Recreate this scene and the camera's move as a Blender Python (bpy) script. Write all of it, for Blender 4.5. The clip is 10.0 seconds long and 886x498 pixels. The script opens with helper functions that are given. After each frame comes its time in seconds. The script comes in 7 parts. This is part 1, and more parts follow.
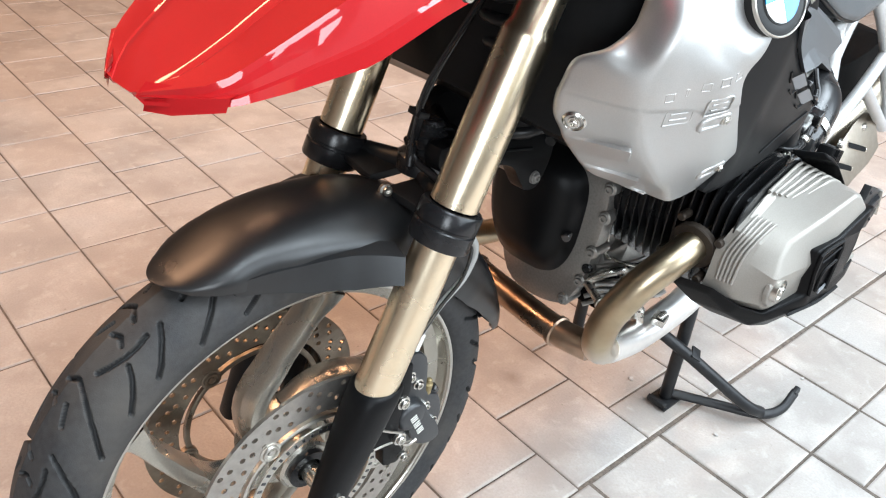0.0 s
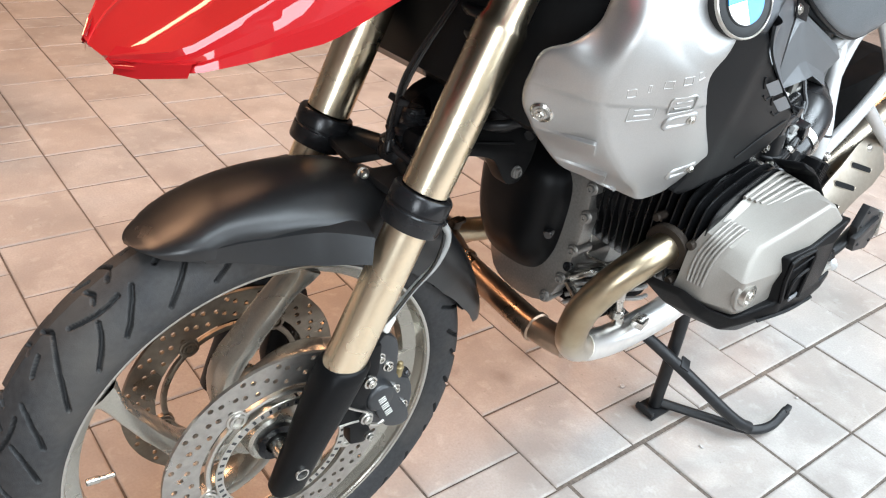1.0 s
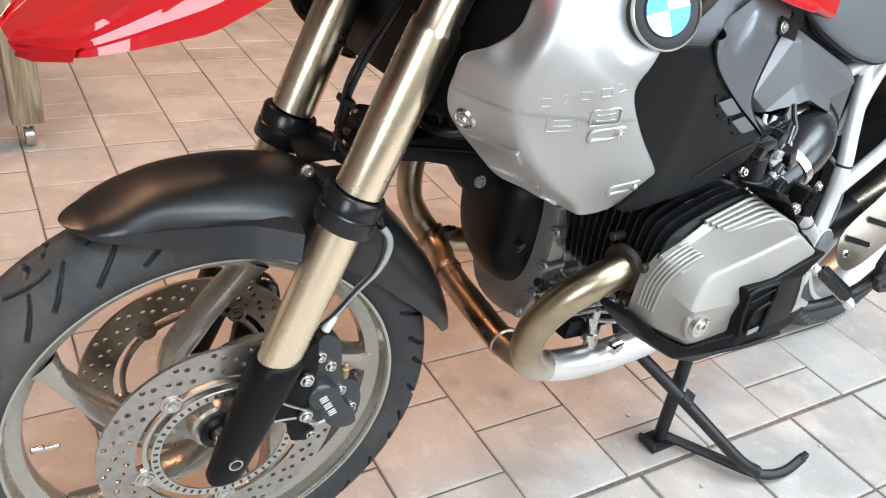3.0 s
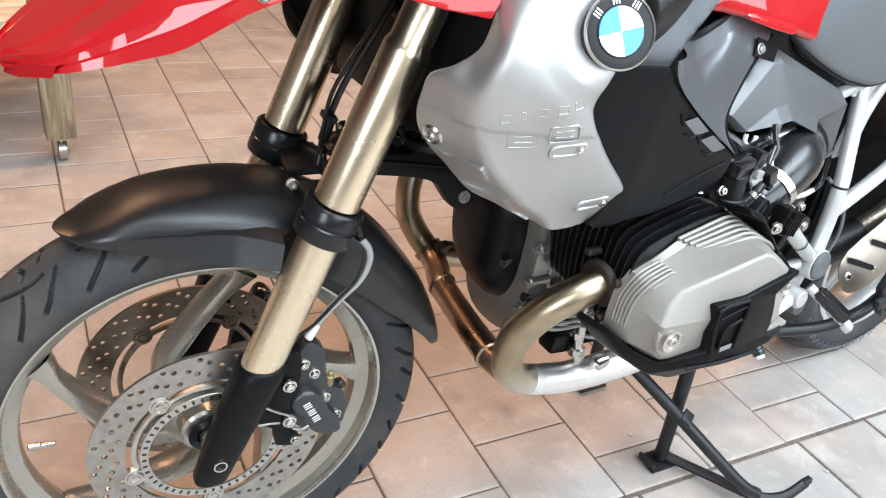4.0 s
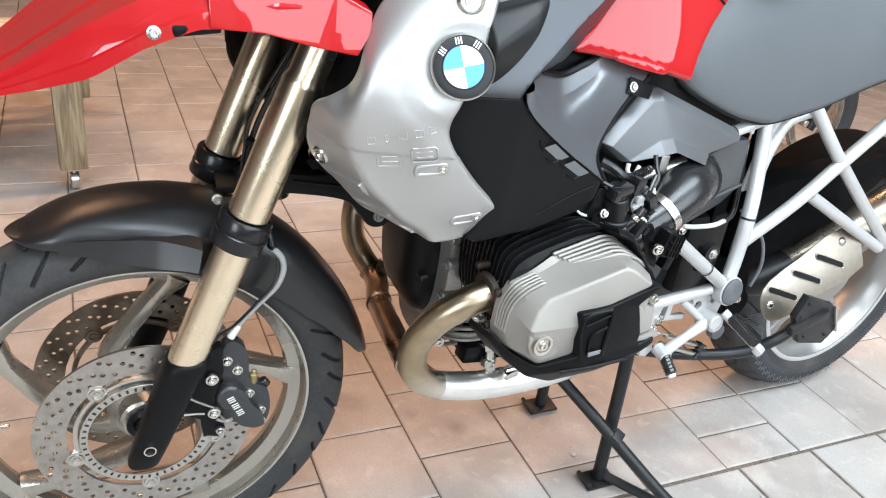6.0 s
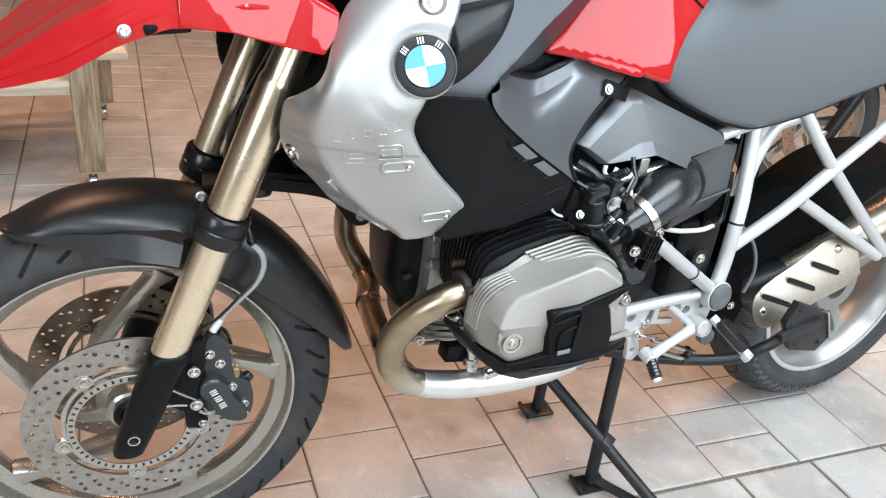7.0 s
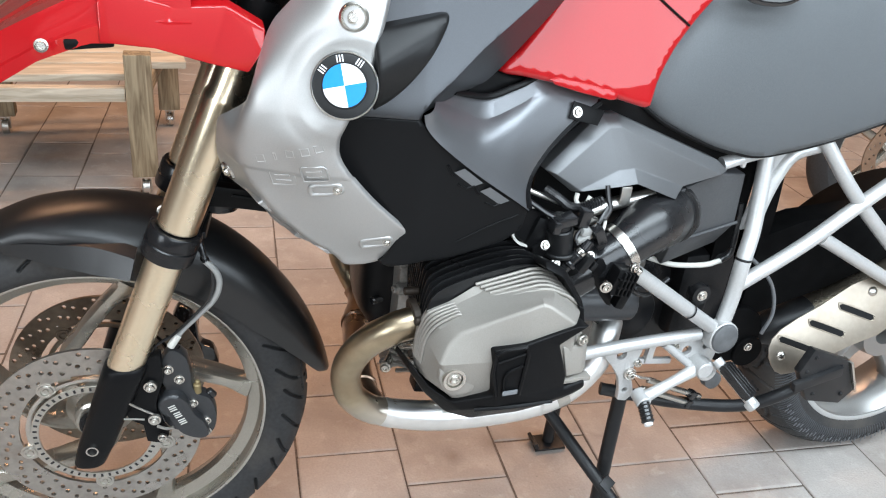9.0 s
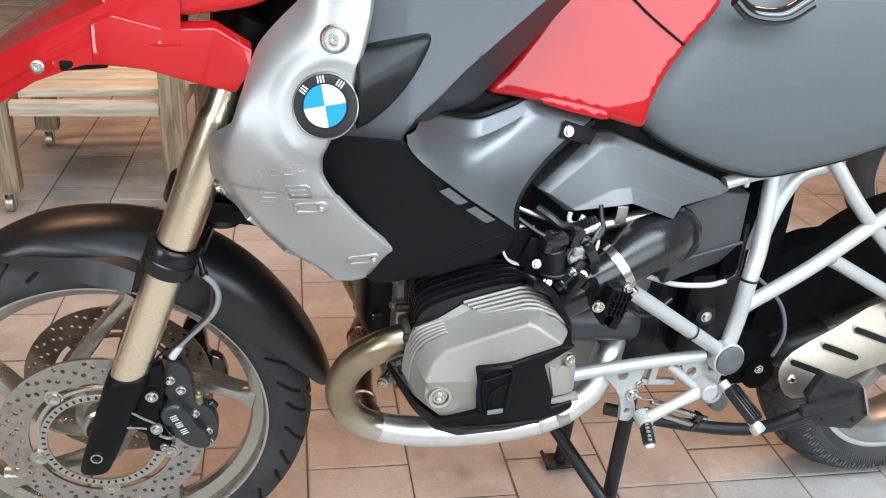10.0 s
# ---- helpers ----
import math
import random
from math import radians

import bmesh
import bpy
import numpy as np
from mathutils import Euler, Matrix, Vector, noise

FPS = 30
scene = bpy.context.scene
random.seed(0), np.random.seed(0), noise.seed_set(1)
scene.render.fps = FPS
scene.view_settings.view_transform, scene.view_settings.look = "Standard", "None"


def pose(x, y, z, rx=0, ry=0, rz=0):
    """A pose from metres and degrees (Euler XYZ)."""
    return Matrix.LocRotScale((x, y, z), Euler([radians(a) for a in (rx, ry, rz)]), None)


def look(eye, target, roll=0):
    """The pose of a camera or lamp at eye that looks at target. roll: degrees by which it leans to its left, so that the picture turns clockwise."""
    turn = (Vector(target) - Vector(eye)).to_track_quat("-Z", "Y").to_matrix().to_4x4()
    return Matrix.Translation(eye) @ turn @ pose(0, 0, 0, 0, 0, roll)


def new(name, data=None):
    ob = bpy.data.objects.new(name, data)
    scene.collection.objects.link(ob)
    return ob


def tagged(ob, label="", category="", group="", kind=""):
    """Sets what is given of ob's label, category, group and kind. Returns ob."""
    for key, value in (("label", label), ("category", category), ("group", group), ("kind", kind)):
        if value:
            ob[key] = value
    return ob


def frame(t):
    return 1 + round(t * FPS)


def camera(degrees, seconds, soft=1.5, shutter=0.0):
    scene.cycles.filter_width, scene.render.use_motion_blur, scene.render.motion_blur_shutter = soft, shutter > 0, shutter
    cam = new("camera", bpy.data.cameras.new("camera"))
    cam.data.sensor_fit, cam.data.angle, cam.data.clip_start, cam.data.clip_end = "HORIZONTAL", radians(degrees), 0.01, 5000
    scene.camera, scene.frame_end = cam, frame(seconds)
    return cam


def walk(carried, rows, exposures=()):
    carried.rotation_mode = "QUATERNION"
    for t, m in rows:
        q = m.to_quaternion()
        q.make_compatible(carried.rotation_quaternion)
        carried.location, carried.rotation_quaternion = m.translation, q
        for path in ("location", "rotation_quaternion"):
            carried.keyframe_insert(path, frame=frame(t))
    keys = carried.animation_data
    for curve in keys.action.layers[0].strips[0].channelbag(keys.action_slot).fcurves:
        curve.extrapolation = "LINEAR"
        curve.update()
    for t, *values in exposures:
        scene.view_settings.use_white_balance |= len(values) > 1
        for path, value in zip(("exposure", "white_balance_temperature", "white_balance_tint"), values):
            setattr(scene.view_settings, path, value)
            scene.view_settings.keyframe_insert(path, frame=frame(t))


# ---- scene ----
cam = camera(57.7, 10.0, soft=1.15)
PATH = [
    (0, (-0.428, -0.6, 1.103), (0.868, 0.501, 0.052), 7.3),
    (0.5, (-0.428, -0.644, 1.109), (0.849, 0.49, 0.069), 8.4),
    (1, (-0.403, -0.673, 1.099), (0.847, 0.493, 0.06), 9.3),
    (1.5, (-0.361, -0.694, 1.094), (0.841, 0.522, 0.056), 9.7),
    (2, (-0.321, -0.724, 1.097), (0.832, 0.537, 0.058), 9.8),
    (2.5, (-0.285, -0.757, 1.104), (0.822, 0.54, 0.059), 9.6),
    (4, (-0.208, -0.849, 1.126), (0.783, 0.564, 0.115), 8.3),
    (4.5, (-0.186, -0.895, 1.141), (0.765, 0.555, 0.144), 8.1),
    (5, (-0.167, -0.941, 1.151), (0.774, 0.531, 0.176), 8.0),
    (5.5, (-0.139, -0.997, 1.163), (0.798, 0.498, 0.22), 7.9),
    (7, (-0.052, -1.102, 1.171), (0.798, 0.463, 0.26), 7.3),
    (7.5, (-0.006, -1.107, 1.166), (0.798, 0.482, 0.256), 7.3),
    (8, (0.049, -1.107, 1.167), (0.792, 0.512, 0.259), 7.0),
    (8.5, (0.103, -1.113, 1.181), (0.784, 0.53, 0.266), 6.6),
    (9, (0.15, -1.118, 1.186), (0.774, 0.547, 0.272), 6.2),
    (9.5, (0.185, -1.125, 1.189), (0.752, 0.566, 0.284), 5.6),
    (10, (0.218, -1.14, 1.201), (0.733, 0.572, 0.304), 5.2),
]
walk(cam, [(t, look(eye, target, roll)) for t, eye, target, roll in PATH], exposures=((0, 0.32), (2.5, 0.22), (5, 0.22), (7.5, 0.00), (10, -0.13)))

# ---- light ----
world = bpy.data.worlds.new("sky")
scene.world = world
world.use_nodes = True
wn = world.node_tree.nodes
sky = wn.new("ShaderNodeTexSky")
sky.sky_type, sky.sun_disc = "NISHITA", False
sky.sun_elevation, sky.sun_rotation = radians(38), radians(200)
world.node_tree.links.new(sky.outputs[0], wn["Background"].inputs[0])
wn["Background"].inputs[1].default_value = 0.05


def area_lamp(name, eye, target, sx, sy, power, colour):
    lamp = bpy.data.lights.new(name, "AREA")
    lamp.shape, lamp.size, lamp.size_y, lamp.energy, lamp.color = "RECTANGLE", sx, sy, power, colour
    ob = new(name, lamp)
    ob.matrix_basis = look(eye, target)
    return ob


# daylight of the roof window and the high windows on the camera's side, and warm strips under the ceiling
area_lamp("skylight_daylight", (1.2, -1.75, 3.585), (1.2, -1.75, 0), 5.0, 1.6, 420, (0.79, 0.91, 1.0))
area_lamp("window_daylight", (1.9, -2.88, 1.95), (1.9, 0, 1.8), 4.6, 1.9, 152, (0.80, 0.91, 1.0))
area_lamp("window_daylight", (-3.2, -2.88, 2.00), (-2.6, 0, 1.85), 2.0, 1.9, 128, (0.86, 0.935, 1.0))
for lx, ly, power in ((-1.0, 2.3, 50), (1.0, 1.5, 64), (3.4, 1.7, 58)):
    area_lamp("ceiling_lamp", (lx, ly, 3.34), (lx, ly, 0), 1.2, 0.5, power, (1.0, 0.56, 0.32))

# ---- materials ----
def material(name, colour, rough=0.5, metal=0.0, coat=0.0, grain=0.0, grain_scale=60.0, bump=0.0, bump_scale=400.0,
             wear=0.0, wear_colour=(0.3, 0.28, 0.25), wear_scale=9.0, island=0.0, rough_var=0.08, spec=0.5, coat_rough=0.03):
    """A painted, moulded or metal surface: base colour with grain and larger stains, uneven gloss, fine relief."""
    m = bpy.data.materials.new(name)
    m.use_nodes = True
    nt = m.node_tree
    b = nt.nodes["Principled BSDF"]
    link = nt.links.new
    tex = nt.nodes.new("ShaderNodeTexCoord")
    b.inputs["Metallic"].default_value = metal
    b.inputs["Specular IOR Level"].default_value = spec
    b.inputs["Coat Weight"].default_value = coat
    b.inputs["Coat Roughness"].default_value = coat_rough

    def fine(scale, detail=4.0):
        n = nt.nodes.new("ShaderNodeTexNoise")
        n.inputs["Scale"].default_value, n.inputs["Detail"].default_value = scale, detail
        link(tex.outputs["Object"], n.inputs["Vector"])
        return n

    def mix(fac, a, c, kind="MIX"):
        n = nt.nodes.new("ShaderNodeMix")
        n.data_type, n.blend_type = "RGBA", kind
        for sock, v in ((n.inputs[0], fac), (n.inputs[6], a), (n.inputs[7], c)):
            if isinstance(v, bpy.types.NodeSocket):
                link(v, sock)
            else:
                sock.default_value = v if isinstance(v, float) else (*v, 1.0)
        return n.outputs[2]

    def span(sock, lo, hi, a=0.3, c=0.7):
        n = nt.nodes.new("ShaderNodeMapRange")
        for k, v in enumerate((a, c, lo, hi)):
            n.inputs[1 + k].default_value = v
        link(sock, n.inputs[0])
        return n.outputs[0]

    g1, g2 = fine(grain_scale), fine(wear_scale, 6.0)
    dark = tuple(c * (1 - grain) for c in colour)
    light = tuple(min(1, c * (1 + grain)) for c in colour)
    base = mix(span(g1.outputs[0], 0.0, 1.0), dark, light)
    if wear:
        base = mix(span(g2.outputs[0], 0.0, wear, 0.5, 0.75), base, wear_colour)
    if island:
        info = nt.nodes.new("ShaderNodeObjectInfo")
        geo = nt.nodes.new("ShaderNodeNewGeometry")
        add = nt.nodes.new("ShaderNodeMath")
        add.operation = "ADD"
        link(info.outputs["Random"], add.inputs[0])
        link(geo.outputs["Random Per Island"], add.inputs[1])
        frac = nt.nodes.new("ShaderNodeMath")
        frac.operation = "FRACT"
        link(add.outputs[0], frac.inputs[0])
        hsv = nt.nodes.new("ShaderNodeHueSaturation")
        link(span(frac.outputs[0], 1 - island, 1 + island, 0, 1), hsv.inputs["Value"])
        link(base, hsv.inputs["Color"])
        base = hsv.outputs[0]
    link(base, b.inputs["Base Color"])
    link(span(g2.outputs[0], max(0.02, rough - rough_var), min(1, rough + rough_var)), b.inputs["Roughness"])
    if bump:
        g3 = fine(bump_scale, 3.0)
        bp = nt.nodes.new("ShaderNodeBump")
        bp.inputs["Strength"].default_value, bp.inputs["Distance"].default_value = bump, 0.002
        link(g3.outputs[0], bp.inputs["Height"])
        link(bp.outputs[0], b.inputs["Normal"])
    return m


SILVER = material("silver_paint", (0.475, 0.470, 0.462), 0.43, 0.80, grain=0.05, grain_scale=900, bump=0.04, bump_scale=1500)
COVER = material("magnesium_cover_paint", (0.300, 0.280, 0.253), 0.48, 0.35, spec=0.4, grain=0.06, grain_scale=700, bump=0.10, bump_scale=900)
PIPE_PAINT = material("silver_frame_paint", (0.52, 0.52, 0.515), 0.40, 0.45, grain=0.05, grain_scale=300, wear=0.25, wear_colour=(0.40, 0.39, 0.375), wear_scale=22)
PANEL = material("graphite_metallic_panel", (0.070, 0.073, 0.079), 0.36, 0.72, grain=0.06, grain_scale=900, bump=0.04, bump_scale=1800, rough_var=0.03)
# lighter copy of PANEL: the skylight's sheen on the knee panel, coloured in
KNEELIT = material("lit_graphite_knee_panel", (0.165, 0.170, 0.180), 0.36, 0.72, grain=0.05, grain_scale=900, bump=0.04, bump_scale=1800, rough_var=0.03)
LIDGREY = material("grey_metallic_lid", (0.148, 0.151, 0.156), 0.42, 0.60, grain=0.05, grain_scale=900, bump=0.04, bump_scale=1800, rough_var=0.03)
# same graphite as PANEL, with the shade below the crease coloured in
LOWSHADED = material("shaded_graphite_panel", (0.0070, 0.0072, 0.0078), 0.40, grain=0.08, grain_scale=900, bump=0.06, bump_scale=1800, spec=0.12)
AIRBOX = material("dark_grey_airbox_plastic", (0.060, 0.061, 0.064), 0.46, grain=0.08, grain_scale=300, bump=0.12, bump_scale=1500, spec=0.30)
GRAPHITE = material("graphite_satin_plastic", (0.22, 0.23, 0.245), 0.42, 0.45, grain=0.05, grain_scale=900, bump=0.03, bump_scale=1500)
BLACK = material("black_satin_plastic", (0.0050, 0.0050, 0.0054), 0.38, spec=0.13, grain=0.15, grain_scale=200, bump=0.10, bump_scale=1800)
DULLBLACK = material("dusty_dull_black_plastic", (0.0042, 0.0042, 0.0044), 0.62, spec=0.03, grain=0.3, grain_scale=40, bump=0.15, bump_scale=900)
GUARD = material("black_mudguard_plastic", (0.0110, 0.0110, 0.0115), 0.33, spec=0.55, grain=0.10, grain_scale=150, bump=0.05, bump_scale=1600)
SCOOP = material("dark_satin_scoop_plastic", (0.009, 0.0091, 0.0096), 0.40, spec=0.3, grain=0.1, grain_scale=400, bump=0.04, bump_scale=1800)
CLAMPBLACK = material("satin_black_clamp_paint", (0.010, 0.010, 0.011), 0.26, spec=0.4, grain=0.1, grain_scale=200)
GLOSSBLACK = material("black_gloss_paint", (0.012, 0.012, 0.013), 0.16, coat=0.5, grain=0.1)
RUBBER = material("tyre_rubber", (0.030, 0.030, 0.031), 0.62, spec=0.3, grain=0.2, grain_scale=160, bump=0.2, bump_scale=700, wear=0.75, wear_colour=(0.080, 0.070, 0.060), wear_scale=8)
STARTER = material("dark_grey_starter_paint", (0.040, 0.041, 0.044), 0.40, grain=0.1, grain_scale=200, spec=0.4)
CAPGREY = material("worn_grey_cap_plastic", (0.085, 0.088, 0.092), 0.45, grain=0.2, grain_scale=60, wear=0.5, wear_colour=(0.16, 0.16, 0.16), wear_scale=40)
HOSE = material("black_rubber_hose", (0.012, 0.012, 0.013), 0.24, grain=0.1, spec=0.6)
RED = material("red_gloss_paint", (0.37, 0.0048, 0.0075), 0.50, 0.0, coat=1.0, spec=0.15, coat_rough=0.02, grain=0.03, grain_scale=600, rough_var=0.02)
GOLD = material("champagne_anodised_tube", (0.90, 0.775, 0.580), 0.27, 1.0, grain=0.03, grain_scale=250, rough_var=0.03)
RIM = material("cast_rim_paint", (0.43, 0.405, 0.355), 0.27, 0.85, grain=0.08, grain_scale=500, wear=0.3, wear_colour=(0.33, 0.305, 0.255))
STEEL = material("brushed_steel", (0.56, 0.54, 0.50), 0.30, 1.0, grain=0.06, grain_scale=300, rough_var=0.06)
DISC = material("brake_disc_steel", (0.42, 0.395, 0.365), 0.32, 0.95, grain=0.12, grain_scale=90, wear=0.4, wear_colour=(0.22, 0.175, 0.135), wear_scale=20)
# darker DISC copy: rust brown plus the far side's shade, coloured in
FARDISC = material("shaded_brown_disc_steel", (0.20, 0.165, 0.13), 0.34, 0.9, grain=0.15, grain_scale=90, wear=0.4, wear_colour=(0.11, 0.085, 0.065), wear_scale=20)
HEAT = material("heat_tinted_pipe", (0.44, 0.36, 0.25), 0.34, 1.0, grain=0.12, grain_scale=40, wear=0.6, wear_colour=(0.33, 0.235, 0.145), wear_scale=12)
SILVERRIM = material("silver_rim_paint", (0.33, 0.325, 0.315), 0.36, 0.75, grain=0.05, grain_scale=500)
SIDEWALL = material("grey_sidewall_rubber", (0.075, 0.080, 0.088), 0.6)
COPPER = material("heat_browned_pipe", (0.42, 0.30, 0.22), 0.33, 1.0, grain=0.15, grain_scale=40, wear=0.5, wear_colour=(0.25, 0.16, 0.11), wear_scale=12)
CHROME = material("stainless_pipe", (0.84, 0.83, 0.81), 0.40, 1.0, grain=0.05, grain_scale=50, rough_var=0.08)
ENGINE = material("engine_casting", (0.30, 0.286, 0.268), 0.42, 0.7, grain=0.12, grain_scale=300, bump=0.2, bump_scale=600, wear=0.3, wear_colour=(0.15, 0.14, 0.13))
DARKMETAL = material("dark_engine_metal", (0.010, 0.010, 0.011), 0.30, 0.1, grain=0.2, grain_scale=200, bump=0.1, spec=0.32)
FINMETAL = material("black_finned_casting", (0.0065, 0.0065, 0.007), 0.25, 0.0, grain=0.2, grain_scale=250, bump=0.08, bump_scale=600, spec=0.55)
SEATVINYL = material("grey_black_seat_vinyl", (0.082, 0.090, 0.097), 0.44, spec=0.6, grain=0.08, grain_scale=500, bump=0.35, bump_scale=1400, wear=0.3, wear_colour=(0.100, 0.107, 0.113), wear_scale=7)
BOLT = material("zinc_bolt", (0.62, 0.60, 0.56), 0.28, 1.0)
BLUE = material("emblem_blue", (0.004, 0.23, 0.63), 0.20, coat=0.6)
WHITE = material("emblem_white", (0.80, 0.80, 0.80), 0.20, coat=0.6)
BRASS = material("yellowed_bracket", (0.26, 0.20, 0.10), 0.5, 0.5)
SHIELD = material("heat_shield_steel", (0.40, 0.348, 0.287), 0.42, 0.9, grain=0.06, grain_scale=120, wear=0.45, wear_colour=(0.30, 0.22, 0.155))
SILENCER = material("browned_silencer_steel", (0.25, 0.215, 0.17), 0.30, 0.9, grain=0.08, grain_scale=60, wear=0.5, wear_colour=(0.16, 0.115, 0.08), wear_scale=12)
STAND = material("stand_black_paint", (0.011, 0.0113, 0.0125), 0.42, 0.0, spec=0.35, grain=0.15, wear=0.15, wear_colour=(0.09, 0.085, 0.08), wear_scale=30)
RUSTY = material("dark_rusty_steel", (0.040, 0.030, 0.023), 0.5, 0.5, grain=0.2, grain_scale=120, bump=0.2, bump_scale=400)
PALESTONE = material("pale_stone", (0.42, 0.40, 0.38), 0.8, grain=0.2, grain_scale=300, bump=0.3, bump_scale=500)
SAND = material("joint_sand", (0.125, 0.100, 0.082), 0.95, grain=0.35, grain_scale=150, bump=0.5, bump_scale=300, wear=0.9, wear_colour=(0.035, 0.030, 0.027), wear_scale=5)
SLEEVE = material("grey_hose_sleeve", (0.30, 0.30, 0.29), 0.35)
WALLPAINT = material("wall_paint", (0.24, 0.21, 0.19), 0.8, grain=0.03, bump=0.1, bump_scale=80)
# for the added low wall that keeps reflections in the side panels dark
DARKWALL = material("dark_unseen_wall", (0.07, 0.068, 0.066), 0.7, grain=0.05, bump=0.1, bump_scale=80)
# darker tyre rubber that puts the shade inside the tread cuts into colour
GROOVE = material("shaded_groove_rubber", (0.012, 0.012, 0.0125), 0.7)
CALIPER = material("black_anodised_caliper", (0.020, 0.021, 0.023), 0.36, spec=0.6, grain=0.1, grain_scale=200, bump=0.05)
CEIL = material("ceiling_paint", (0.22, 0.20, 0.185), 0.85, grain=0.03)
FRAMEWHITE = material("window_frame_paint", (0.12, 0.12, 0.12), 0.4)
SEALANT = material("yellow_white_cable", (0.55, 0.54, 0.50), 0.4)


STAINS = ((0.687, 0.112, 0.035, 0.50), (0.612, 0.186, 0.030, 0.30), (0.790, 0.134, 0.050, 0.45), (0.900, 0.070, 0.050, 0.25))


def paver_material():
    """Cement pavers: blotches that run across several stones, clouding, fine grain, specks and a tint of each stone's own."""
    m = bpy.data.materials.new("concrete_paver")
    m.use_nodes = True
    nt = m.node_tree
    link = nt.links.new
    b = nt.nodes["Principled BSDF"]
    geo = nt.nodes.new("ShaderNodeNewGeometry")
    info = nt.nodes.new("ShaderNodeObjectInfo")

    def noise(scale, detail=5.0, warp=0.0):
        n = nt.nodes.new("ShaderNodeTexNoise")
        n.inputs["Scale"].default_value, n.inputs["Detail"].default_value, n.inputs["Distortion"].default_value = scale, detail, warp
        link(geo.outputs["Position"], n.inputs["Vector"])
        return n.outputs[0]

    def span(sock, a, c, lo, hi):
        n = nt.nodes.new("ShaderNodeMapRange")
        for k, v in enumerate((a, c, lo, hi)):
            n.inputs[1 + k].default_value = v
        link(sock, n.inputs[0])
        return n.outputs[0]

    def mix(fac, a, c, kind="MIX"):
        n = nt.nodes.new("ShaderNodeMix")
        n.data_type, n.blend_type = "RGBA", kind
        for sock, v in ((n.inputs[0], fac), (n.inputs[6], a), (n.inputs[7], c)):
            if isinstance(v, bpy.types.NodeSocket):
                link(v, sock)
            else:
                sock.default_value = v if isinstance(v, float) else (*v, 1.0)
        return n.outputs[2]

    add = nt.nodes.new("ShaderNodeMath")
    add.operation = "ADD"
    link(info.outputs["Random"], add.inputs[0])
    link(geo.outputs["Random Per Island"], add.inputs[1])
    frac = nt.nodes.new("ShaderNodeMath")
    frac.operation = "FRACT"
    link(add.outputs[0], frac.inputs[0])
    base = mix(span(noise(2.3, 6.0, 0.6), 0.35, 0.65, 0.0, 1.0), (0.440, 0.388, 0.350), (0.430, 0.408, 0.390))
    base = mix(span(frac.outputs[0], 0.1, 1.0, 0.0, 0.85), base, (0.365, 0.315, 0.280))
    base = mix(span(frac.outputs[0], 0.0, 0.12, 0.55, 0.0), base, (0.310, 0.292, 0.278))
    base = mix(span(noise(5.0, 8.0, 0.3), 0.45, 0.68, 0.0, 0.85), base, (0.290, 0.256, 0.232))
    base = mix(span(noise(9.0, 9.0, 0.2), 0.52, 0.72, 0.0, 0.6), base, (0.53, 0.49, 0.455))
    base = mix(span(noise(28.0, 7.0, 0.4), 0.58, 0.72, 0.0, 0.40), base, (0.56, 0.53, 0.50))
    base = mix(span(noise(210.0, 4.0), 0.30, 0.72, 0.0, 0.36), base, (0.26, 0.235, 0.215))
    base = mix(span(noise(75.0, 3.0), 0.70, 0.76, 0.0, 0.55), base, (0.19, 0.165, 0.15))
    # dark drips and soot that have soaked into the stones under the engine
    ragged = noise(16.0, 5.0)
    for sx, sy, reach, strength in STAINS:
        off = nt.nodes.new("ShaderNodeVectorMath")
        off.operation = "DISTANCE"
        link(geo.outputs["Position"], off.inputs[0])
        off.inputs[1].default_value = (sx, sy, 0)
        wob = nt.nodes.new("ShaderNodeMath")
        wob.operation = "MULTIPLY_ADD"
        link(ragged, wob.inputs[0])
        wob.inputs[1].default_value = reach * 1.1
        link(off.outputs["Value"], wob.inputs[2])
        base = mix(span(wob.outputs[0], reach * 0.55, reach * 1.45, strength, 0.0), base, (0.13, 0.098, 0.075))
    link(base, b.inputs["Base Color"])
    link(span(noise(12.0), 0.3, 0.7, 0.42, 0.66), b.inputs["Roughness"])
    b.inputs["Specular IOR Level"].default_value = 0.45
    bp = nt.nodes.new("ShaderNodeBump")
    bp.inputs["Strength"].default_value, bp.inputs["Distance"].default_value = 0.5, 0.002
    link(noise(190.0, 5.0), bp.inputs["Height"])
    bp2 = nt.nodes.new("ShaderNodeBump")
    bp2.inputs["Strength"].default_value, bp2.inputs["Distance"].default_value = 0.5, 0.006
    link(noise(14.0, 3.0), bp2.inputs["Height"])
    link(bp.outputs[0], bp2.inputs["Normal"])
    link(bp2.outputs[0], b.inputs["Normal"])
    return m


PAVER = paver_material()


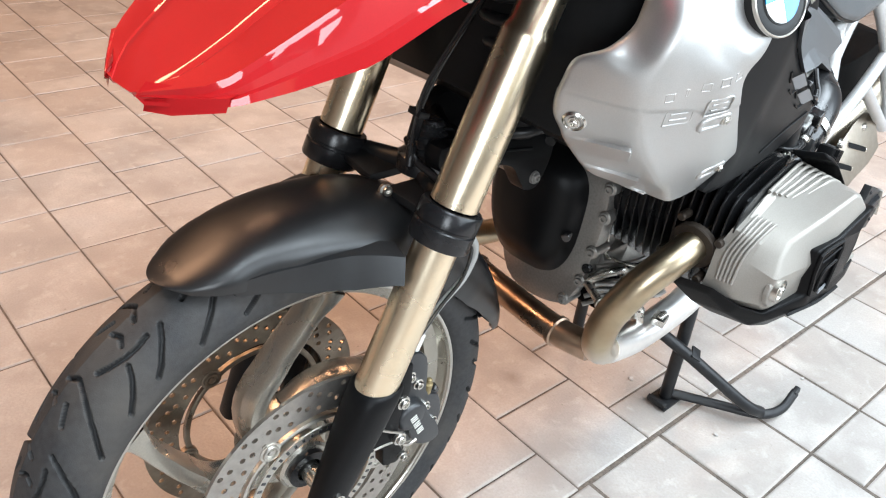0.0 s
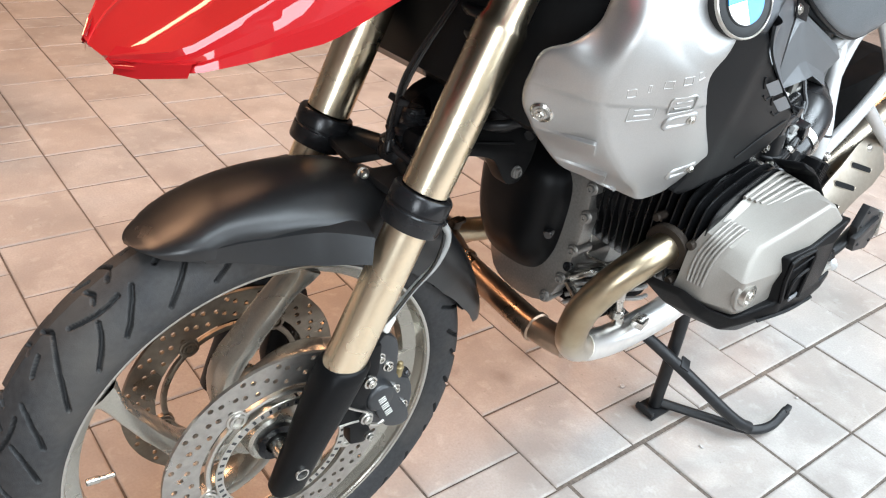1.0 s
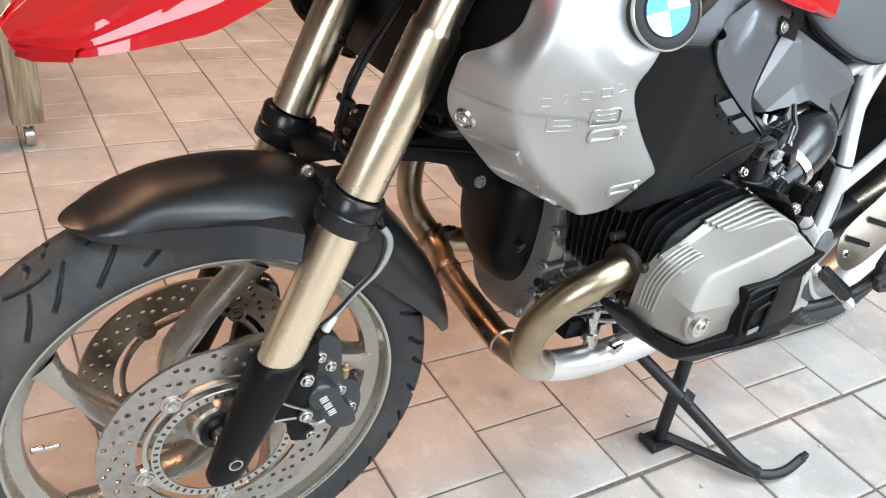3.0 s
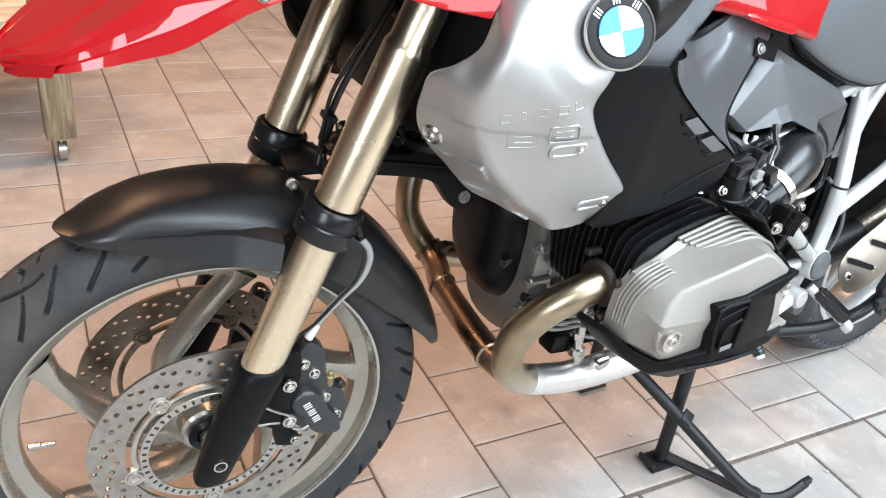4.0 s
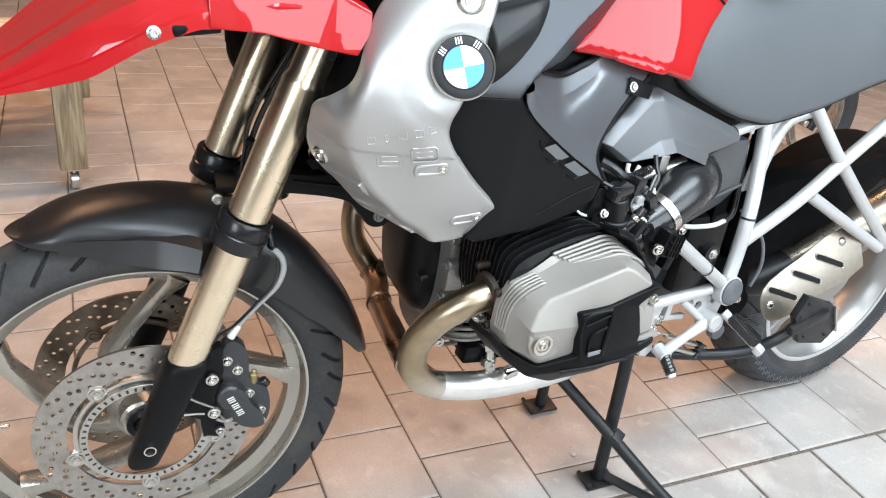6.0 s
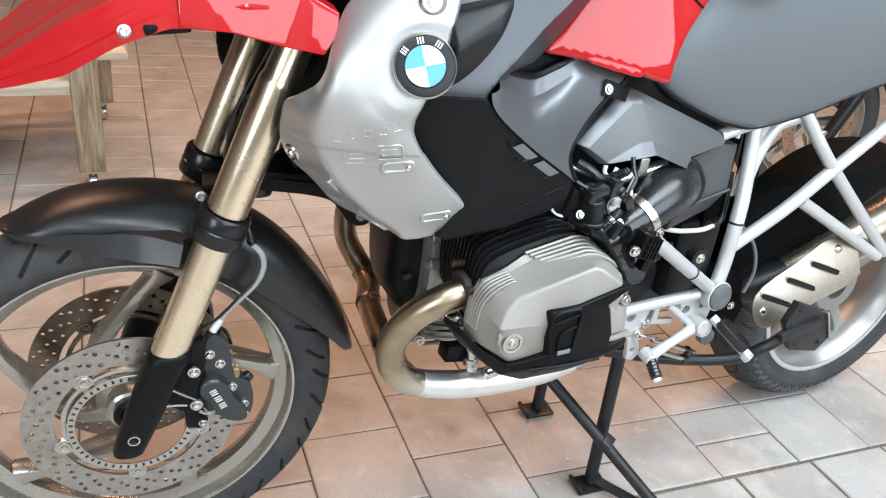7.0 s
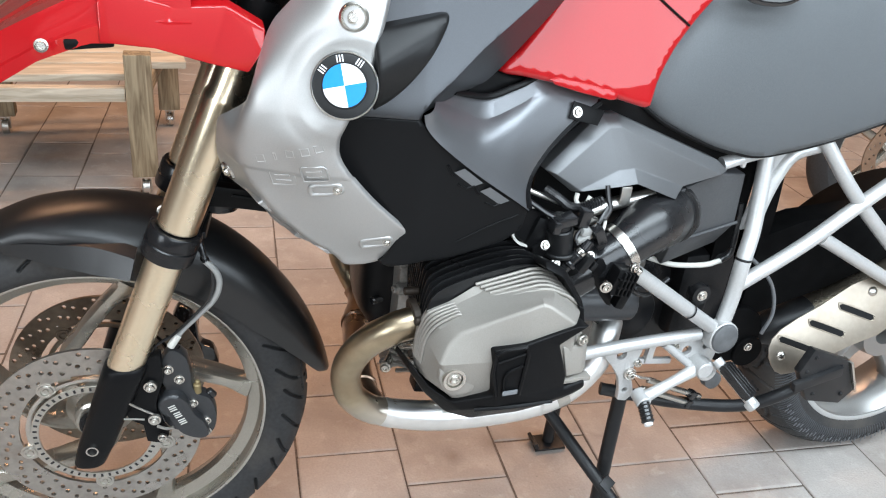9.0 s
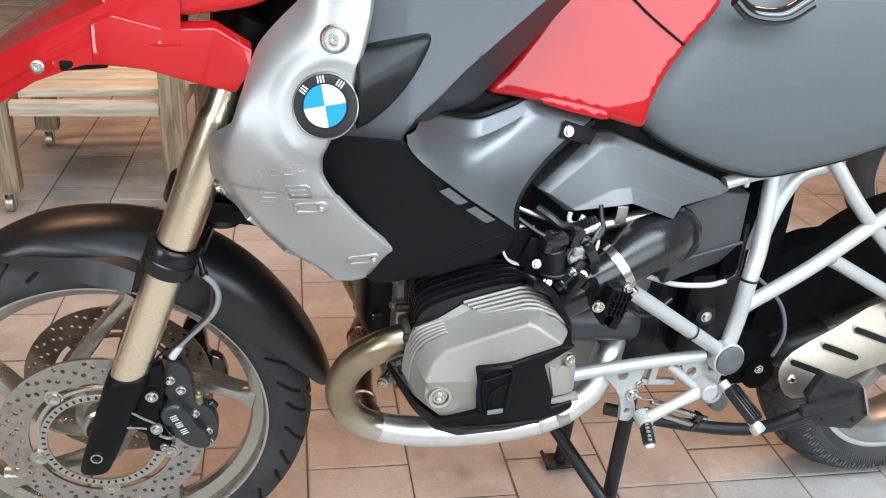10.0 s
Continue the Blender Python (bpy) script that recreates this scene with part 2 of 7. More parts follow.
def tinted_pipe():
    """Stainless pipe with a straw tint burnt in near the engine that fades down the bend."""
    m = HEAT.copy()
    m.name = "straw_tinted_header"
    nt = m.node_tree
    b = nt.nodes["Principled BSDF"]
    base = b.inputs["Base Color"].links[0].from_socket
    tex = nt.nodes.new("ShaderNodeTexCoord")
    sep = nt.nodes.new("ShaderNodeSeparateXYZ")
    nt.links.new(tex.outputs["Object"], sep.inputs[0])
    rng_node = nt.nodes.new("ShaderNodeMapRange")
    for k, v in enumerate((0.372, 0.440, 1.0, 0.0)):
        rng_node.inputs[1 + k].default_value = v
    nt.links.new(sep.outputs["Z"], rng_node.inputs[0])
    mix = nt.nodes.new("ShaderNodeMix")
    mix.data_type = "RGBA"
    nt.links.new(rng_node.outputs[0], mix.inputs[0])
    nt.links.new(base, mix.inputs[6])
    mix.inputs[7].default_value = (0.74, 0.71, 0.66, 1)
    nt.links.new(mix.outputs[2], b.inputs["Base Color"])
    return m


HEADER = tinted_pipe()


def wood_material(name, dark, light):
    m = bpy.data.materials.new(name)
    m.use_nodes = True
    nt = m.node_tree
    b = nt.nodes["Principled BSDF"]
    tex = nt.nodes.new("ShaderNodeTexCoord")
    mp = nt.nodes.new("ShaderNodeMapping")
    mp.inputs["Scale"].default_value = (5, 60, 60)
    nz = nt.nodes.new("ShaderNodeTexNoise")
    nz.inputs["Scale"].default_value, nz.inputs["Detail"].default_value, nz.inputs["Distortion"].default_value = 1.0, 6, 1.2
    ramp = nt.nodes.new("ShaderNodeValToRGB")
    ramp.color_ramp.elements[0].position, ramp.color_ramp.elements[0].color = 0.3, (*dark, 1)
    ramp.color_ramp.elements[1].position, ramp.color_ramp.elements[1].color = 0.65, (*light, 1)
    nt.links.new(tex.outputs["Object"], mp.inputs[0])
    nt.links.new(mp.outputs[0], nz.inputs["Vector"])
    nt.links.new(nz.outputs[0], ramp.inputs[0])
    nt.links.new(ramp.outputs[0], b.inputs["Base Color"])
    b.inputs["Roughness"].default_value = 0.65
    bp = nt.nodes.new("ShaderNodeBump")
    bp.inputs["Strength"].default_value, bp.inputs["Distance"].default_value = 0.4, 0.002
    nt.links.new(nz.outputs[0], bp.inputs["Height"])
    nt.links.new(bp.outputs[0], b.inputs["Normal"])
    return m


WOOD = wood_material("rough_pine", (0.15, 0.105, 0.060), (0.37, 0.295, 0.19))
PALEWOOD = wood_material("pale_sawn_pine", (0.36, 0.30, 0.22), (0.62, 0.55, 0.44))

# ---- building tools ----
from mathutils.geometry import delaunay_2d_cdt

IDENT = Matrix.Identity(4)


def part(name, bm, mat, parent=None, label="", m=None, sharp=38.0):
    """Links a bmesh as one mesh object under a thing or a part."""
    bmesh.ops.recalc_face_normals(bm, faces=bm.faces)
    me = bpy.data.meshes.new(name)
    bm.to_mesh(me)
    bm.free()
    me.shade_smooth()
    me.set_sharp_from_angle(angle=radians(sharp))
    me.materials.append(mat)
    ob = new(name, me)
    if parent:
        ob.parent = parent
    if m is not None:
        ob.matrix_basis = m
    if label:
        tagged(ob, label)
    return ob


def thing(name, label, category, at=(0, 0, 0), group="", kind=""):
    e = new(name)
    e.location = at
    e.empty_display_size = 0.1
    return tagged(e, label, category, group, kind)


def merge(*bms):
    """Joins bmeshes into the first one."""
    out = bms[0]
    for b in bms[1:]:
        me = bpy.data.meshes.new("t")
        b.to_mesh(me)
        b.free()
        out.from_mesh(me)
        bpy.data.meshes.remove(me)
    return out


def spline(pts, n=8, closed=False):
    """Catmull-Rom through the points."""
    p = [Vector(q) for q in pts]
    k = len(p)
    out = []
    for i in range(k if closed else k - 1):
        if closed:
            a, b, c, d = p[i - 1], p[i], p[(i + 1) % k], p[(i + 2) % k]
        else:
            b, c = p[i], p[i + 1]
            a = p[i - 1] if i else b * 2 - c
            d = p[i + 2] if i + 2 < k else c * 2 - b
        for j in range(n):
            t = j / n
            out.append(0.5 * (2 * b + (c - a) * t + (2 * a - 5 * b + 4 * c - d) * t * t + (3 * b - a - 3 * c + d) * t ** 3))
    if not closed:
        out.append(p[-1])
    return out


def tube(pts, r, n=8, seg=14, curve=True, flat=1.0, caps=True):
    """A round tube along points; r is one radius or one for each given point."""
    line = spline(pts, n) if curve and len(pts) > 2 else [Vector(q) for q in pts]
    rs = [r] * len(line) if not isinstance(r, (list, tuple)) else [float(np.interp(i / (len(line) - 1), np.linspace(0, 1, len(r)), r)) for i in range(len(line))]
    bm = bmesh.new()
    rings = []
    side = None
    for i, q in enumerate(line):
        d = (line[min(i + 1, len(line) - 1)] - line[max(i - 1, 0)]).normalized()
        if side is None:
            side = d.orthogonal().normalized()
        side = (side - d * side.dot(d)).normalized()
        up = d.cross(side)
        rings.append([bm.verts.new(q + (side * math.cos(a) + up * math.sin(a) * flat) * rs[i]) for a in (2 * math.pi * k / seg for k in range(seg))])
    for a, b in zip(rings, rings[1:]):
        for k in range(seg):
            bm.faces.new((a[k], a[(k + 1) % seg], b[(k + 1) % seg], b[k]))
    if caps:
        bm.faces.new(rings[0][::-1])
        bm.faces.new(rings[-1])
    return bm


def lathe(profile, m=IDENT, seg=40, closed=False):
    """Turns a profile of (radius, height) round local z."""
    bm = bmesh.new()
    rings = []
    for r, h in profile:
        if r < 1e-6:
            rings.append([bm.verts.new(m @ Vector((0, 0, h)))])
        else:
            rings.append([bm.verts.new(m @ Vector((r * math.cos(a), r * math.sin(a), h))) for a in (2 * math.pi * k / seg for k in range(seg))])
    pairs = list(zip(rings, rings[1:])) + ([(rings[-1], rings[0])] if closed else [])
    for a, b in pairs:
        for k in range(seg):
            q = [a[k % len(a)], a[(k + 1) % len(a)], b[(k + 1) % len(b)], b[k % len(b)]]
            q = [v for n, v in enumerate(q) if v not in q[:n]]
            if len(q) > 2:
                bm.faces.new(q)
    return bm


def axis_frame(p, d):
    """A frame at p whose z points along d."""
    return Matrix.Translation(p) @ Vector(d).to_track_quat("Z", "Y").to_matrix().to_4x4()


def rod(p0, p1, r, r1=None, seg=20, bevel=0.0015):
    """A round bar with rounded ends."""
    d = Vector(p1) - Vector(p0)
    h, r1 = d.length, r if r1 is None else r1
    e = min(bevel, r * 0.45, r1 * 0.45)
    return lathe([(0, 0), (r - e, 0), (r, e), (r1, h - e), (r1 - e, h), (0, h)], axis_frame(p0, d), seg)


def block(size, m=IDENT, bevel=0.002, seg=2):
    """A box with rounded edges, centred."""
    bm = bmesh.new()
    bmesh.ops.create_cube(bm, size=1.0, matrix=Matrix.Diagonal((*size, 1)))
    if bevel:
        bmesh.ops.bevel(bm, geom=bm.edges[:], offset=bevel, segments=seg, affect="EDGES", profile=0.6)
    bmesh.ops.transform(bm, matrix=m, verts=bm.verts)
    return bm


def plate(outline, thick, m=IDENT, bevel=0.001, holes=(), curve=0):
    """A flat plate: outline in local x, y, thickness along local z, with round holes (x, y, r)."""
    pts = [Vector((*q, 0)) for q in outline]
    if curve:
        pts = spline(pts, curve, closed=True)
    loops = [[(q.x, q.y) for q in pts]]
    for hx, hy, hr in holes:
        loops.append([(hx + hr * math.cos(-a), hy + hr * math.sin(-a)) for a in (2 * math.pi * k / 14 for k in range(14))])
    verts = [Vector(q) for loop in loops for q in loop]
    edges, at = [], 0
    for loop in loops:
        edges += [(at + k, at + (k + 1) % len(loop)) for k in range(len(loop))]
        at += len(loop)
    vs, _, fs, *_ = delaunay_2d_cdt(verts, edges, [], 1, 1e-7)
    fs = [f for f in fs if all((sum((vs[k] for k in f), Vector((0, 0))) / len(f) - Vector(h[:2])).length > h[2] * 0.95 for h in holes)]
    bm = bmesh.new()
    bv = [bm.verts.new((v.x, v.y, 0)) for v in vs]
    for f in {frozenset(f): f for f in fs}.values():
        bm.faces.new([bv[k] for k in f])
    bmesh.ops.recalc_face_normals(bm, faces=bm.faces)
    got = bmesh.ops.extrude_face_region(bm, geom=bm.faces[:])
    bmesh.ops.translate(bm, vec=(0, 0, thick), verts=[g for g in got["geom"] if isinstance(g, bmesh.types.BMVert)])
    bmesh.ops.dissolve_limit(bm, angle_limit=radians(1), verts=bm.verts, edges=bm.edges)
    if bevel:
        rim = [e for e in bm.edges if len(e.link_faces) == 2 and e.calc_face_angle(0) > 0.9]
        bmesh.ops.bevel(bm, geom=rim, offset=bevel, segments=2, affect="EDGES", profile=0.6)
    bmesh.ops.transform(bm, matrix=m, verts=bm.verts)
    return bm


def surface(ctrl, soft=0.0):
    """A smooth depth y over (x, z) through a few control points (x, y, z)."""
    c = np.array(ctrl, float)
    p, n = c[:, [0, 2]], len(c)
    k = np.hypot(np.linalg.norm(p[:, None] - p[None], axis=-1), soft)
    q = np.c_[np.ones(n), p]
    a = np.block([[k, q], [q.T, np.zeros((3, 3))]]) + np.diag([1e-4] * n + [0] * 3)
    w = np.linalg.solve(a, np.r_[c[:, 1], 0, 0, 0])
    return lambda x, z: float(w[:n] @ np.sqrt((p[:, 0] - x) ** 2 + (p[:, 1] - z) ** 2 + soft * soft) + w[n] + w[n + 1] * x + w[n + 2] * z)


def shell(outline, depth, edge=0.006, wall=0.02, grid=0.009, curve=5, side=-1, dent=None, breaks=()):
    """A moulded panel: a closed outline in (x, z), laid on the surface depth(x, z), its edge rolled inwards and drawn back as a wall.
    side -1: it faces -y. dent(x, z) adds relief outwards."""
    pts = [Vector((q[0], q[1])) for q in outline]
    if curve:
        pts = [Vector((q.x, q.y)) for q in spline([(*q, 0) for q in pts], curve, closed=True)]
    # even steps along the outline
    step, line = grid * 0.7, []
    for a, b in zip(pts, pts[1:] + pts[:1]):
        k = max(1, int((b - a).length / step))
        line += [a.lerp(b, j / k) for j in range(k)]
    loop = np.array([(q.x, q.y) for q in line])
    nxt = np.roll(loop, -1, 0)
    turn = np.sign(np.sum(loop[:, 0] * nxt[:, 1] - nxt[:, 0] * loop[:, 1]))
    along = np.roll(loop, -1, 0) - np.roll(loop, 1, 0)
    along /= np.linalg.norm(along, axis=1)[:, None] + 1e-12
    inward = np.c_[-along[:, 1], along[:, 0]] * turn

    def off(p):
        d = nxt - loop
        t = np.clip(((p - loop) * d).sum(1) / ((d * d).sum(1) + 1e-15), 0, 1)
        return np.linalg.norm(p - loop - d * t[:, None], axis=1).min()

    def inside(p):
        a, b = loop, nxt
        hit = ((a[:, 1] > p[1]) != (b[:, 1] > p[1])) & (p[0] < (b[:, 0] - a[:, 0]) * (p[1] - a[:, 1]) / (b[:, 1] - a[:, 1] + 1e-15) + a[:, 0])
        return hit.sum() % 2 == 1

    extra, taken = [], []
    for (ax, az), (bx, bz) in breaks:
        a, d = np.array((ax, az)), np.array((bx - ax, bz - az))
        long = np.linalg.norm(d)
        across = np.array((-d[1], d[0])) / long
        for j in range(int(long / 0.0015) + 1):
            for w in (-0.0026, -0.0013, 0.0, 0.0012, 0.0024):
                p = a + d * (j * 0.0015 / long) + across * w
                if inside(p) and off(p) > edge * 1.15:
                    extra.append(p)
                    taken.append(p)
    taken = np.array(taken) if taken else np.full((1, 2), 9.0)
    for f in (0.12, 0.4, 0.85):
        for p in loop + inward * edge * f:
            if inside(p) and off(p) > edge * f * 0.93:
                extra.append(p)
    lo, hi = loop.min(0), loop.max(0)
    for i, gx in enumerate(np.arange(lo[0], hi[0], grid)):
        for gz in np.arange(lo[1] + (i % 2) * grid / 2, hi[1], grid):
            p = np.array((gx, gz))
            if inside(p) and off(p) > edge * 1.15 and np.abs(taken - p).max(1).min() > grid * 0.6:
                extra.append(p)
    every = [Vector(p) for p in loop] + [Vector(p) for p in extra]
    n = len(loop)
    vs, _, fs, *_ = delaunay_2d_cdt(every, [(k, (k + 1) % n) for k in range(n)], [], 1, 1e-7)
    bm = bmesh.new()
    bv = []
    for v in vs:
        d = min(off(np.array(v)), edge)
        y = depth(v.x, v.y) - side * (edge - math.sqrt(max(0, edge ** 2 - (edge - d) ** 2)))
        if dent:
            y += side * dent(v.x, v.y)
        bv.append(bm.verts.new((v.x, y, v.y)))
    for f in fs:
        bm.faces.new([bv[k] for k in f])
    rim = [e for e in bm.edges if len(e.link_faces) == 1]
    got = bmesh.ops.extrude_edge_only(bm, edges=rim)
    for g in got["geom"]:
        if isinstance(g, bmesh.types.BMVert):
            g.co.y -= side * wall
    return bm


def loft(sections, close_ends=False):
    """Skins open sections with equal counts of points."""
    bm = bmesh.new()
    rows = [[bm.verts.new(q) for q in s] for s in sections]
    for a, b in zip(rows, rows[1:]):
        for k in range(len(a) - 1):
            bm.faces.new((a[k], a[k + 1], b[k + 1], b[k]))
    if close_ends:
        bm.faces.new(rows[0])
        bm.faces.new(rows[-1][::-1])
    return bm


def thicken(bm, t):
    """Gives a skin a thickness along its normals."""
    bmesh.ops.recalc_face_normals(bm, faces=bm.faces)
    bmesh.ops.solidify(bm, geom=bm.faces[:], thickness=t)
    return bm


def facets(pts, faces, back, bevel=0.003):
    """A folded panel of flat faces, its border drawn back by a vector, its folds rounded."""
    bm = bmesh.new()
    vs = {k: bm.verts.new(v) for k, v in pts.items()}
    for f in faces:
        bm.faces.new([vs[k] for k in f])
    rim = [e for e in bm.edges if len(e.link_faces) == 1]
    got = bmesh.ops.extrude_edge_only(bm, edges=rim)
    bmesh.ops.translate(bm, vec=back, verts=[g for g in got["geom"] if isinstance(g, bmesh.types.BMVert)])
    bmesh.ops.recalc_face_normals(bm, faces=bm.faces)
    folds = [e for e in bm.edges if len(e.link_faces) == 2]
    bmesh.ops.bevel(bm, geom=folds, offset=bevel, segments=3, affect="EDGES", profile=0.5, clamp_overlap=True)
    return bm


def hex_bolt(p, d, r=0.006, h=0.004):
    """A flanged socket-head bolt."""
    return lathe([(0, h * 0.45), (r * 0.42, h * 0.45), (r * 0.45, h), (r * 0.8, h), (r * 0.9, h * 0.8), (r * 0.92, h * 0.35), (r * 1.25, h * 0.3), (r * 1.3, -0.002), (0, -0.002)], axis_frame(p, d), 16)

# ---- the room ----
def wall_strip(name, size, at, mat=WALLPAINT):
    ob = part(name, block(size, bevel=0.0), mat, m=Matrix.Translation(at))
    return tagged(ob, kind="structure")


wall_strip("wall_north", (12.4, 0.2, 3.6), (1.0, 7.2, 1.8))
wall_strip("wall_east", (0.2, 10.4, 3.6), (7.1, 2.1, 1.8))
wall_strip("wall_west", (0.2, 10.4, 3.6), (-6.1, 2.1, 1.8))
# unseen low wall, added dark so the bodywork has something dark to mirror
wall_strip("wall_south_sill", (13.4, 0.2, 0.85), (0.5, -3.0, 0.425), DARKWALL)
wall_strip("wall_south_lintel", (13.4, 0.2, 0.45), (0.5, -3.0, 3.375))
for wx in (-6.0, -4.6, -2.2, -0.4, 5.45, 7.0):
    wall_strip("wall_south_pier", (0.30, 0.2, 2.3), (wx, -3.0, 2.00))
for wx in (-3.4, 0.9, 2.1, 3.3, 4.4):
    wall_strip("window_mullion", (0.07, 0.10, 2.3), (wx, -3.0, 2.00), FRAMEWHITE)
tagged(part("ceiling", block((13.4, 10.4, 0.2), bevel=0.0), CEIL, m=Matrix.Translation((0.5, 2.1, 3.7))), kind="structure")
for by in (-2.2, -1.3, 0.6, 2.4, 4.2):
    tagged(part("ceiling_beam", block((13.0, 0.14, 0.18), bevel=0.01), FRAMEWHITE, m=Matrix.Translation((0.5, by, 3.50))), kind="structure")
tagged(part("ground", block((13.4, 10.4, 0.1), bevel=0.0), SAND, m=Matrix.Translation((0.5, 2.1, -0.0532))), "sandy bed under the paving", kind="structure")


def trestle():
    """A low pine trestle on castors."""
    t = thing("wooden_trestle", "rough pine trestle on small castors standing on the paving", "trestle")
    legs = [(-0.47, 1.56), (0.062, 1.558), (-0.45, 2.19), (0.15, 2.26)]
    for lx, ly in legs:
        high = 0.410 if (lx, ly) == legs[1] else 0.330
        part("leg", block((high, 0.062, 0.082), bevel=0.003), WOOD, t, m=Matrix.Translation((lx, ly, 0.075 + high / 2)) @ pose(0, 0, 0, 0, 90, 0))
        c = part("castor", merge(rod((lx - 0.012, ly, 0.028), (lx + 0.012, ly, 0.028), 0.028), rod((lx, ly, 0.05), (lx, ly, 0.072), 0.006),
                                 block((0.045, 0.045, 0.004), Matrix.Translation((lx, ly, 0.072)), 0.001)), STEEL, t, "small steel castor")
        part("fork", plate([(-0.018, 0.020), (-0.013, 0.020), (-0.013, 0.062), (0.013, 0.062), (0.013, 0.020), (0.018, 0.020), (0.018, 0.067), (-0.018, 0.067)], 0.018, Matrix.Translation((lx, ly + 0.009, 0)) @ pose(0, 0, 0, 90, 0, 0), 0.0008), STEEL, c)
    for (ax, ay), (bx, by) in ((legs[0], legs[2]), (legs[1], legs[3])):
        d = Vector((bx - ax, by - ay, 0))
        part("rail", block((d.length - 0.066, 0.045, 0.055), bevel=0.003), WOOD, t,
             m=Matrix.Translation(((ax + bx) / 2, (ay + by) / 2, 0.350)) @ pose(0, 0, 0, 0, 0, math.degrees(math.atan2(d.y, d.x))))
    for (ax, ay), (bx, by) in ((legs[0], legs[1]), (legs[2], legs[3])):
        d = Vector((bx - ax, by - ay, 0))
        part("rail", block((d.length - 0.086, 0.040, 0.045), bevel=0.003), PALEWOOD, t,
             m=Matrix.Translation(((ax + bx) / 2, (ay + by) / 2, 0.3535)) @ pose(0, 0, 0, 0, 0, math.degrees(math.atan2(d.y, d.x))), label="pale sawn pine rail")
    for k in range(4):
        part("board", block((0.72 if k else 0.50, 0.125, 0.024), bevel=0.003), PALEWOOD, t, m=Matrix.Translation((-0.16 + 0.010 * k, 1.668 + 0.136 * k, 0.3895)) @ pose(0, 0, 0, 0, 0, 4), label="pale sawn pine board")


trestle()


def stone_chip(x, y, size, turn):
    """A flat broken chip lying on the paving."""
    ob = part("stone_chip", plate([(-0.5 * size, -0.2 * size), (0.1 * size, -0.42 * size), (0.55 * size, -0.05 * size), (0.2 * size, 0.36 * size), (-0.35 * size, 0.28 * size)], 0.003, Matrix.Identity(4), 0.0008), PALESTONE, m=pose(x, y, 0.0006, 0, 0, turn))
    return tagged(ob, "small pale stone chip lying on the paving", "stone chip", group="stone chips on the paving")


stone_chip(0.887, -0.056, 0.013, 20)
stone_chip(0.877, -0.264, 0.010, 75)
stone_chip(1.201, -0.309, 0.008, 140)

# ---- the motorcycle ----
SIZE = 1.045
bike = thing("motorcycle", "red, silver and black touring enduro motorcycle parked on its centre stand", "motorcycle")
bike.scale = (SIZE, SIZE, SIZE)
FRONT = Matrix.Translation((0.022, 0.012, 0.318)) @ pose(0, 0, 0, 0, 0, -5.2) @ pose(0, 0, 0, 1.7, 0, 0)
SIDEWAYS = pose(0, 0, 0, 90, 0, 0)  # local z becomes -y


TREAD = (((0.000, -0.026), (0.008, -0.036), (0.017, -0.042), (0.025, -0.046), (0.037, -0.0485)), ((0.046, -0.033), (0.052, -0.040), (0.059, -0.044), (0.068, -0.047), (0.084, -0.0495)),
         ((0.094, 0.007), (0.085, -0.007), (0.090, -0.017), (0.096, -0.026), (0.104, -0.034), (0.113, -0.041), (0.124, -0.046), (0.140, -0.0495)),
         ((0.070, -0.018), (0.058, -0.023), (0.043, -0.027), (0.029, -0.028), (0.016, -0.026)), ((0.038, 0.000), (0.033, -0.009), (0.038, -0.017)), ((0.110, -0.012), (0.128, -0.020)))


def groove(s, y, pitch, arc_of):
    """Depth of the tread at arc lengths s and crosswise places y."""
    best = np.full(s.shape, 9.0)
    for sgn, shift in ((1, 0.0), (-1, 0.5)):
        u = ((s / pitch + shift) % 1.0) * 0.157
        v = y * sgn
        for line in TREAD:
            for (a, b), (c, d) in zip(line, line[1:]):
                b, d = arc_of(b), arc_of(d)
                for w in (-0.157, 0, 0.157):
                    du, dv = c - a, d - b
                    t = np.clip(((u - a - w) * du + (v - b) * dv) / (du * du + dv * dv), 0, 1)
                    best = np.minimum(best, np.hypot(u - a - w - du * t, v - b - dv * t))
    return np.clip((0.0030 - best) / 0.0016, 0, 1) * 0.0055


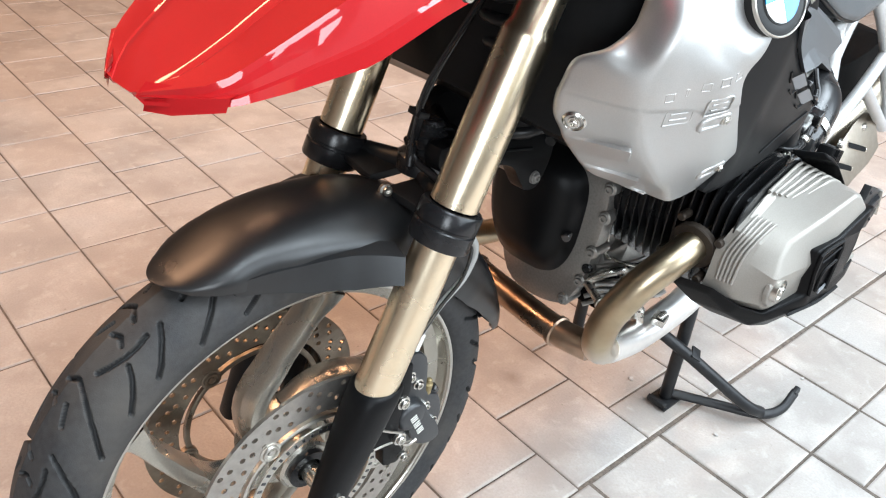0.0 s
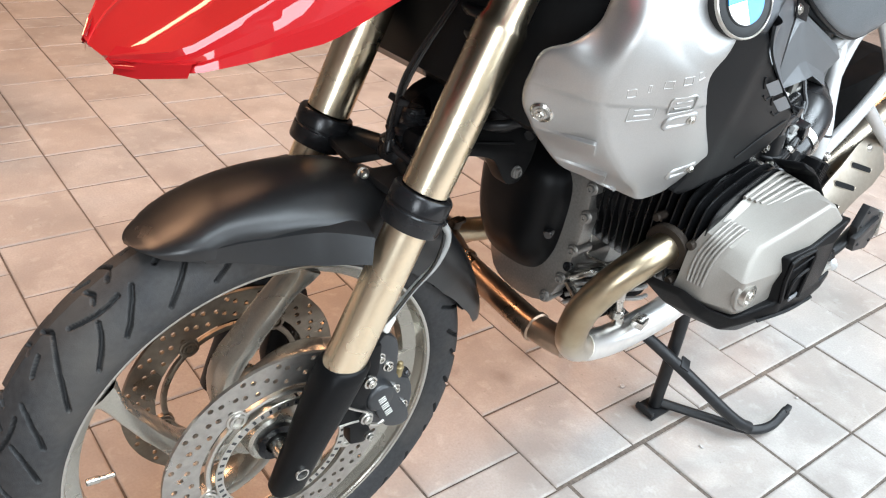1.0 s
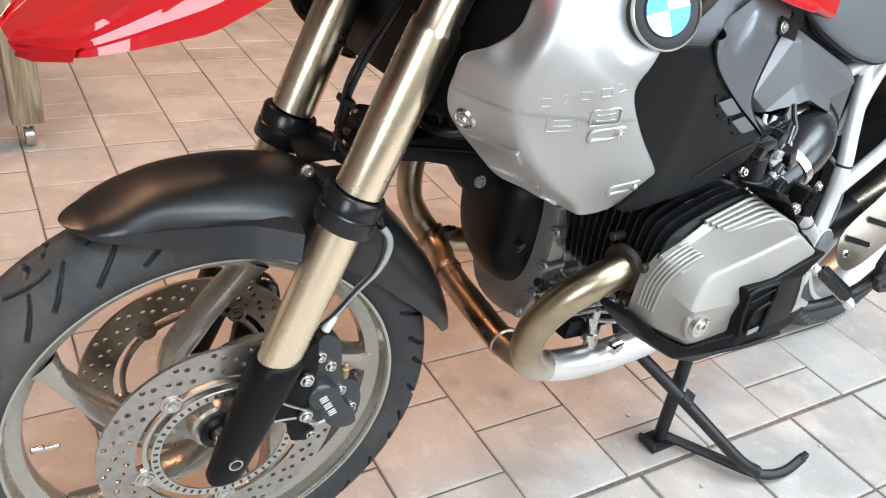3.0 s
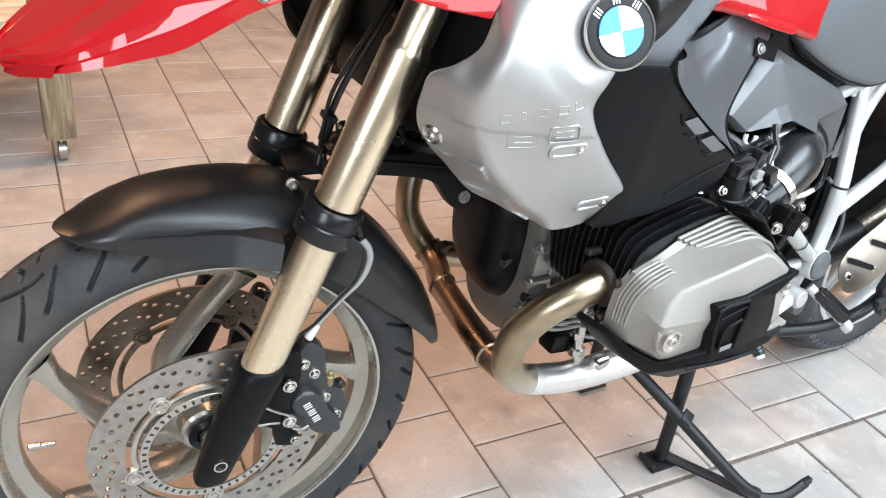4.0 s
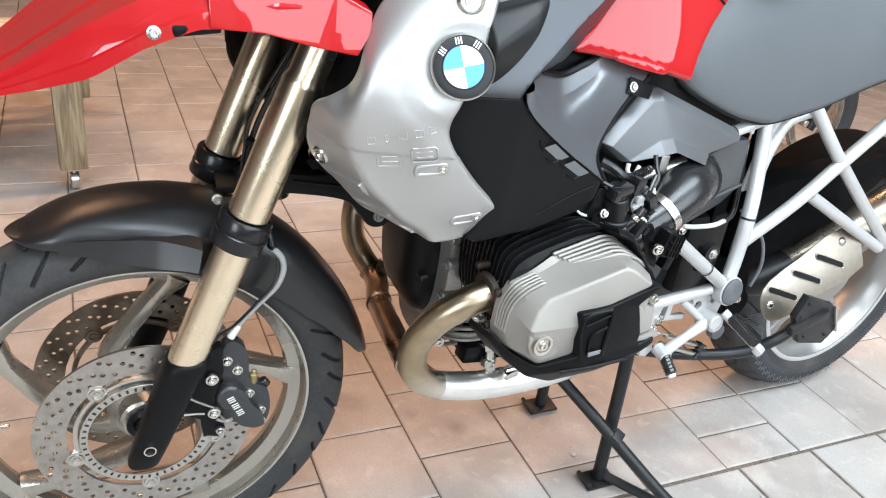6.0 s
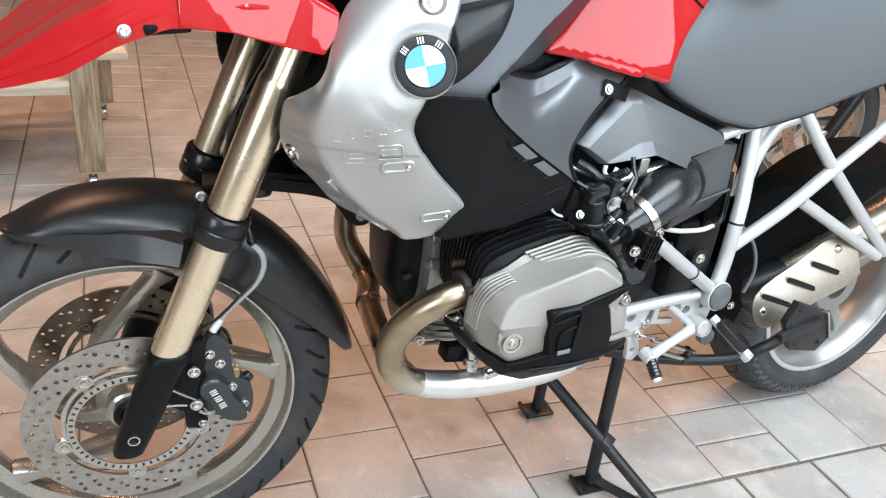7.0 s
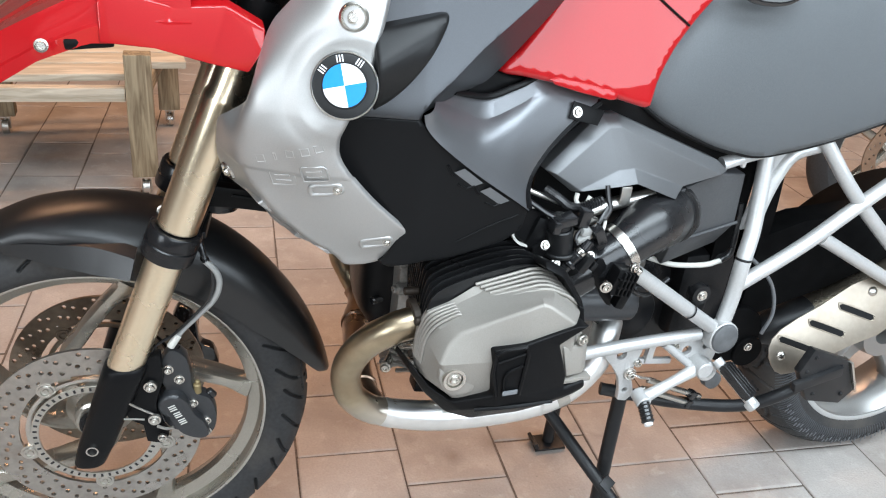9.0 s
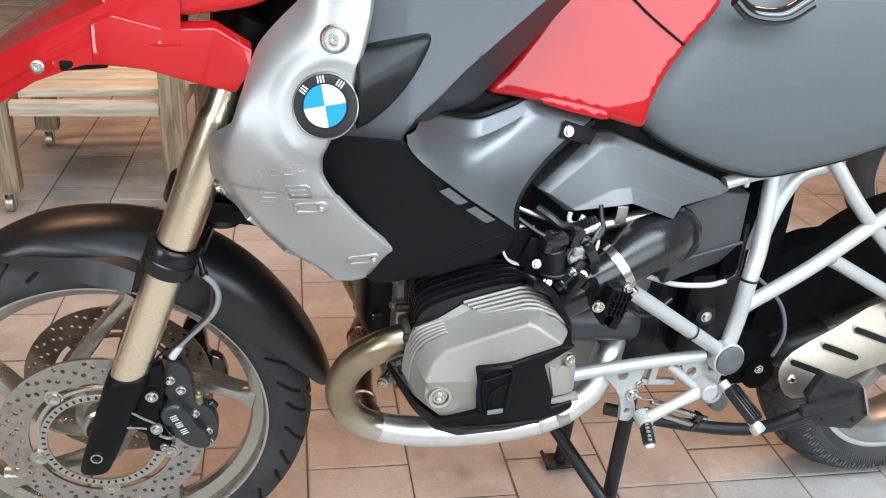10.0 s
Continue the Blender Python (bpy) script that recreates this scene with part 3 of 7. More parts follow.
def tyre_mesh(big, half, rim_r, rim_half, steps, across, pitch, m):
    """A tyre with cut tread: big is its outer radius, half its half width."""
    h = big - rim_r
    prof = spline([(rim_r, -rim_half, 0), (rim_r + h * 0.14, -half * 0.92, 0), (rim_r + h * 0.37, -half, 0), (rim_r + h * 0.67, -half * 0.86, 0), (rim_r + h * 0.885, -half * 0.52, 0), (big, 0, 0)], across)
    prof = [(q.x, q.y) for q in prof]
    prof = prof + [(r, -y) for r, y in prof[-2::-1]]
    pts = np.array(prof)
    count = round(2 * math.pi * big / pitch)
    pitch = 2 * math.pi * big / count
    a = np.arange(steps) * 2 * math.pi / steps
    rr, yy = pts[None, :, 0] + 0 * a[:, None], pts[None, :, 1] + 0 * a[:, None]
    walk_length = np.r_[0, np.cumsum(np.linalg.norm(np.diff(pts, axis=0), axis=1))]
    across_arc = walk_length - walk_length[len(pts) // 2]
    widest = int(np.argmin(pts[:, 1]))
    mid_at = len(pts) // 2

    def arc_of(y):
        return math.copysign(float(np.interp(abs(y) * half / 0.050, -pts[widest:mid_at + 1, 1][::-1], -across_arc[widest:mid_at + 1][::-1])), y)

    cut = groove(a[:, None] * big + 0 * rr, across_arc[None, :] + 0 * rr, pitch, arc_of) * (rr > rim_r + h * 0.30)
    along = np.gradient(pts, axis=0)
    normal = np.c_[-along[:, 1], along[:, 0]]
    normal /= np.linalg.norm(normal, axis=1)[:, None] + 1e-12
    normal *= np.sign(normal[len(pts) // 2, 0])
    rr, yy = rr - cut * normal[None, :, 0], yy - cut * normal[None, :, 1]
    bm = bmesh.new()
    rings = [[bm.verts.new(m @ Vector((rr[k, j] * math.cos(a[k]), yy[k, j], rr[k, j] * math.sin(a[k])))) for j in range(len(prof))] for k in range(steps)]
    for k in range(steps):
        p, q = rings[k], rings[(k + 1) % steps]
        for j in range(len(prof) - 1):
            f = bm.faces.new((p[j], p[j + 1], q[j + 1], q[j]))
            if cut[k, j] + cut[k, j + 1] + cut[(k + 1) % steps, j] + cut[(k + 1) % steps, j + 1] > 0.009:
                f.material_index = 1
    return bm


def around(profile, m, seg=96):
    """A closed ring turned round local y from (radius, y)."""
    return lathe([(r, -y) for r, y in profile], m @ SIDEWAYS, seg, closed=True)


SWEEP = ([0.044, 0.070, 0.100, 0.123, 0.158, 0.212], [66, 56, 38, 23, 11.5, 0])


def spoke_mesh(a0, r0, r1, w0, w1, d0, d1, m, swept=False):
    """A cast spoke with a rounded back, from the hub to the rim, straight or swept round the hub."""
    secs = []

    def at(f):
        r = r0 + (r1 - r0) * f
        a = a0 + (radians(float(np.interp(r, *SWEEP))) if swept else 0)
        return Vector((r * math.cos(a), 0, r * math.sin(a)))
    for f in np.linspace(0, 1, 17 if swept else 9):
        c, ahead = at(f), (at(min(1, f + 0.06)) - at(max(0, f - 0.06))).normalized()
        flare = 0.012 * max(0, (f - 0.8) / 0.2) ** 2 + 0.008 * max(0, (0.2 - f) / 0.2) ** 2
        w, d = w0 + (w1 - w0) * f + flare, d0 + (d1 - d0) * f
        ring = []
        for k in range(13):
            q = 2 * math.pi * k / 12
            co, si = math.cos(q), math.sin(q)
            x = abs(co) ** 0.5 * math.copysign(w, co)
            y = abs(si) ** 0.7 * math.copysign(d, si)
            ring.append(m @ (c + Vector((-ahead.z, 0, ahead.x)) * x + Vector((0, y, 0))))
        secs.append(ring)
    return loft(secs)


def front_wheel():
    w = part("front_wheel", merge(
        around([(0.244, -0.0385), (0.244, -0.033), (0.240, -0.030), (0.236, -0.012), (0.226, -0.006), (0.224, 0.0), (0.226, 0.006), (0.236, 0.012), (0.240, 0.030), (0.244, 0.033), (0.244, 0.0385),
                (0.2385, 0.0385), (0.2370, 0.036), (0.2375, 0.031), (0.2330, 0.020), (0.2270, 0.018), (0.2160, 0.013), (0.2130, 0.0), (0.2160, -0.013), (0.2270, -0.018), (0.2330, -0.020), (0.2375, -0.031), (0.2370, -0.036), (0.2385, -0.0385)], FRONT),
        around([(0.030, -0.055), (0.034, -0.052), (0.036, -0.030), (0.050, -0.024), (0.052, 0.024), (0.036, 0.030), (0.034, 0.052), (0.030, 0.055), (0.016, 0.055), (0.016, -0.055)], FRONT, 48)), RIM, bike, "warm grey cast five-spoke front wheel", sharp=22)
    for sgn in (-1, 1):
        part("rim_lip", around([(0.2385, 0.0375 * sgn), (0.2385, 0.0398 * sgn), (0.2400, 0.0408 * sgn), (0.2430, 0.0408 * sgn), (0.2445, 0.0398 * sgn), (0.2445, 0.0375 * sgn)], FRONT, 120), STEEL, w, "bright machined rim lip")
    for k in range(5):
        part("spoke", spoke_mesh(radians(3.5 + 72 * k), 0.044, 0.218, 0.0130, 0.0095, 0.026, 0.018, FRONT, True), RIM, w)
    # second slot: the tread cuts' shade, painted as darker rubber
    part("tyre", tyre_mesh(0.309, 0.050, 0.238, 0.036, 1900, 19, 0.157, FRONT), RUBBER, w, "black road tyre with slanting tread cuts", sharp=40).data.materials.append(GROOVE)
    # perforated discs on both sides, floating on five bobbins
    rings = []
    for k in range(100):
        ring = k % 5
        r = 0.113 + 0.0066 * ring
        a = 2 * math.pi * (k // 5) / 20 + ring * 0.098 + 0.02 * (ring % 2)
        rings.append((r * math.cos(a), r * math.sin(a), 0.0036))
    for sgn in (-1, 1):
        m = FRONT @ Matrix.Translation((0, 0.068 * sgn, -0.003)) @ SIDEWAYS
        # the far disc and carrier carry their shade in a darker steel colour
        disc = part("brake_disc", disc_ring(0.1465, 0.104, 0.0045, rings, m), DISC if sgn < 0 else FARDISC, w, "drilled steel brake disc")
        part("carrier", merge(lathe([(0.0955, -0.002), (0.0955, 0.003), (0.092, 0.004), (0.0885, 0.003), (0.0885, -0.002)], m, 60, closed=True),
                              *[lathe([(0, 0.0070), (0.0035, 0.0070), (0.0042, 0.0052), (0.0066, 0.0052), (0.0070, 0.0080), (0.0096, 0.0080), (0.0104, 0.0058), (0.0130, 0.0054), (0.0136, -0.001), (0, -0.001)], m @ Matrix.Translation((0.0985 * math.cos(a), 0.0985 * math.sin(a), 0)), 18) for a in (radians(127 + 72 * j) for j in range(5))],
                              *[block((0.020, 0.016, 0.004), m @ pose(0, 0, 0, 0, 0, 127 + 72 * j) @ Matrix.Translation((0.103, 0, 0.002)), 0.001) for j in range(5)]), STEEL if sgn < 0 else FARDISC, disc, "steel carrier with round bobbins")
    m = FRONT @ Matrix.Translation((0, -0.0765, -0.003)) @ SIDEWAYS
    teeth = [block((0.0055, 0.0034, 0.003), m @ pose(0, 0, 0, 0, 0, 360 * k / 48) @ Matrix.Translation((0.082, 0, 0.001)), 0) for k in range(48)]
    part("sensor_ring", lathe([(0.087, 0), (0.087, 0.002), (0.077, 0.002), (0.077, 0)], m, 72, closed=True), STEEL, w)
    part("sensor_slot", merge(*teeth), GLOSSBLACK, w, "dark slots of the wheel speed ring")
    p = FRONT @ Vector((-0.208, -0.004, -0.014))
    q = FRONT @ Vector((-0.176, -0.008, -0.012))
    part("valve", merge(rod(p, p.lerp(q, 0.5), 0.0045), rod(p.lerp(q, 0.45), q, 0.0032)), BOLT, w, "bright metal tyre valve")
    axle = part("axle", rod(FRONT @ Vector((0, -0.098, 0)), FRONT @ Vector((0, 0.098, 0)), 0.0125), STEEL, w)
    part("bearing_seal", around([(0.026, -0.062), (0.026, -0.055), (0.016, -0.055), (0.016, -0.062)], FRONT, 40), DARKMETAL, axle)


def disc_ring(r1, r0, thick, holes, m):
    """A flat ring with drilled holes."""
    n1, n0 = 110, 70
    loops = [[(r1 * math.cos(a), r1 * math.sin(a)) for a in (2 * math.pi * k / n1 for k in range(n1))],
             [(r0 * math.cos(-a), r0 * math.sin(-a)) for a in (2 * math.pi * k / n0 for k in range(n0))]]
    for hx, hy, hr in holes:
        loops.append([(hx + hr * math.cos(-a), hy + hr * math.sin(-a)) for a in (2 * math.pi * k / 9 for k in range(9))])
    verts, edges, at = [Vector(q) for lp in loops for q in lp], [], 0
    for lp in loops:
        edges += [(at + k, at + (k + 1) % len(lp)) for k in range(len(lp))]
        at += len(lp)
    vs, _, fs, *_ = delaunay_2d_cdt(verts, edges, [], 1, 1e-7)
    centre = [sum((vs[k] for k in f), Vector((0, 0))) / len(f) for f in fs]
    fs = [f for f, c in zip(fs, centre) if c.length > r0 * 0.995 and all((c - Vector(h[:2])).length > h[2] * 0.95 for h in holes)]
    bm = bmesh.new()
    bv = [bm.verts.new((v.x, v.y, 0)) for v in vs]
    for f in {frozenset(f): f for f in fs}.values():
        bm.faces.new([bv[k] for k in f])
    bmesh.ops.recalc_face_normals(bm, faces=bm.faces)
    got = bmesh.ops.extrude_face_region(bm, geom=bm.faces[:])
    bmesh.ops.translate(bm, vec=(0, 0, thick), verts=[g for g in got["geom"] if isinstance(g, bmesh.types.BMVert)])
    bmesh.ops.transform(bm, matrix=m, verts=bm.verts)
    return bm


front_wheel()


def mudguard():
    """The front mudguard: an arch swept round the wheel with deep cheeks beside the fork."""
    secs = []
    for deg in [116.6, 116.5, 116.3, 116.0, 115.5, 114.8, 114.0, 113.0, 111.5, 109.5] + list(np.linspace(107, 9.5, 56)) + [8.8, 8.2, 7.7, 7.3, 7.0]:
        R = float(np.interp(deg, [7, 20, 38, 55, 72, 82, 95, 107, 116.6], [0.345, 0.340, 0.338, 0.343, 0.347, 0.345, 0.339, 0.334, 0.336]))
        low = float(np.interp(deg, [7, 8, 10.5, 22, 34, 45, 62, 66, 78, 80, 95, 108, 113, 116.6], [0.338, 0.331, 0.322, 0.294, 0.274, 0.267, 0.262, 0.265, 0.272, 0.273, 0.284, 0.304, 0.314, 0.329]))
        half = float(np.interp(deg, [7, 7.6, 9, 12, 18, 36, 70, 95, 107, 113, 116.5], [0.010, 0.020, 0.029, 0.037, 0.047, 0.062, 0.066, 0.062, 0.053, 0.036, 0.008]))
        if deg > 99:
            R = low + (R - low) * (0.08 + 0.92 * (1 - ((deg - 99) / 17.61) ** 2.0) ** 0.7)
        if deg > 104:
            u = (deg - 104) / 12.61
            half = 0.0556 * (1 - u ** 2.0) ** 0.60 + 0.0005
        a = radians(deg)
        sec = []
        for v in np.linspace(-1, 1, 29):
            ridge = max(0.0, 1 - abs((deg - 76) / 24)) if deg > 76 else max(0.0, 1 - abs((deg - 76) / 8))
            y = half * math.copysign(abs(math.sin(v * math.pi / 2)) ** 0.92, v) + math.copysign(0.017 * ridge * max(0.0, 1 - abs(abs(v) - 0.80) / 0.25), v)
            r = low + (R - low) * max(0.0, 1 - abs(v) ** 2.1) ** 0.68
            sec.append(FRONT @ Vector((r * math.cos(a), y, r * math.sin(a))))
        secs.append(sec)
    guard = part("front_mudguard", thicken(loft(secs), 0.003), GUARD, bike, "satin black plastic front mudguard", sharp=50)
    # flat wings that flare out to the fork legs
    for s in (-1, 1):
        wing = []
        for deg in np.linspace(107, 75.5, 28):
            y0 = float(np.interp(deg, [75.5, 84.7, 94, 106, 113], [0.099, 0.0785, 0.0665, 0.053, 0.038]))
            y1 = float(np.interp(deg, [75.5, 84.7, 94, 106, 113], [0.110, 0.090, 0.074, 0.055, 0.039]))
            r0 = float(np.interp(deg, [75.5, 84.7, 94, 106, 113], [0.311, 0.309, 0.306, 0.311, 0.318]))
            r1 = float(np.interp(deg, [75.5, 84.7, 94, 106, 113], [0.284, 0.275, 0.277, 0.296, 0.312]))
            a = radians(deg)
            wing.append([FRONT @ Vector((r * math.cos(a), y * s, r * math.sin(a))) for r, y in ((r0 + 0.006, y0 - 0.022), (r0 + 0.001, y0 - 0.003), (r0, y0), (r0 * 0.5 + r1 * 0.5, (y0 + y1) / 2), (r1, y1), (r1 - 0.002, y1 - 0.004))])
        part("mudguard_wing", thicken(loft(wing), 0.003), GUARD, guard, sharp=40)


mudguard()


def leg_at(z, side):
    """A point on a fork leg's axis, in the fork's frame."""
    return Vector((0.1284 + 0.368 * (z - 0.338), 0.101 * side, z))


def fork(side):
    up = (leg_at(0.5, side) - leg_at(0.1, side)).normalized()
    lo, hi = FRONT @ leg_at(0.10, side), FRONT @ leg_at(0.318, side)
    leg = part("fork_leg", rod(lo, hi, 0.0245, seg=36), GOLD, bike, "champagne gold anodised fork slider")
    # forged foot, flattened towards the axle
    secs = []
    for z, wx, wy in ((-0.0345, 0.017, 0.012), (-0.0335, 0.0195, 0.016), (-0.030, 0.0215, 0.018), (0.0, 0.0245, 0.018), (0.04, 0.026, 0.021), (0.09, 0.028, 0.026), (0.125, 0.029, 0.028), (0.140, 0.0285, 0.0275), (0.143, 0.026, 0.025)):
        c = leg_at(z, side)
        sec = [FRONT @ (c + Vector((math.copysign(abs(math.cos(q)) ** 0.75, math.cos(q)) * wx, math.copysign(abs(math.sin(q)) ** 0.75, math.sin(q)) * wy, 0))) for q in (2 * math.pi * k / 28 for k in range(29))]
        secs.append(sec)
    part("fork_foot", loft(secs, True), BLACK, leg, "black cast fork foot", sharp=50)
    if side < 0:
        p = FRONT @ (leg_at(0.0028, side) + Vector((-0.004, -0.0185, 0)))
        part("axle_pinch_bolt", lathe([(0.0085, 0.0), (0.0085, 0.003), (0.0065, 0.003), (0.0060, -0.002), (0, -0.002)], axis_frame(p, FRONT.to_3x3() @ Vector((0, -1, 0))), 24), BOLT, leg)
    m = axis_frame(FRONT @ leg_at(0.318, side), FRONT.to_3x3() @ up)
    part("clamp_ring", lathe([(0.026, -0.010), (0.0330, -0.010), (0.0340, -0.007), (0.0340, 0.009), (0.0325, 0.0105), (0.0325, 0.0125), (0.0340, 0.014), (0.0340, 0.029), (0.0320, 0.032), (0.026, 0.032)], m, 40), CLAMPBLACK, leg, "gloss black fork bridge clamp")
    top = FRONT @ leg_at(0.350, side)
    part("fork_tube", lathe([(0.0262, 0), (0.0262, 0.178), (0.0255, 0.184), (0.0225, 0.190), (0.0225, 0.262), (0.020, 0.264), (0, 0.264)], axis_frame(top, FRONT.to_3x3() @ up), 36), GOLD, leg, "champagne gold upper fork tube")
    part("fork_cap", lathe([(0.0235, 0.258), (0.0245, 0.261), (0.0245, 0.31), (0, 0.31)], axis_frame(top, FRONT.to_3x3() @ up), 24), DARKMETAL, leg)


fork(-1)
fork(1)

# fork bridge over the mudguard, its ball joint under a rubber boot
bridge = part("fork_bridge", merge(*[tube([FRONT @ (leg_at(0.326, s) + Vector((dx, -0.020 * s, 0))), FRONT @ Vector((0.128 + dx, 0.050 * s, 0.333)), FRONT @ Vector((0.136 + dx, 0.018 * s, 0.338)), FRONT @ Vector((0.140 + dx, 0, 0.339))], 0.0115, flat=0.75) for s in (-1, 1) for dx in (0.026,)],
    *[plate([(0.112, 0.014), (0.172, 0.014), (0.166, 0.085), (0.118, 0.085)], 0.010, FRONT @ Matrix.Translation((0, 0, 0.322)) @ Matrix.Diagonal((1, s, 1, 1)), 0.002) for s in (-1, 1)]), SCOOP, bike, "satin black fork bridge")
part("ball_boot", lathe([(0, 0.062), (0.013, 0.062), (0.017, 0.058), (0.015, 0.050), (0.022, 0.046), (0.019, 0.038), (0.027, 0.033), (0.024, 0.025), (0.031, 0.019), (0.031, 0.0), (0, 0)], axis_frame(FRONT @ Vector((0.176, 0, 0.330)), (0.1, 0, 1)), 28), HOSE, bridge, "black ribbed rubber boot")
for bx, by, bz in ((0.120, -0.012, 0.331), (0.156, -0.072, 0.346), (0.163, -0.064, 0.330)):
    part("bridge_bolt", hex_bolt(FRONT @ Vector((bx - 0.012, by - 0.008, bz)), (-0.3, -1, 0.2), 0.0060, 0.007), BOLT, bridge)

# telelever wishbone back to the engine: a flat forged beam on each side and a cross plate
wb = part("wishbone", merge(*[plate([(0.170, 0.700), (0.205, 0.695), (0.245, 0.6885), (0.270, 0.690), (0.300, 0.706), (0.345, 0.704), (0.375, 0.690), (0.378, 0.640), (0.362, 0.604), (0.345, 0.598), (0.330, 0.604), (0.315, 0.624), (0.298, 0.643), (0.262, 0.655), (0.215, 0.664), (0.172, 0.672)], 0.024, Matrix.Translation((0, -0.040, 0)) @ SIDEWAYS, 0.004, curve=3), plate([(0.262, 0.690), (0.300, 0.706), (0.345, 0.704), (0.375, 0.690), (0.378, 0.640), (0.362, 0.604), (0.345, 0.598), (0.330, 0.604), (0.315, 0.624), (0.298, 0.643), (0.262, 0.655)], 0.024, Matrix.Translation((0, 0.068, 0)) @ SIDEWAYS, 0.004, curve=3)],
                            block((0.060, 0.050, 0.020), Matrix.Translation((0.222, -0.024, 0.682)) @ pose(0, 0, 0, 0, 6, 0), 0.006), tube([(0.225, -0.020, 0.682), (0.262, 0.035, 0.678), (0.290, 0.066, 0.674)], 0.013, seg=14)), BLACK, bike, "black forged wishbone of the front suspension")
part("wishbone_rib", tube([(0.215, -0.0645, 0.6835), (0.262, -0.0645, 0.6745), (0.330, -0.0645, 0.660)], 0.0022, seg=8), BLACK, wb)
part("ball_cap", lathe([(0, 0.012), (0.010, 0.011), (0.013, 0.006), (0.013, 0.0), (0, 0.0)], axis_frame((0.262, -0.030, 0.706), (-0.1, -0.6, 0.6)), 28), GOLD, wb, "gold coloured round joint cap")


def caliper(side):
    def L(x, z, y=-0.118):
        return FRONT @ Vector((x, y * -side, z))

    def O(x, z, y=-0.118):
        return FRONT @ Vector((x - 0.001, y * -side + 0.0285, z - 0.026))
    lug = FRONT @ Matrix.Translation((0, 0.098 * side, 0)) @ SIDEWAYS
    m = FRONT @ (Matrix.Translation((-0.004, 0.098, -0.092)) if side > 0 else Matrix.Translation((-0.001, -0.0695, -0.026))) @ SIDEWAYS
    sgn = 1 if side < 0 else -1
    base = 0.0 if side < 0 else -0.026
    paint = GLOSSBLACK if side > 0 else CALIPER
    z0 = 0.012 if side < 0 else -0.030
    body = part("brake_caliper", merge(
        plate([(0.100, 0.160), (0.108, 0.176), (0.118, 0.180), (0.134, 0.166), (0.139, 0.136), (0.141, 0.110), (0.150, 0.100), (0.163, 0.092), (0.171, 0.065), (0.169, 0.038), (0.161, 0.026), (0.150, 0.024), (0.130, 0.031), (0.111, 0.038), (0.097, 0.056), (0.090, 0.080), (0.094, 0.101), (0.104, 0.114), (0.096, 0.130)], 0.022, m @ Matrix.Translation((0, 0, z0 - 0.006)), 0.004, curve=2)), paint, bike, "black four-piston brake caliper")
    if side < 0:
        d = FRONT.to_3x3() @ Vector((0, -1, 0))
        part("piston_boss", lathe([(0, 0.016), (0.0150, 0.016), (0.0185, 0.0145), (0.0205, 0.011), (0.0215, 0.0), (0.0215, -0.01)], m @ Matrix.Translation((0.1125, 0.0905, z0 + 0.014)), 40), paint, body)
        part("piston_boss", plate([(0.118, 0.108), (0.132, 0.098), (0.142, 0.075), (0.154, 0.060), (0.160, 0.036), (0.146, 0.030), (0.124, 0.040), (0.112, 0.060), (0.106, 0.080)], 0.0155, m @ Matrix.Translation((0, 0, z0 + 0.014)), 0.003, curve=3), paint, body)
        part("mounting_lug", plate([(0.080, 0.152), (0.100, 0.156), (0.102, 0.115), (0.090, 0.072), (0.092, 0.036), (0.104, 0.012), (0.094, -0.002), (0.073, 0.004), (0.070, 0.034), (0.052, 0.046), (0.046, 0.064), (0.062, 0.082), (0.068, 0.118)], 0.018, lug @ Matrix.Translation((0, 0, -0.006)), 0.003), BLACK, body)
        for x, z, r in ((0.109, 0.149, 0.0062), (0.123, 0.131, 0.0062), (0.085, 0.115, 0.0074), (0.087, 0.056, 0.0074), (0.140, 0.087, 0.0058), (0.157, 0.053, 0.0056), (0.157, 0.033, 0.0056), (0.095, 0.022, 0.0050)):
            low = x < 0.10
            at = L(x, z - 0.006, -0.1165) if low else O(x, z, -0.1265)
            part("caliper_bolt", hex_bolt(at, d, r * 0.95, 0.006), BOLT, body)
        for pts, r in (([(0.050, 0.088), (0.068, 0.074), (0.086, 0.062)], 0.0016), ([(0.047, 0.056), (0.062, 0.055), (0.074, 0.053)], 0.0014), ([(0.090, 0.040), (0.102, 0.034), (0.112, 0.036)], 0.0022)):
            part("pad_pin", tube([L(x, z, -0.119) for x, z in pts], r, seg=8), STEEL, body)
        part("bleed_screw", merge(rod(O(0.146, 0.100, -0.120), O(0.146, 0.118, -0.122), 0.0055), rod(O(0.146, 0.116, -0.122), O(0.147, 0.124, -0.122), 0.0036)), BRASS, body, "yellowed bleed screw cap")
        part("bleed_screw", rod(O(0.160, 0.098, -0.114), O(0.168, 0.086, -0.112), 0.006), HOSE, body)
        # badge as plain bars
        for k in range(3):
            at = m @ pose(0.1125 + 0.0062 * k, 0.0900 - 0.0125 * k, z0 + 0.0302 + 0.0003 * (k == 0), 0, 0, 24)
            part("badge_bar", merge(*[block((0.0100, 0.0018, 0.0010), at @ Matrix.Translation((0, dx, 0)), 0.0004) for dx in (-0.0038, 0.0, 0.0038)]), SEALANT, body, "pale printed badge as plain bars")
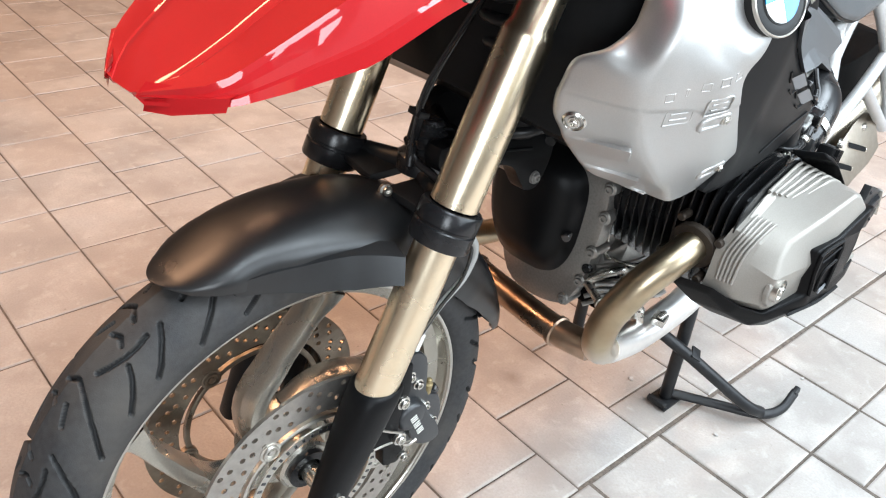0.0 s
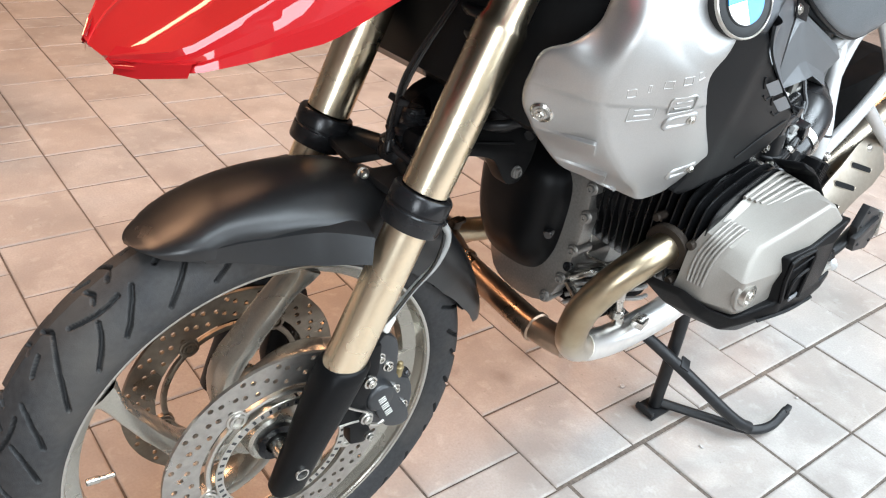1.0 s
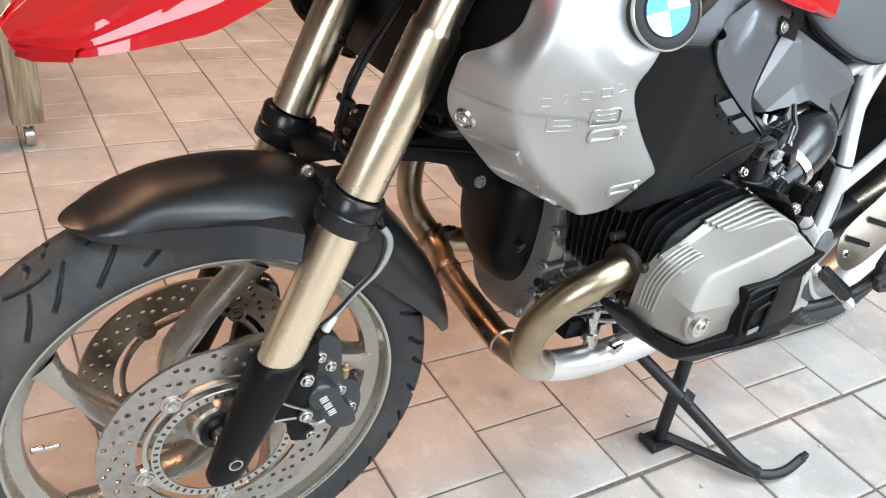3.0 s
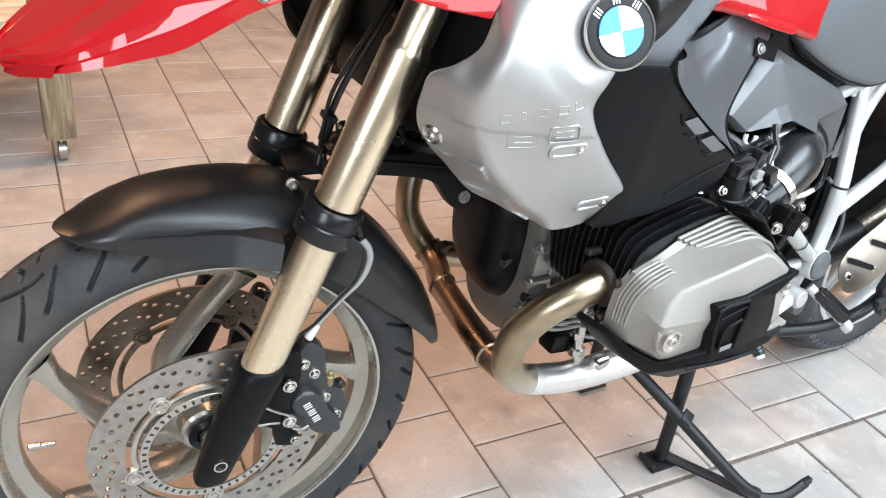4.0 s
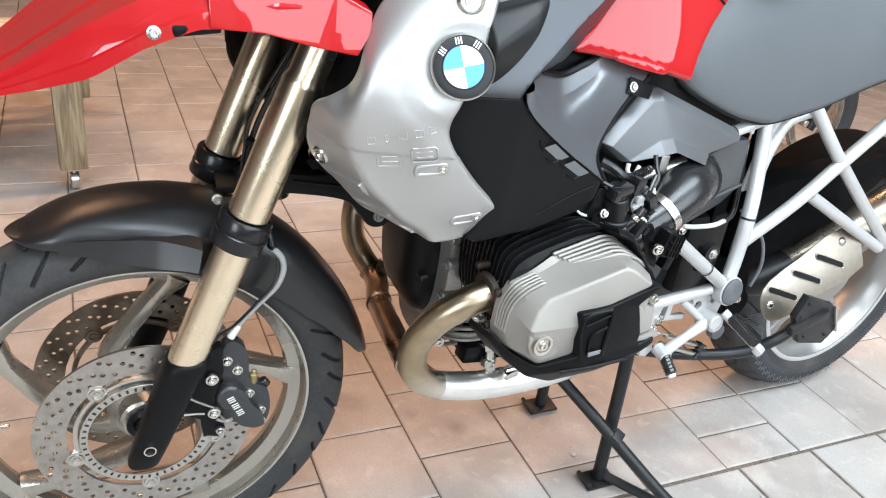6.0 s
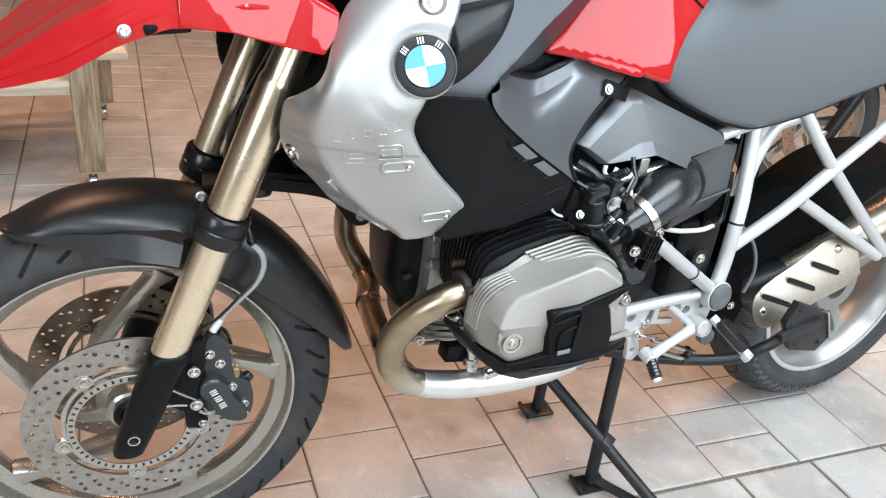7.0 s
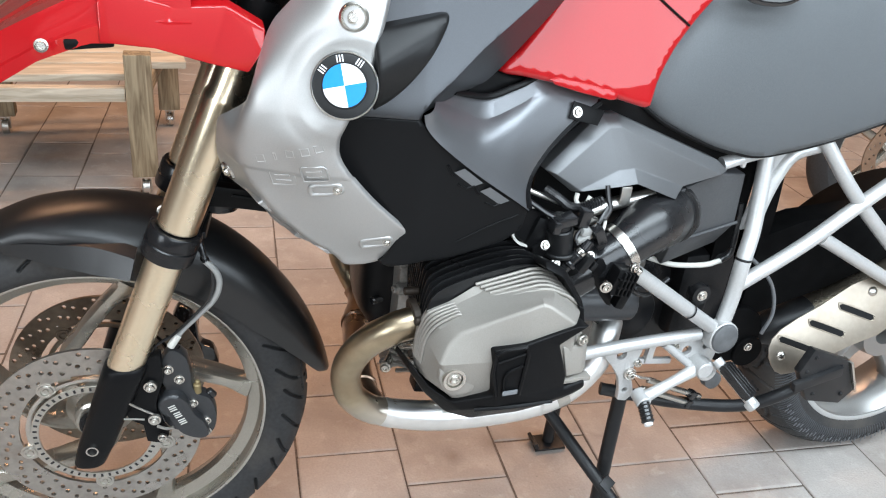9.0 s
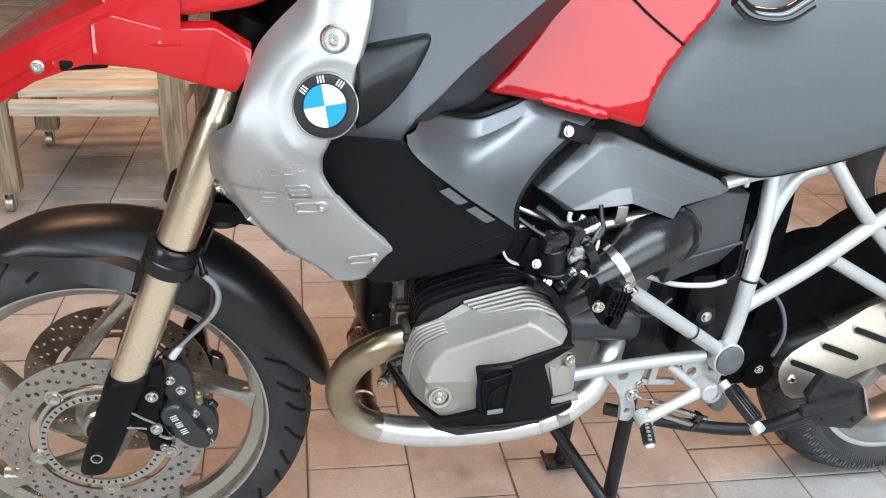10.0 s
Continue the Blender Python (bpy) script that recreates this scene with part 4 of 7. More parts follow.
        part("hose_banjo", merge(rod(O(0.118, 0.166, -0.104), O(0.118, 0.166, -0.120), 0.0085), tube([O(0.112, 0.150, -0.114), O(0.116, 0.166, -0.114), O(0.119, 0.178, -0.113)], 0.0070, seg=12)), BLACK, body)
    else:
        part("mounting_lug", plate([(0.080, 0.152), (0.100, 0.156), (0.102, 0.115), (0.090, 0.072), (0.092, 0.036), (0.073, 0.004), (0.070, 0.034), (0.062, 0.082), (0.068, 0.118)], 0.018, m @ Matrix.Translation((0, 0, -0.012)), 0.003), BLACK, body)


caliper(-1)
caliper(1)
hose = part("brake_hose", tube([FRONT @ Vector(q) for q in ((0.1646, -0.104, 0.299), (0.157, -0.092, 0.330), (0.150, -0.060, 0.350), (0.143, -0.022, 0.362), (0.149, -0.009, 0.3955), (0.166, -0.012, 0.450), (0.198, -0.030, 0.530), (0.235, -0.045, 0.610))], 0.0040), HOSE, bike, "black and pale grey brake hose")
part("hose_lower_run", tube([FRONT @ Vector(q) for q in ((0.115, -0.093, 0.163), (0.130, -0.089, 0.183), (0.152, -0.0875, 0.206), (0.173, -0.092, 0.233), (0.181, -0.096, 0.260), (0.177, -0.100, 0.282), (0.1646, -0.104, 0.300))], 0.0042), SLEEVE, hose, "pale grey sheathed hose")
part("hose_end", rod(FRONT @ Vector((0.112, -0.094, 0.158)), FRONT @ Vector((0.124, -0.0905, 0.176)), 0.0056), SEALANT, hose, "pale hose end fitting")
part("sensor_cable", tube([FRONT @ Vector(q) for q in ((0.098, -0.10, 0.030), (0.080, -0.10, 0.11), (0.092, -0.098, 0.160), (0.118, -0.096, 0.180), (0.146, -0.093, 0.208), (0.168, -0.097, 0.24), (0.172, -0.100, 0.28), (0.158, -0.100, 0.315))], 0.0021, seg=8), HOSE, hose)
part("sensor_lead", tube([FRONT @ Vector(q) for q in ((0.136, -0.020, 0.350), (0.143, -0.016, 0.400), (0.152, -0.020, 0.450), (0.186, -0.040, 0.530), (0.225, -0.055, 0.610))], 0.0026, seg=8), HOSE, hose)
part("hose_joint", merge(rod(FRONT @ Vector((0.1445, -0.012, 0.380)), FRONT @ Vector((0.154, -0.010, 0.412)), 0.0068), block((0.016, 0.020, 0.008), FRONT @ pose(0.150, -0.012, 0.410, 0, 20, 0), 0.002), rod(FRONT @ Vector((0.138, -0.020, 0.352)), FRONT @ Vector((0.1435, -0.014, 0.375)), 0.0055)), DARKMETAL, hose)
part("hose_clip", block((0.010, 0.012, 0.006), FRONT @ pose(0.1640, -0.101, 0.301, 0, 0, 20), 0.002), BLACK, hose)

# spring of the front shock absorber behind the fork
spring_top, spring_foot = Vector((0.266, -0.064, 0.870)), Vector((0.304, -0.060, 0.690))
spring_frame = axis_frame(spring_foot, spring_top - spring_foot)
spring_long = (spring_top - spring_foot).length
shock = part("front_shock", rod(spring_foot, spring_top, 0.024, seg=24), BLACK, bike, "black shock absorber with a coil spring")
part("coil_spring", tube([spring_frame @ Vector((0.043 * math.cos(q), 0.043 * math.sin(q), spring_long * q / (2 * math.pi * 7))) for q in np.linspace(0, 2 * math.pi * 7, 113)], 0.0065, seg=10, curve=False), SCOOP, shock)


# ---- bodywork ----
# silver flank shield: a front face and a side face that meet in a crease, built in a frame turned towards the front
LEAN_OUT = radians(42)
CO, SI = math.cos(LEAN_OUT), math.sin(LEAN_OUT)
SHIELD_TURN = pose(0, 0, 0, 0, 0, -42)


def turned(p):
    """A point of the motorcycle in the shield's frame: along, depth, height."""
    return (p[0] * CO - p[1] * SI, p[0] * SI + p[1] * CO, p[2])


CREASE = [(0.268, -0.258, 0.950), (0.243, -0.260, 0.915), (0.224, -0.262, 0.889), (0.214, -0.260, 0.861), (0.2100, -0.257, 0.837), (0.2105, -0.255, 0.816), (0.214, -0.253, 0.801), (0.227, -0.251, 0.7746), (0.243, -0.2515, 0.751), (0.260, -0.2535, 0.733), (0.287, -0.2545, 0.708), (0.320, -0.253, 0.684)]
FRONT_EDGE = [(0.355, -0.250, 0.673), (0.318, -0.226, 0.675), (0.285, -0.203, 0.690), (0.258, -0.188, 0.703), (0.226, -0.176, 0.737), (0.205, -0.180, 0.758), (0.1955, -0.176, 0.774), (0.191, -0.177, 0.793), (0.193, -0.180, 0.813), (0.196, -0.187, 0.834), (0.207, -0.211, 0.850), (0.226, -0.216, 0.864), (0.236, -0.217, 0.885), (0.250, -0.216, 0.940), (0.266, -0.224, 0.966), (0.292, -0.240, 0.998)]
side_face = surface([turned(p) for p in CREASE[1:] + [(0.230, -0.264, 0.811), (0.284, -0.296, 0.836), (0.239, -0.256, 0.776), (0.306, -0.289, 0.781), (0.366, -0.274, 0.710), (0.294, -0.295, 0.813), (0.305, -0.297, 0.835), (0.307, -0.301, 0.869), (0.275, -0.285, 0.870), (0.316, -0.290, 0.900),
                                                           (0.404, -0.272, 0.702), (0.356, -0.262, 0.690), (0.325, -0.279, 0.972), (0.354, -0.276, 0.998), (0.300, -0.270, 0.985), (0.262, -0.281, 0.815), (0.300, -0.270, 0.735)]], 0.02)
front_face = surface([turned(p) for p in CREASE[:-1] + FRONT_EDGE[1:]], 0.015)
crease_line = sorted((turned(p)[2], turned(p)[0]) for p in CREASE)


def shield_depth(u, z):
    """The two faces, blended softly above and cut by a narrow chamfer along the lower crease."""
    a, b = front_face(u, z), side_face(u, z)
    k = float(np.interp(z, [0.775, 0.82, 0.87], [0.0012, 0.006, 0.016]))
    bevel = (a + b) / 2 + float(np.interp(z, [0.70, 0.785, 0.81], [0.0016, 0.0016, -0.01]))
    y = max(a, b) + k * math.log(math.exp(-abs(a - b) / k) + 1) - k * 0.69 * (1 if k > 0.004 else 0.2)
    return max(y, bevel)


def along_at(x, z):
    """Where on the shield's frame the side face has this x."""
    lo, hi = 0.20, 0.60
    for _ in range(30):
        m = (lo + hi) / 2
        lo, hi = (m, hi) if m * CO + shield_depth(m, z) * SI < x else (lo, m)
    return (lo + hi) / 2


def flank(x, z):
    u = along_at(x, z)
    return -u * SI + shield_depth(u, z) * CO


# louvres on the front face: the line of each shelf, the height of the leaning face under it and how far it stands out
LOUVRES = [(0.2800, 0.7515, 0.3370, 0.7570, 0.026, 0.0100), (0.3050, 0.7150, 0.3640, 0.7110, 0.030, 0.0105), (0.3500, 0.6925, 0.3880, 0.6790, 0.016, 0.0070)]
EMBLEM_U = along_at(0.316, 0.901)


def flank_relief(u, z):
    """Louvres low in front and a soft seat for the emblem."""
    d = math.hypot(u - EMBLEM_U, z - 0.901)
    out = 0.0025 * max(0.0, 1 - abs(d - 0.048) / 0.016)
    for u0, z0, u1, z1, rise, deep in LOUVRES:
        f = (u - u0) / (u1 - u0)
        down = z0 + (z1 - z0) * f - z
        if f > 0 and 0 < down < rise:
            wall = min(1.0, max(0.0, (u1 + 0.30 * down - u) / 0.0030)) * min(1.0, f * 1.15)
            out += deep * wall * min(1.0, down / 0.0030) * (1 - down / rise)
    return out


SHIELD_REAR = [(0.350, 1.030), (0.354, 1.010), (0.349, 0.976), (0.343, 0.950), (0.334, 0.915), (0.310, 0.868), (0.303, 0.842), (0.308, 0.820), (0.344, 0.775), (0.389, 0.731), (0.404, 0.712), (0.402, 0.700), (0.390, 0.692)]
LEDGES = [[(a, b), (c, d)] for a, b, c, d, *_ in LOUVRES] + [[(c, d), (c + 0.30 * r, d - r)] for a, b, c, d, r, _ in LOUVRES] + [[(a, b), (c, d)] for (b, a), (d, c) in zip(crease_line, crease_line[1:6])]
shield_mesh = shell([(along_at(x, z), z) for x, z in SHIELD_REAR] + [turned(p)[::2] for p in FRONT_EDGE] + [(turned((0.318, -0.258, 1.03))[0], 1.03)],
                              shield_depth, 0.003, 0.004, 0.0030, 4, dent=flank_relief, breaks=LEDGES)
bmesh.ops.transform(shield_mesh, matrix=SHIELD_TURN, verts=shield_mesh.verts)
fl = part("side_shield", shield_mesh, SILVER, bike, "matt silver painted side shield with embossed marks", sharp=32)


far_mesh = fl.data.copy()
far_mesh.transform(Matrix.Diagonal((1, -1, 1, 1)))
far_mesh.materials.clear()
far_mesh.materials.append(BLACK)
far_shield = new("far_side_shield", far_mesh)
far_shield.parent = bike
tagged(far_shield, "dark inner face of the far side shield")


def on_front(u, z, lift=0.0):
    """A point on the shield's front face and the way out of it."""
    e = 0.003
    n = Vector((-(shield_depth(u + e, z) - shield_depth(u - e, z)) / (2 * e), 1.0, -(shield_depth(u, z + e) - shield_depth(u, z - e)) / (2 * e))).normalized() * -1
    return SHIELD_TURN @ (Vector((u, shield_depth(u, z), z)) + n * lift), SHIELD_TURN.to_3x3() @ n


def on_flank(x, z, lift=0.0, surf=None):
    f = surf or flank
    e = 0.004
    n = Vector((-(f(x + e, z) - f(x - e, z)) / (2 * e), 1.0, -(f(x, z + e) - f(x, z - e)) / (2 * e))).normalized() * -1
    return Vector((x, f(x, z), z)) + n * lift, n


def stuck(x, z, lift=0.0, turn=0.0, surf=None):
    """A frame on the panel, its z outwards, its x rearwards and turned in the panel."""
    p, n = on_flank(x, z, lift, surf)
    rx = (Vector((1, 0, 0)) - n * n.x).normalized()
    ry = n.cross(rx)
    return Matrix.Translation(p) @ Matrix((rx, ry, n)).transposed().to_4x4() @ pose(0, 0, 0, 0, 0, turn)


# round emblem: black ring, quartered field; its lettering as plain bars
em = stuck(0.311, 0.902, 0.007) @ Matrix.Diagonal((1.07, 1.07, 1.0, 1.0))
emblem = part("emblem", lathe([(0, 0.004), (0.021, 0.0042), (0.0215, 0.0035), (0.0290, 0.0036), (0.0300, 0.0030), (0.0305, -0.012), (0, -0.012)], em, 56), SCOOP, fl, "round black emblem with blue and white quarters")
part("emblem_rim", lathe([(0.0298, 0.0010), (0.0298, 0.0042), (0.0305, 0.0050), (0.0314, 0.0042), (0.0317, 0.0010)], em, 56, closed=True), BOLT, emblem)
for k in range(4):
    pie = [(0.0, 0.0)] + [(0.0200 * math.cos(a), 0.0200 * math.sin(a)) for a in (radians(90 * k + 8 + 90 * j / 8) for j in range(9))]
    part("emblem_quarter", plate(pie, 0.0010, em @ Matrix.Translation((0, 0, 0.0043)), 0.0), BLUE if k % 2 else WHITE, emblem)
for a in (142, 98, 54):
    part("emblem_mark", merge(*[block((0.0012, 0.0066, 0.0008), em @ pose(0, 0, 0.0040, 0, 0, a - 90) @ Matrix.Translation((dx, 0.0250, 0)), 0) for dx in (-0.0026, 0, 0.0026)]), WHITE, emblem, "pale plain bars in the emblem ring")
# screws in oval pressings
for x, z, turn in ((0.300, 0.786, 14), (0.363, 0.712, 14)):
    m = stuck(x, z, 0.0, turn)
    part("oval_pressing", merge(tube([m @ Vector((a, b, -0.0019)) for a, b in ((-0.020, -0.006), (0.008, -0.006), (0.013, -0.003), (0.013, 0.003), (0.008, 0.006), (-0.016, 0.006), (-0.021, 0.0), (-0.020, -0.006))], 0.0028, seg=14)), SILVER, fl)
    part("shield_screw", hex_bolt(stuck(x + 0.008, z + 0.001, 0.001).translation, on_flank(x, z)[1], 0.0040, 0.003), BOLT, fl)
at, way = on_front(turned((0.200, -0.197, 0.773))[0], 0.773, 0.001)
part("shield_screw", merge(hex_bolt(at, way, 0.0050, 0.004), lathe([(0.0085, 0.0), (0.0100, 0.0022), (0.0120, 0.0)], axis_frame(at - way * 0.001, way), 28, closed=True)), BOLT, fl, "bright screw in a raised ring")
part("shield_screw", merge(hex_bolt(*on_flank(0.319, 0.968, 0.001), 0.0052, 0.004), lathe([(0.0105, 0.0), (0.0125, 0.003), (0.0150, 0.0)], stuck(0.319, 0.968), 30, closed=True)), BOLT, fl, "bright screw in a raised ring")
# embossed marks: a row of small outlined bars and a larger pair below, without letters
for k in range(5):
    f = k / 4
    m = stuck(0.2300 + 0.0555 * f, 0.8165 + 0.0215 * f, 0.0, 18)
    w = 0.0012 if k == 1 else 0.0044
    part("embossed_mark", tube([m @ Vector((a, b, -0.0007)) for a, b in ((-w, -0.0040), (w, -0.0040), (w, 0.0040), (-w, 0.0040), (-w, -0.0040))], 0.0009, seg=10, curve=False), SILVER, fl)
for x, z, lift in ((0.2535, 0.7945, 0.0005), (0.2830, 0.8060, -0.0002)):
    m = stuck(x, z, lift, 18)
    part("embossed_mark", merge(tube([m @ Vector((a, b, -0.0008)) for a, b in ((-0.0140, -0.0095), (0.0110, -0.0095), (0.0140, -0.0070), (0.0140, 0.0070), (0.0115, 0.0095), (-0.0120, 0.0095), (-0.0140, 0.0070), (-0.0140, -0.0095))], 0.0010, seg=10, curve=False),
                                *[tube([m @ Vector((a, b, -0.0008)) for a in (-0.0085, 0.0085)], 0.0012, seg=10) for b in (-0.0035, 0.0035)]), SILVER, fl)

# graphite middle panel behind the shield: faces up above a crease, and down below it
def mid(x, z):
    up = z - 0.868
    bend = 0.36 * up - 0.0055 * (1 - math.exp(-up / 0.018)) if up > 0 else -0.14 * up
    return -0.303 + bend - 0.10 * (x - 0.42) * (1 if x > 0.42 else 0.3) + max(0.0, 0.40 - x) * 0.20


rear_edge = [(0.575, 1.035), (0.459, 0.939), (0.425, 0.906), (0.405, 0.889), (0.394, 0.874), (0.398, 0.860), (0.414, 0.842), (0.445, 0.817), (0.474, 0.796), (0.512, 0.771), (0.532, 0.757)]
mp = part("middle_panel", shell([(0.345, 1.035), (0.338, 0.960), (0.318, 0.900), (0.300, 0.880), (0.298, 0.8675), (0.345, 0.8670), (0.392, 0.8665)] + rear_edge[4::-1],
                                mid, 0.0012, 0.03, 0.006, 0), PANEL, bike, "satin graphite panel between shield and tank", sharp=50)
# lower half of the same panel, coloured darker for its down-facing shade
lp = part("lower_panel", shell([(0.298, 0.8672), (0.294, 0.838), (0.300, 0.812), (0.340, 0.765), (0.384, 0.720), (0.372, 0.690), (0.366, 0.682), (0.378, 0.676), (0.404, 0.682), (0.453, 0.690), (0.511, 0.713), (0.530, 0.730)] + rear_edge[:4:-1] + [(0.3935, 0.8662), (0.345, 0.8667)],
                               mid, 0.0012, 0.05, 0.007, 0), LOWSHADED, bike, "lower half of the graphite panel, its shade put into a darker colour", sharp=50)


def fin(x, z):
    """The scoop: a ridge from the emblem to its pointed end."""
    t = max(0.0, min(1.0, ((x - 0.335) * 0.085 + (z - 0.925) * 0.042) / (0.085 ** 2 + 0.042 ** 2)))
    d = math.hypot(x - 0.335 - 0.085 * t, z - 0.925 - 0.042 * t)
    return mid(x, z) - 0.004 - 0.034 * (1 - t) ** 0.8 * max(0.0, 1 - (d / 0.048) ** 1.6) - 0.006 * max(0.0, 1 - d / 0.03)


part("air_scoop", shell([(0.340, 0.955), (0.350, 0.958), (0.385, 0.967), (0.412, 0.973), (0.420, 0.971), (0.416, 0.960), (0.400, 0.935), (0.383, 0.912), (0.362, 0.889), (0.348, 0.878), (0.342, 0.882)], fin, 0.004, 0.03, 0.005, 3), SCOOP, mp, "satin black pointed scoop behind the emblem", sharp=50)
for (x0, z0), (x1, z1) in (((0.446, 0.8125), (0.470, 0.7945)), ((0.479, 0.789), (0.505, 0.7715))):
    d = Vector((x1 - x0, 0, z1 - z0)).normalized()
    n = Vector((d.z, 0, -d.x))
    q = [Vector((x0, 0, z0)), Vector((x1, 0, z1)), Vector((x1, 0, z1)) + n * 0.011 - d * 0.003, Vector((x0, 0, z0)) + n * 0.011 - d * 0.003]
    clip = part("panel_clip", loft([[Vector((v.x, mid(v.x, v.z) - h, v.z)) for v in (q[0], q[1])] for h in (0.0055,)] + [[Vector((v.x, mid(v.x, v.z) - 0.0005, v.z)) for v in (q[3], q[2])]] + [[Vector((v.x, mid(v.x, v.z) + 0.003, v.z)) for v in (q[3], q[2])]]), GRAPHITE, lp, "pale grey sloping clip")
    part("clip_slot", tube([Vector((v.x, mid(v.x, v.z) - 0.0002, v.z)) for v in (q[3] - d * 0.012 - n * 0.002, q[3] - d * 0.002 + n * 0.002, q[3] + d * 0.003 + n * 0.003)], 0.0016, seg=6, curve=False), BLACK, clip)
    part("clip_slot", tube([Vector((v.x, mid(v.x, v.z) - 0.0002, v.z)) for v in (q[2] - n * 0.001, q[2] + n * 0.006 - d * 0.004, q[2] + n * 0.0075 - d * 0.016)], 0.0014, seg=6, curve=False), BLACK, clip)
part("panel_groove", tube([on_flank(x, z, 0.0005, mid)[0] for x, z in ((0.452, 0.712), (0.490, 0.735), (0.522, 0.750))], 0.0012, seg=6), BLACK, lp)
# the panel's return, sloping in towards the tank
part("panel_return", loft([spline([Vector((x, mid(x, z) + 0.002, z)) for x, z in rear_edge[:5]], 6), spline([Vector(v) for v in ((0.620, -0.222, 1.035), (0.502, -0.238, 0.908), (0.470, -0.246, 0.888), (0.452, -0.250, 0.882), (0.432, -0.268, 0.880))], 6)]), PANEL, mp)

# graphite knee panel: an arm from the elbow down to the intake
def knee_rows():
    low = spline([Vector((x, mid(x, z) - 0.004, z)) for x, z in rear_edge[4:]], 5)
    crest = spline([Vector(v) for v in ((0.412, -0.284, 0.884), (0.430, -0.270, 0.876), (0.456, -0.255, 0.862), (0.492, -0.244, 0.850), (0.535, -0.231, 0.862), (0.579, -0.219, 0.877), (0.652, -0.212, 0.857))], 5)
    top = spline([Vector(v) for v in ((0.414, -0.281, 0.887), (0.436, -0.262, 0.885), (0.460, -0.246, 0.877), (0.495, -0.231, 0.870), (0.535, -0.221, 0.880), (0.575, -0.213, 0.890), (0.654, -0.206, 0.862))], 5)
    end = spline([low[-1], Vector((0.540, -0.274, 0.769)), Vector((0.551, -0.258, 0.785)), Vector((0.573, -0.246, 0.810)), Vector((0.612, -0.228, 0.838)), crest[-1]], 4)
    rows, n = [], 20
    for j in range(n + 1):
        v = j / n
        row = []
        for i, (p, q) in enumerate(zip(low, crest)):
            u = i / (len(low) - 1)
            straight = low[-1].lerp(crest[-1], v)
            k = v * (len(end) - 1)
            e = end[min(int(k), len(end) - 2)].lerp(end[min(int(k), len(end) - 2) + 1], k - min(int(k), len(end) - 2))
            c = p.lerp(q, v) + (e - straight) * u ** 3
            c.y -= 0.010 * math.sin(math.pi * v) * (1 - u) ** 0.5 + 0.004 * math.sin(math.pi * min(1, v * 8)) * 0
            row.append(c)
        rows.append(row)
    under = [p + Vector((0.001, 0.004, 0)) for p in low]
    lip = [q + Vector((0.001, -0.001, 0.001)) for q in rows[-1]]
    return [under] + rows, top


krows, ktop = knee_rows()
kp = part("knee_panel", loft(krows + [ktop]), KNEELIT, bike, "satin graphite knee panel over the intake", sharp=30)
part("panel_edge", tube([r[-1] + Vector((0.001, 0.004, 0)) for r in krows], 0.005, seg=8, curve=False), BLACK, kp, "black rubber edge of the knee panel")
sp = Vector((0.613, -0.2225, 0.851))
part("panel_screw", hex_bolt(sp + Vector((0, -0.006, 0)), (0.1, -1, 0.35), 0.0055, 0.004), BOLT, kp)
part("screw_recess", plate([(-0.014, -0.012), (0.030, -0.010), (0.036, 0.010), (-0.012, 0.010)], 0.002, Matrix.Translation(sp + Vector((0.004, -0.004, 0))) @ pose(0, 0, 0, 70, 17, 3), 0.0005), BLACK, kp)
part("knee_lip", tube([p + Vector((0, -0.001, 0.002)) for p in ktop[6:26]], 0.0042, seg=8, curve=False, flat=0.7), BLACK, kp, "black rubber lip")
# black sheet put in for the shade of the pocket below the tank
inner = surface([(0.45, -0.225, 0.90), (0.53, -0.210, 0.88), (0.58, -0.205, 0.89), (0.50, -0.205, 0.95), (0.60, -0.19, 1.02), (0.46, -0.225, 0.86)])
part("knee_inner", shell([(0.440, 0.868), (0.500, 0.862), (0.560, 0.872), (0.600, 0.872), (0.590, 0.890), (0.520, 0.900), (0.590, 0.990), (0.61, 1.035), (0.55, 1.035), (0.480, 0.935), (0.448, 0.90)], inner, 0.006, 0.02, 0.010, 4), BLACK, kp, "black sheet filling the dark pocket above the knee panel")

# red tank side
tank = surface([(0.500, -0.228, 0.900), (0.590, -0.213, 1.004), (0.574, -0.231, 0.886), (0.651, -0.233, 0.870), (0.700, -0.231, 0.858), (0.722, -0.222, 0.900), (0.760, -0.208, 0.955), (0.790, -0.198, 0.995), (0.680, -0.208, 1.003), (0.630, -0.223, 0.930)], 0.03)
tk = part("tank_cover", shell([(0.505, 0.899), (0.536, 0.8928), (0.600, 0.8815), (0.645, 0.8722), (0.7015, 0.8560), (0.716, 0.8575), (0.722, 0.885), (0.742, 0.925), (0.775, 0.965), (0.805, 1.000), (0.80, 1.04), (0.70, 1.05), (0.615, 1.035), (0.562, 0.965), (0.529, 0.9226)], tank, 0.008, 0.04, 0.006, 2), RED, bike, "glossy red painted tank cover", sharp=60)
part("tank_seam", tube([on_flank(x, z, 0.0006, tank)[0] for x, z in ((0.660, 1.018), (0.6776, 1.006), (0.7081, 0.9844), (0.7569, 0.9542))], 0.0016, seg=6), BLACK, tk, "dark seam across the tank cover")
part("tank_lip", shell([(0.575, 0.886), (0.651, 0.868), (0.660, 0.872), (0.655, 0.879), (0.580, 0.894)], lambda x, z: tank(x, z) - 0.003, 0.002, 0.01, 0.006, 2), RED, tk)
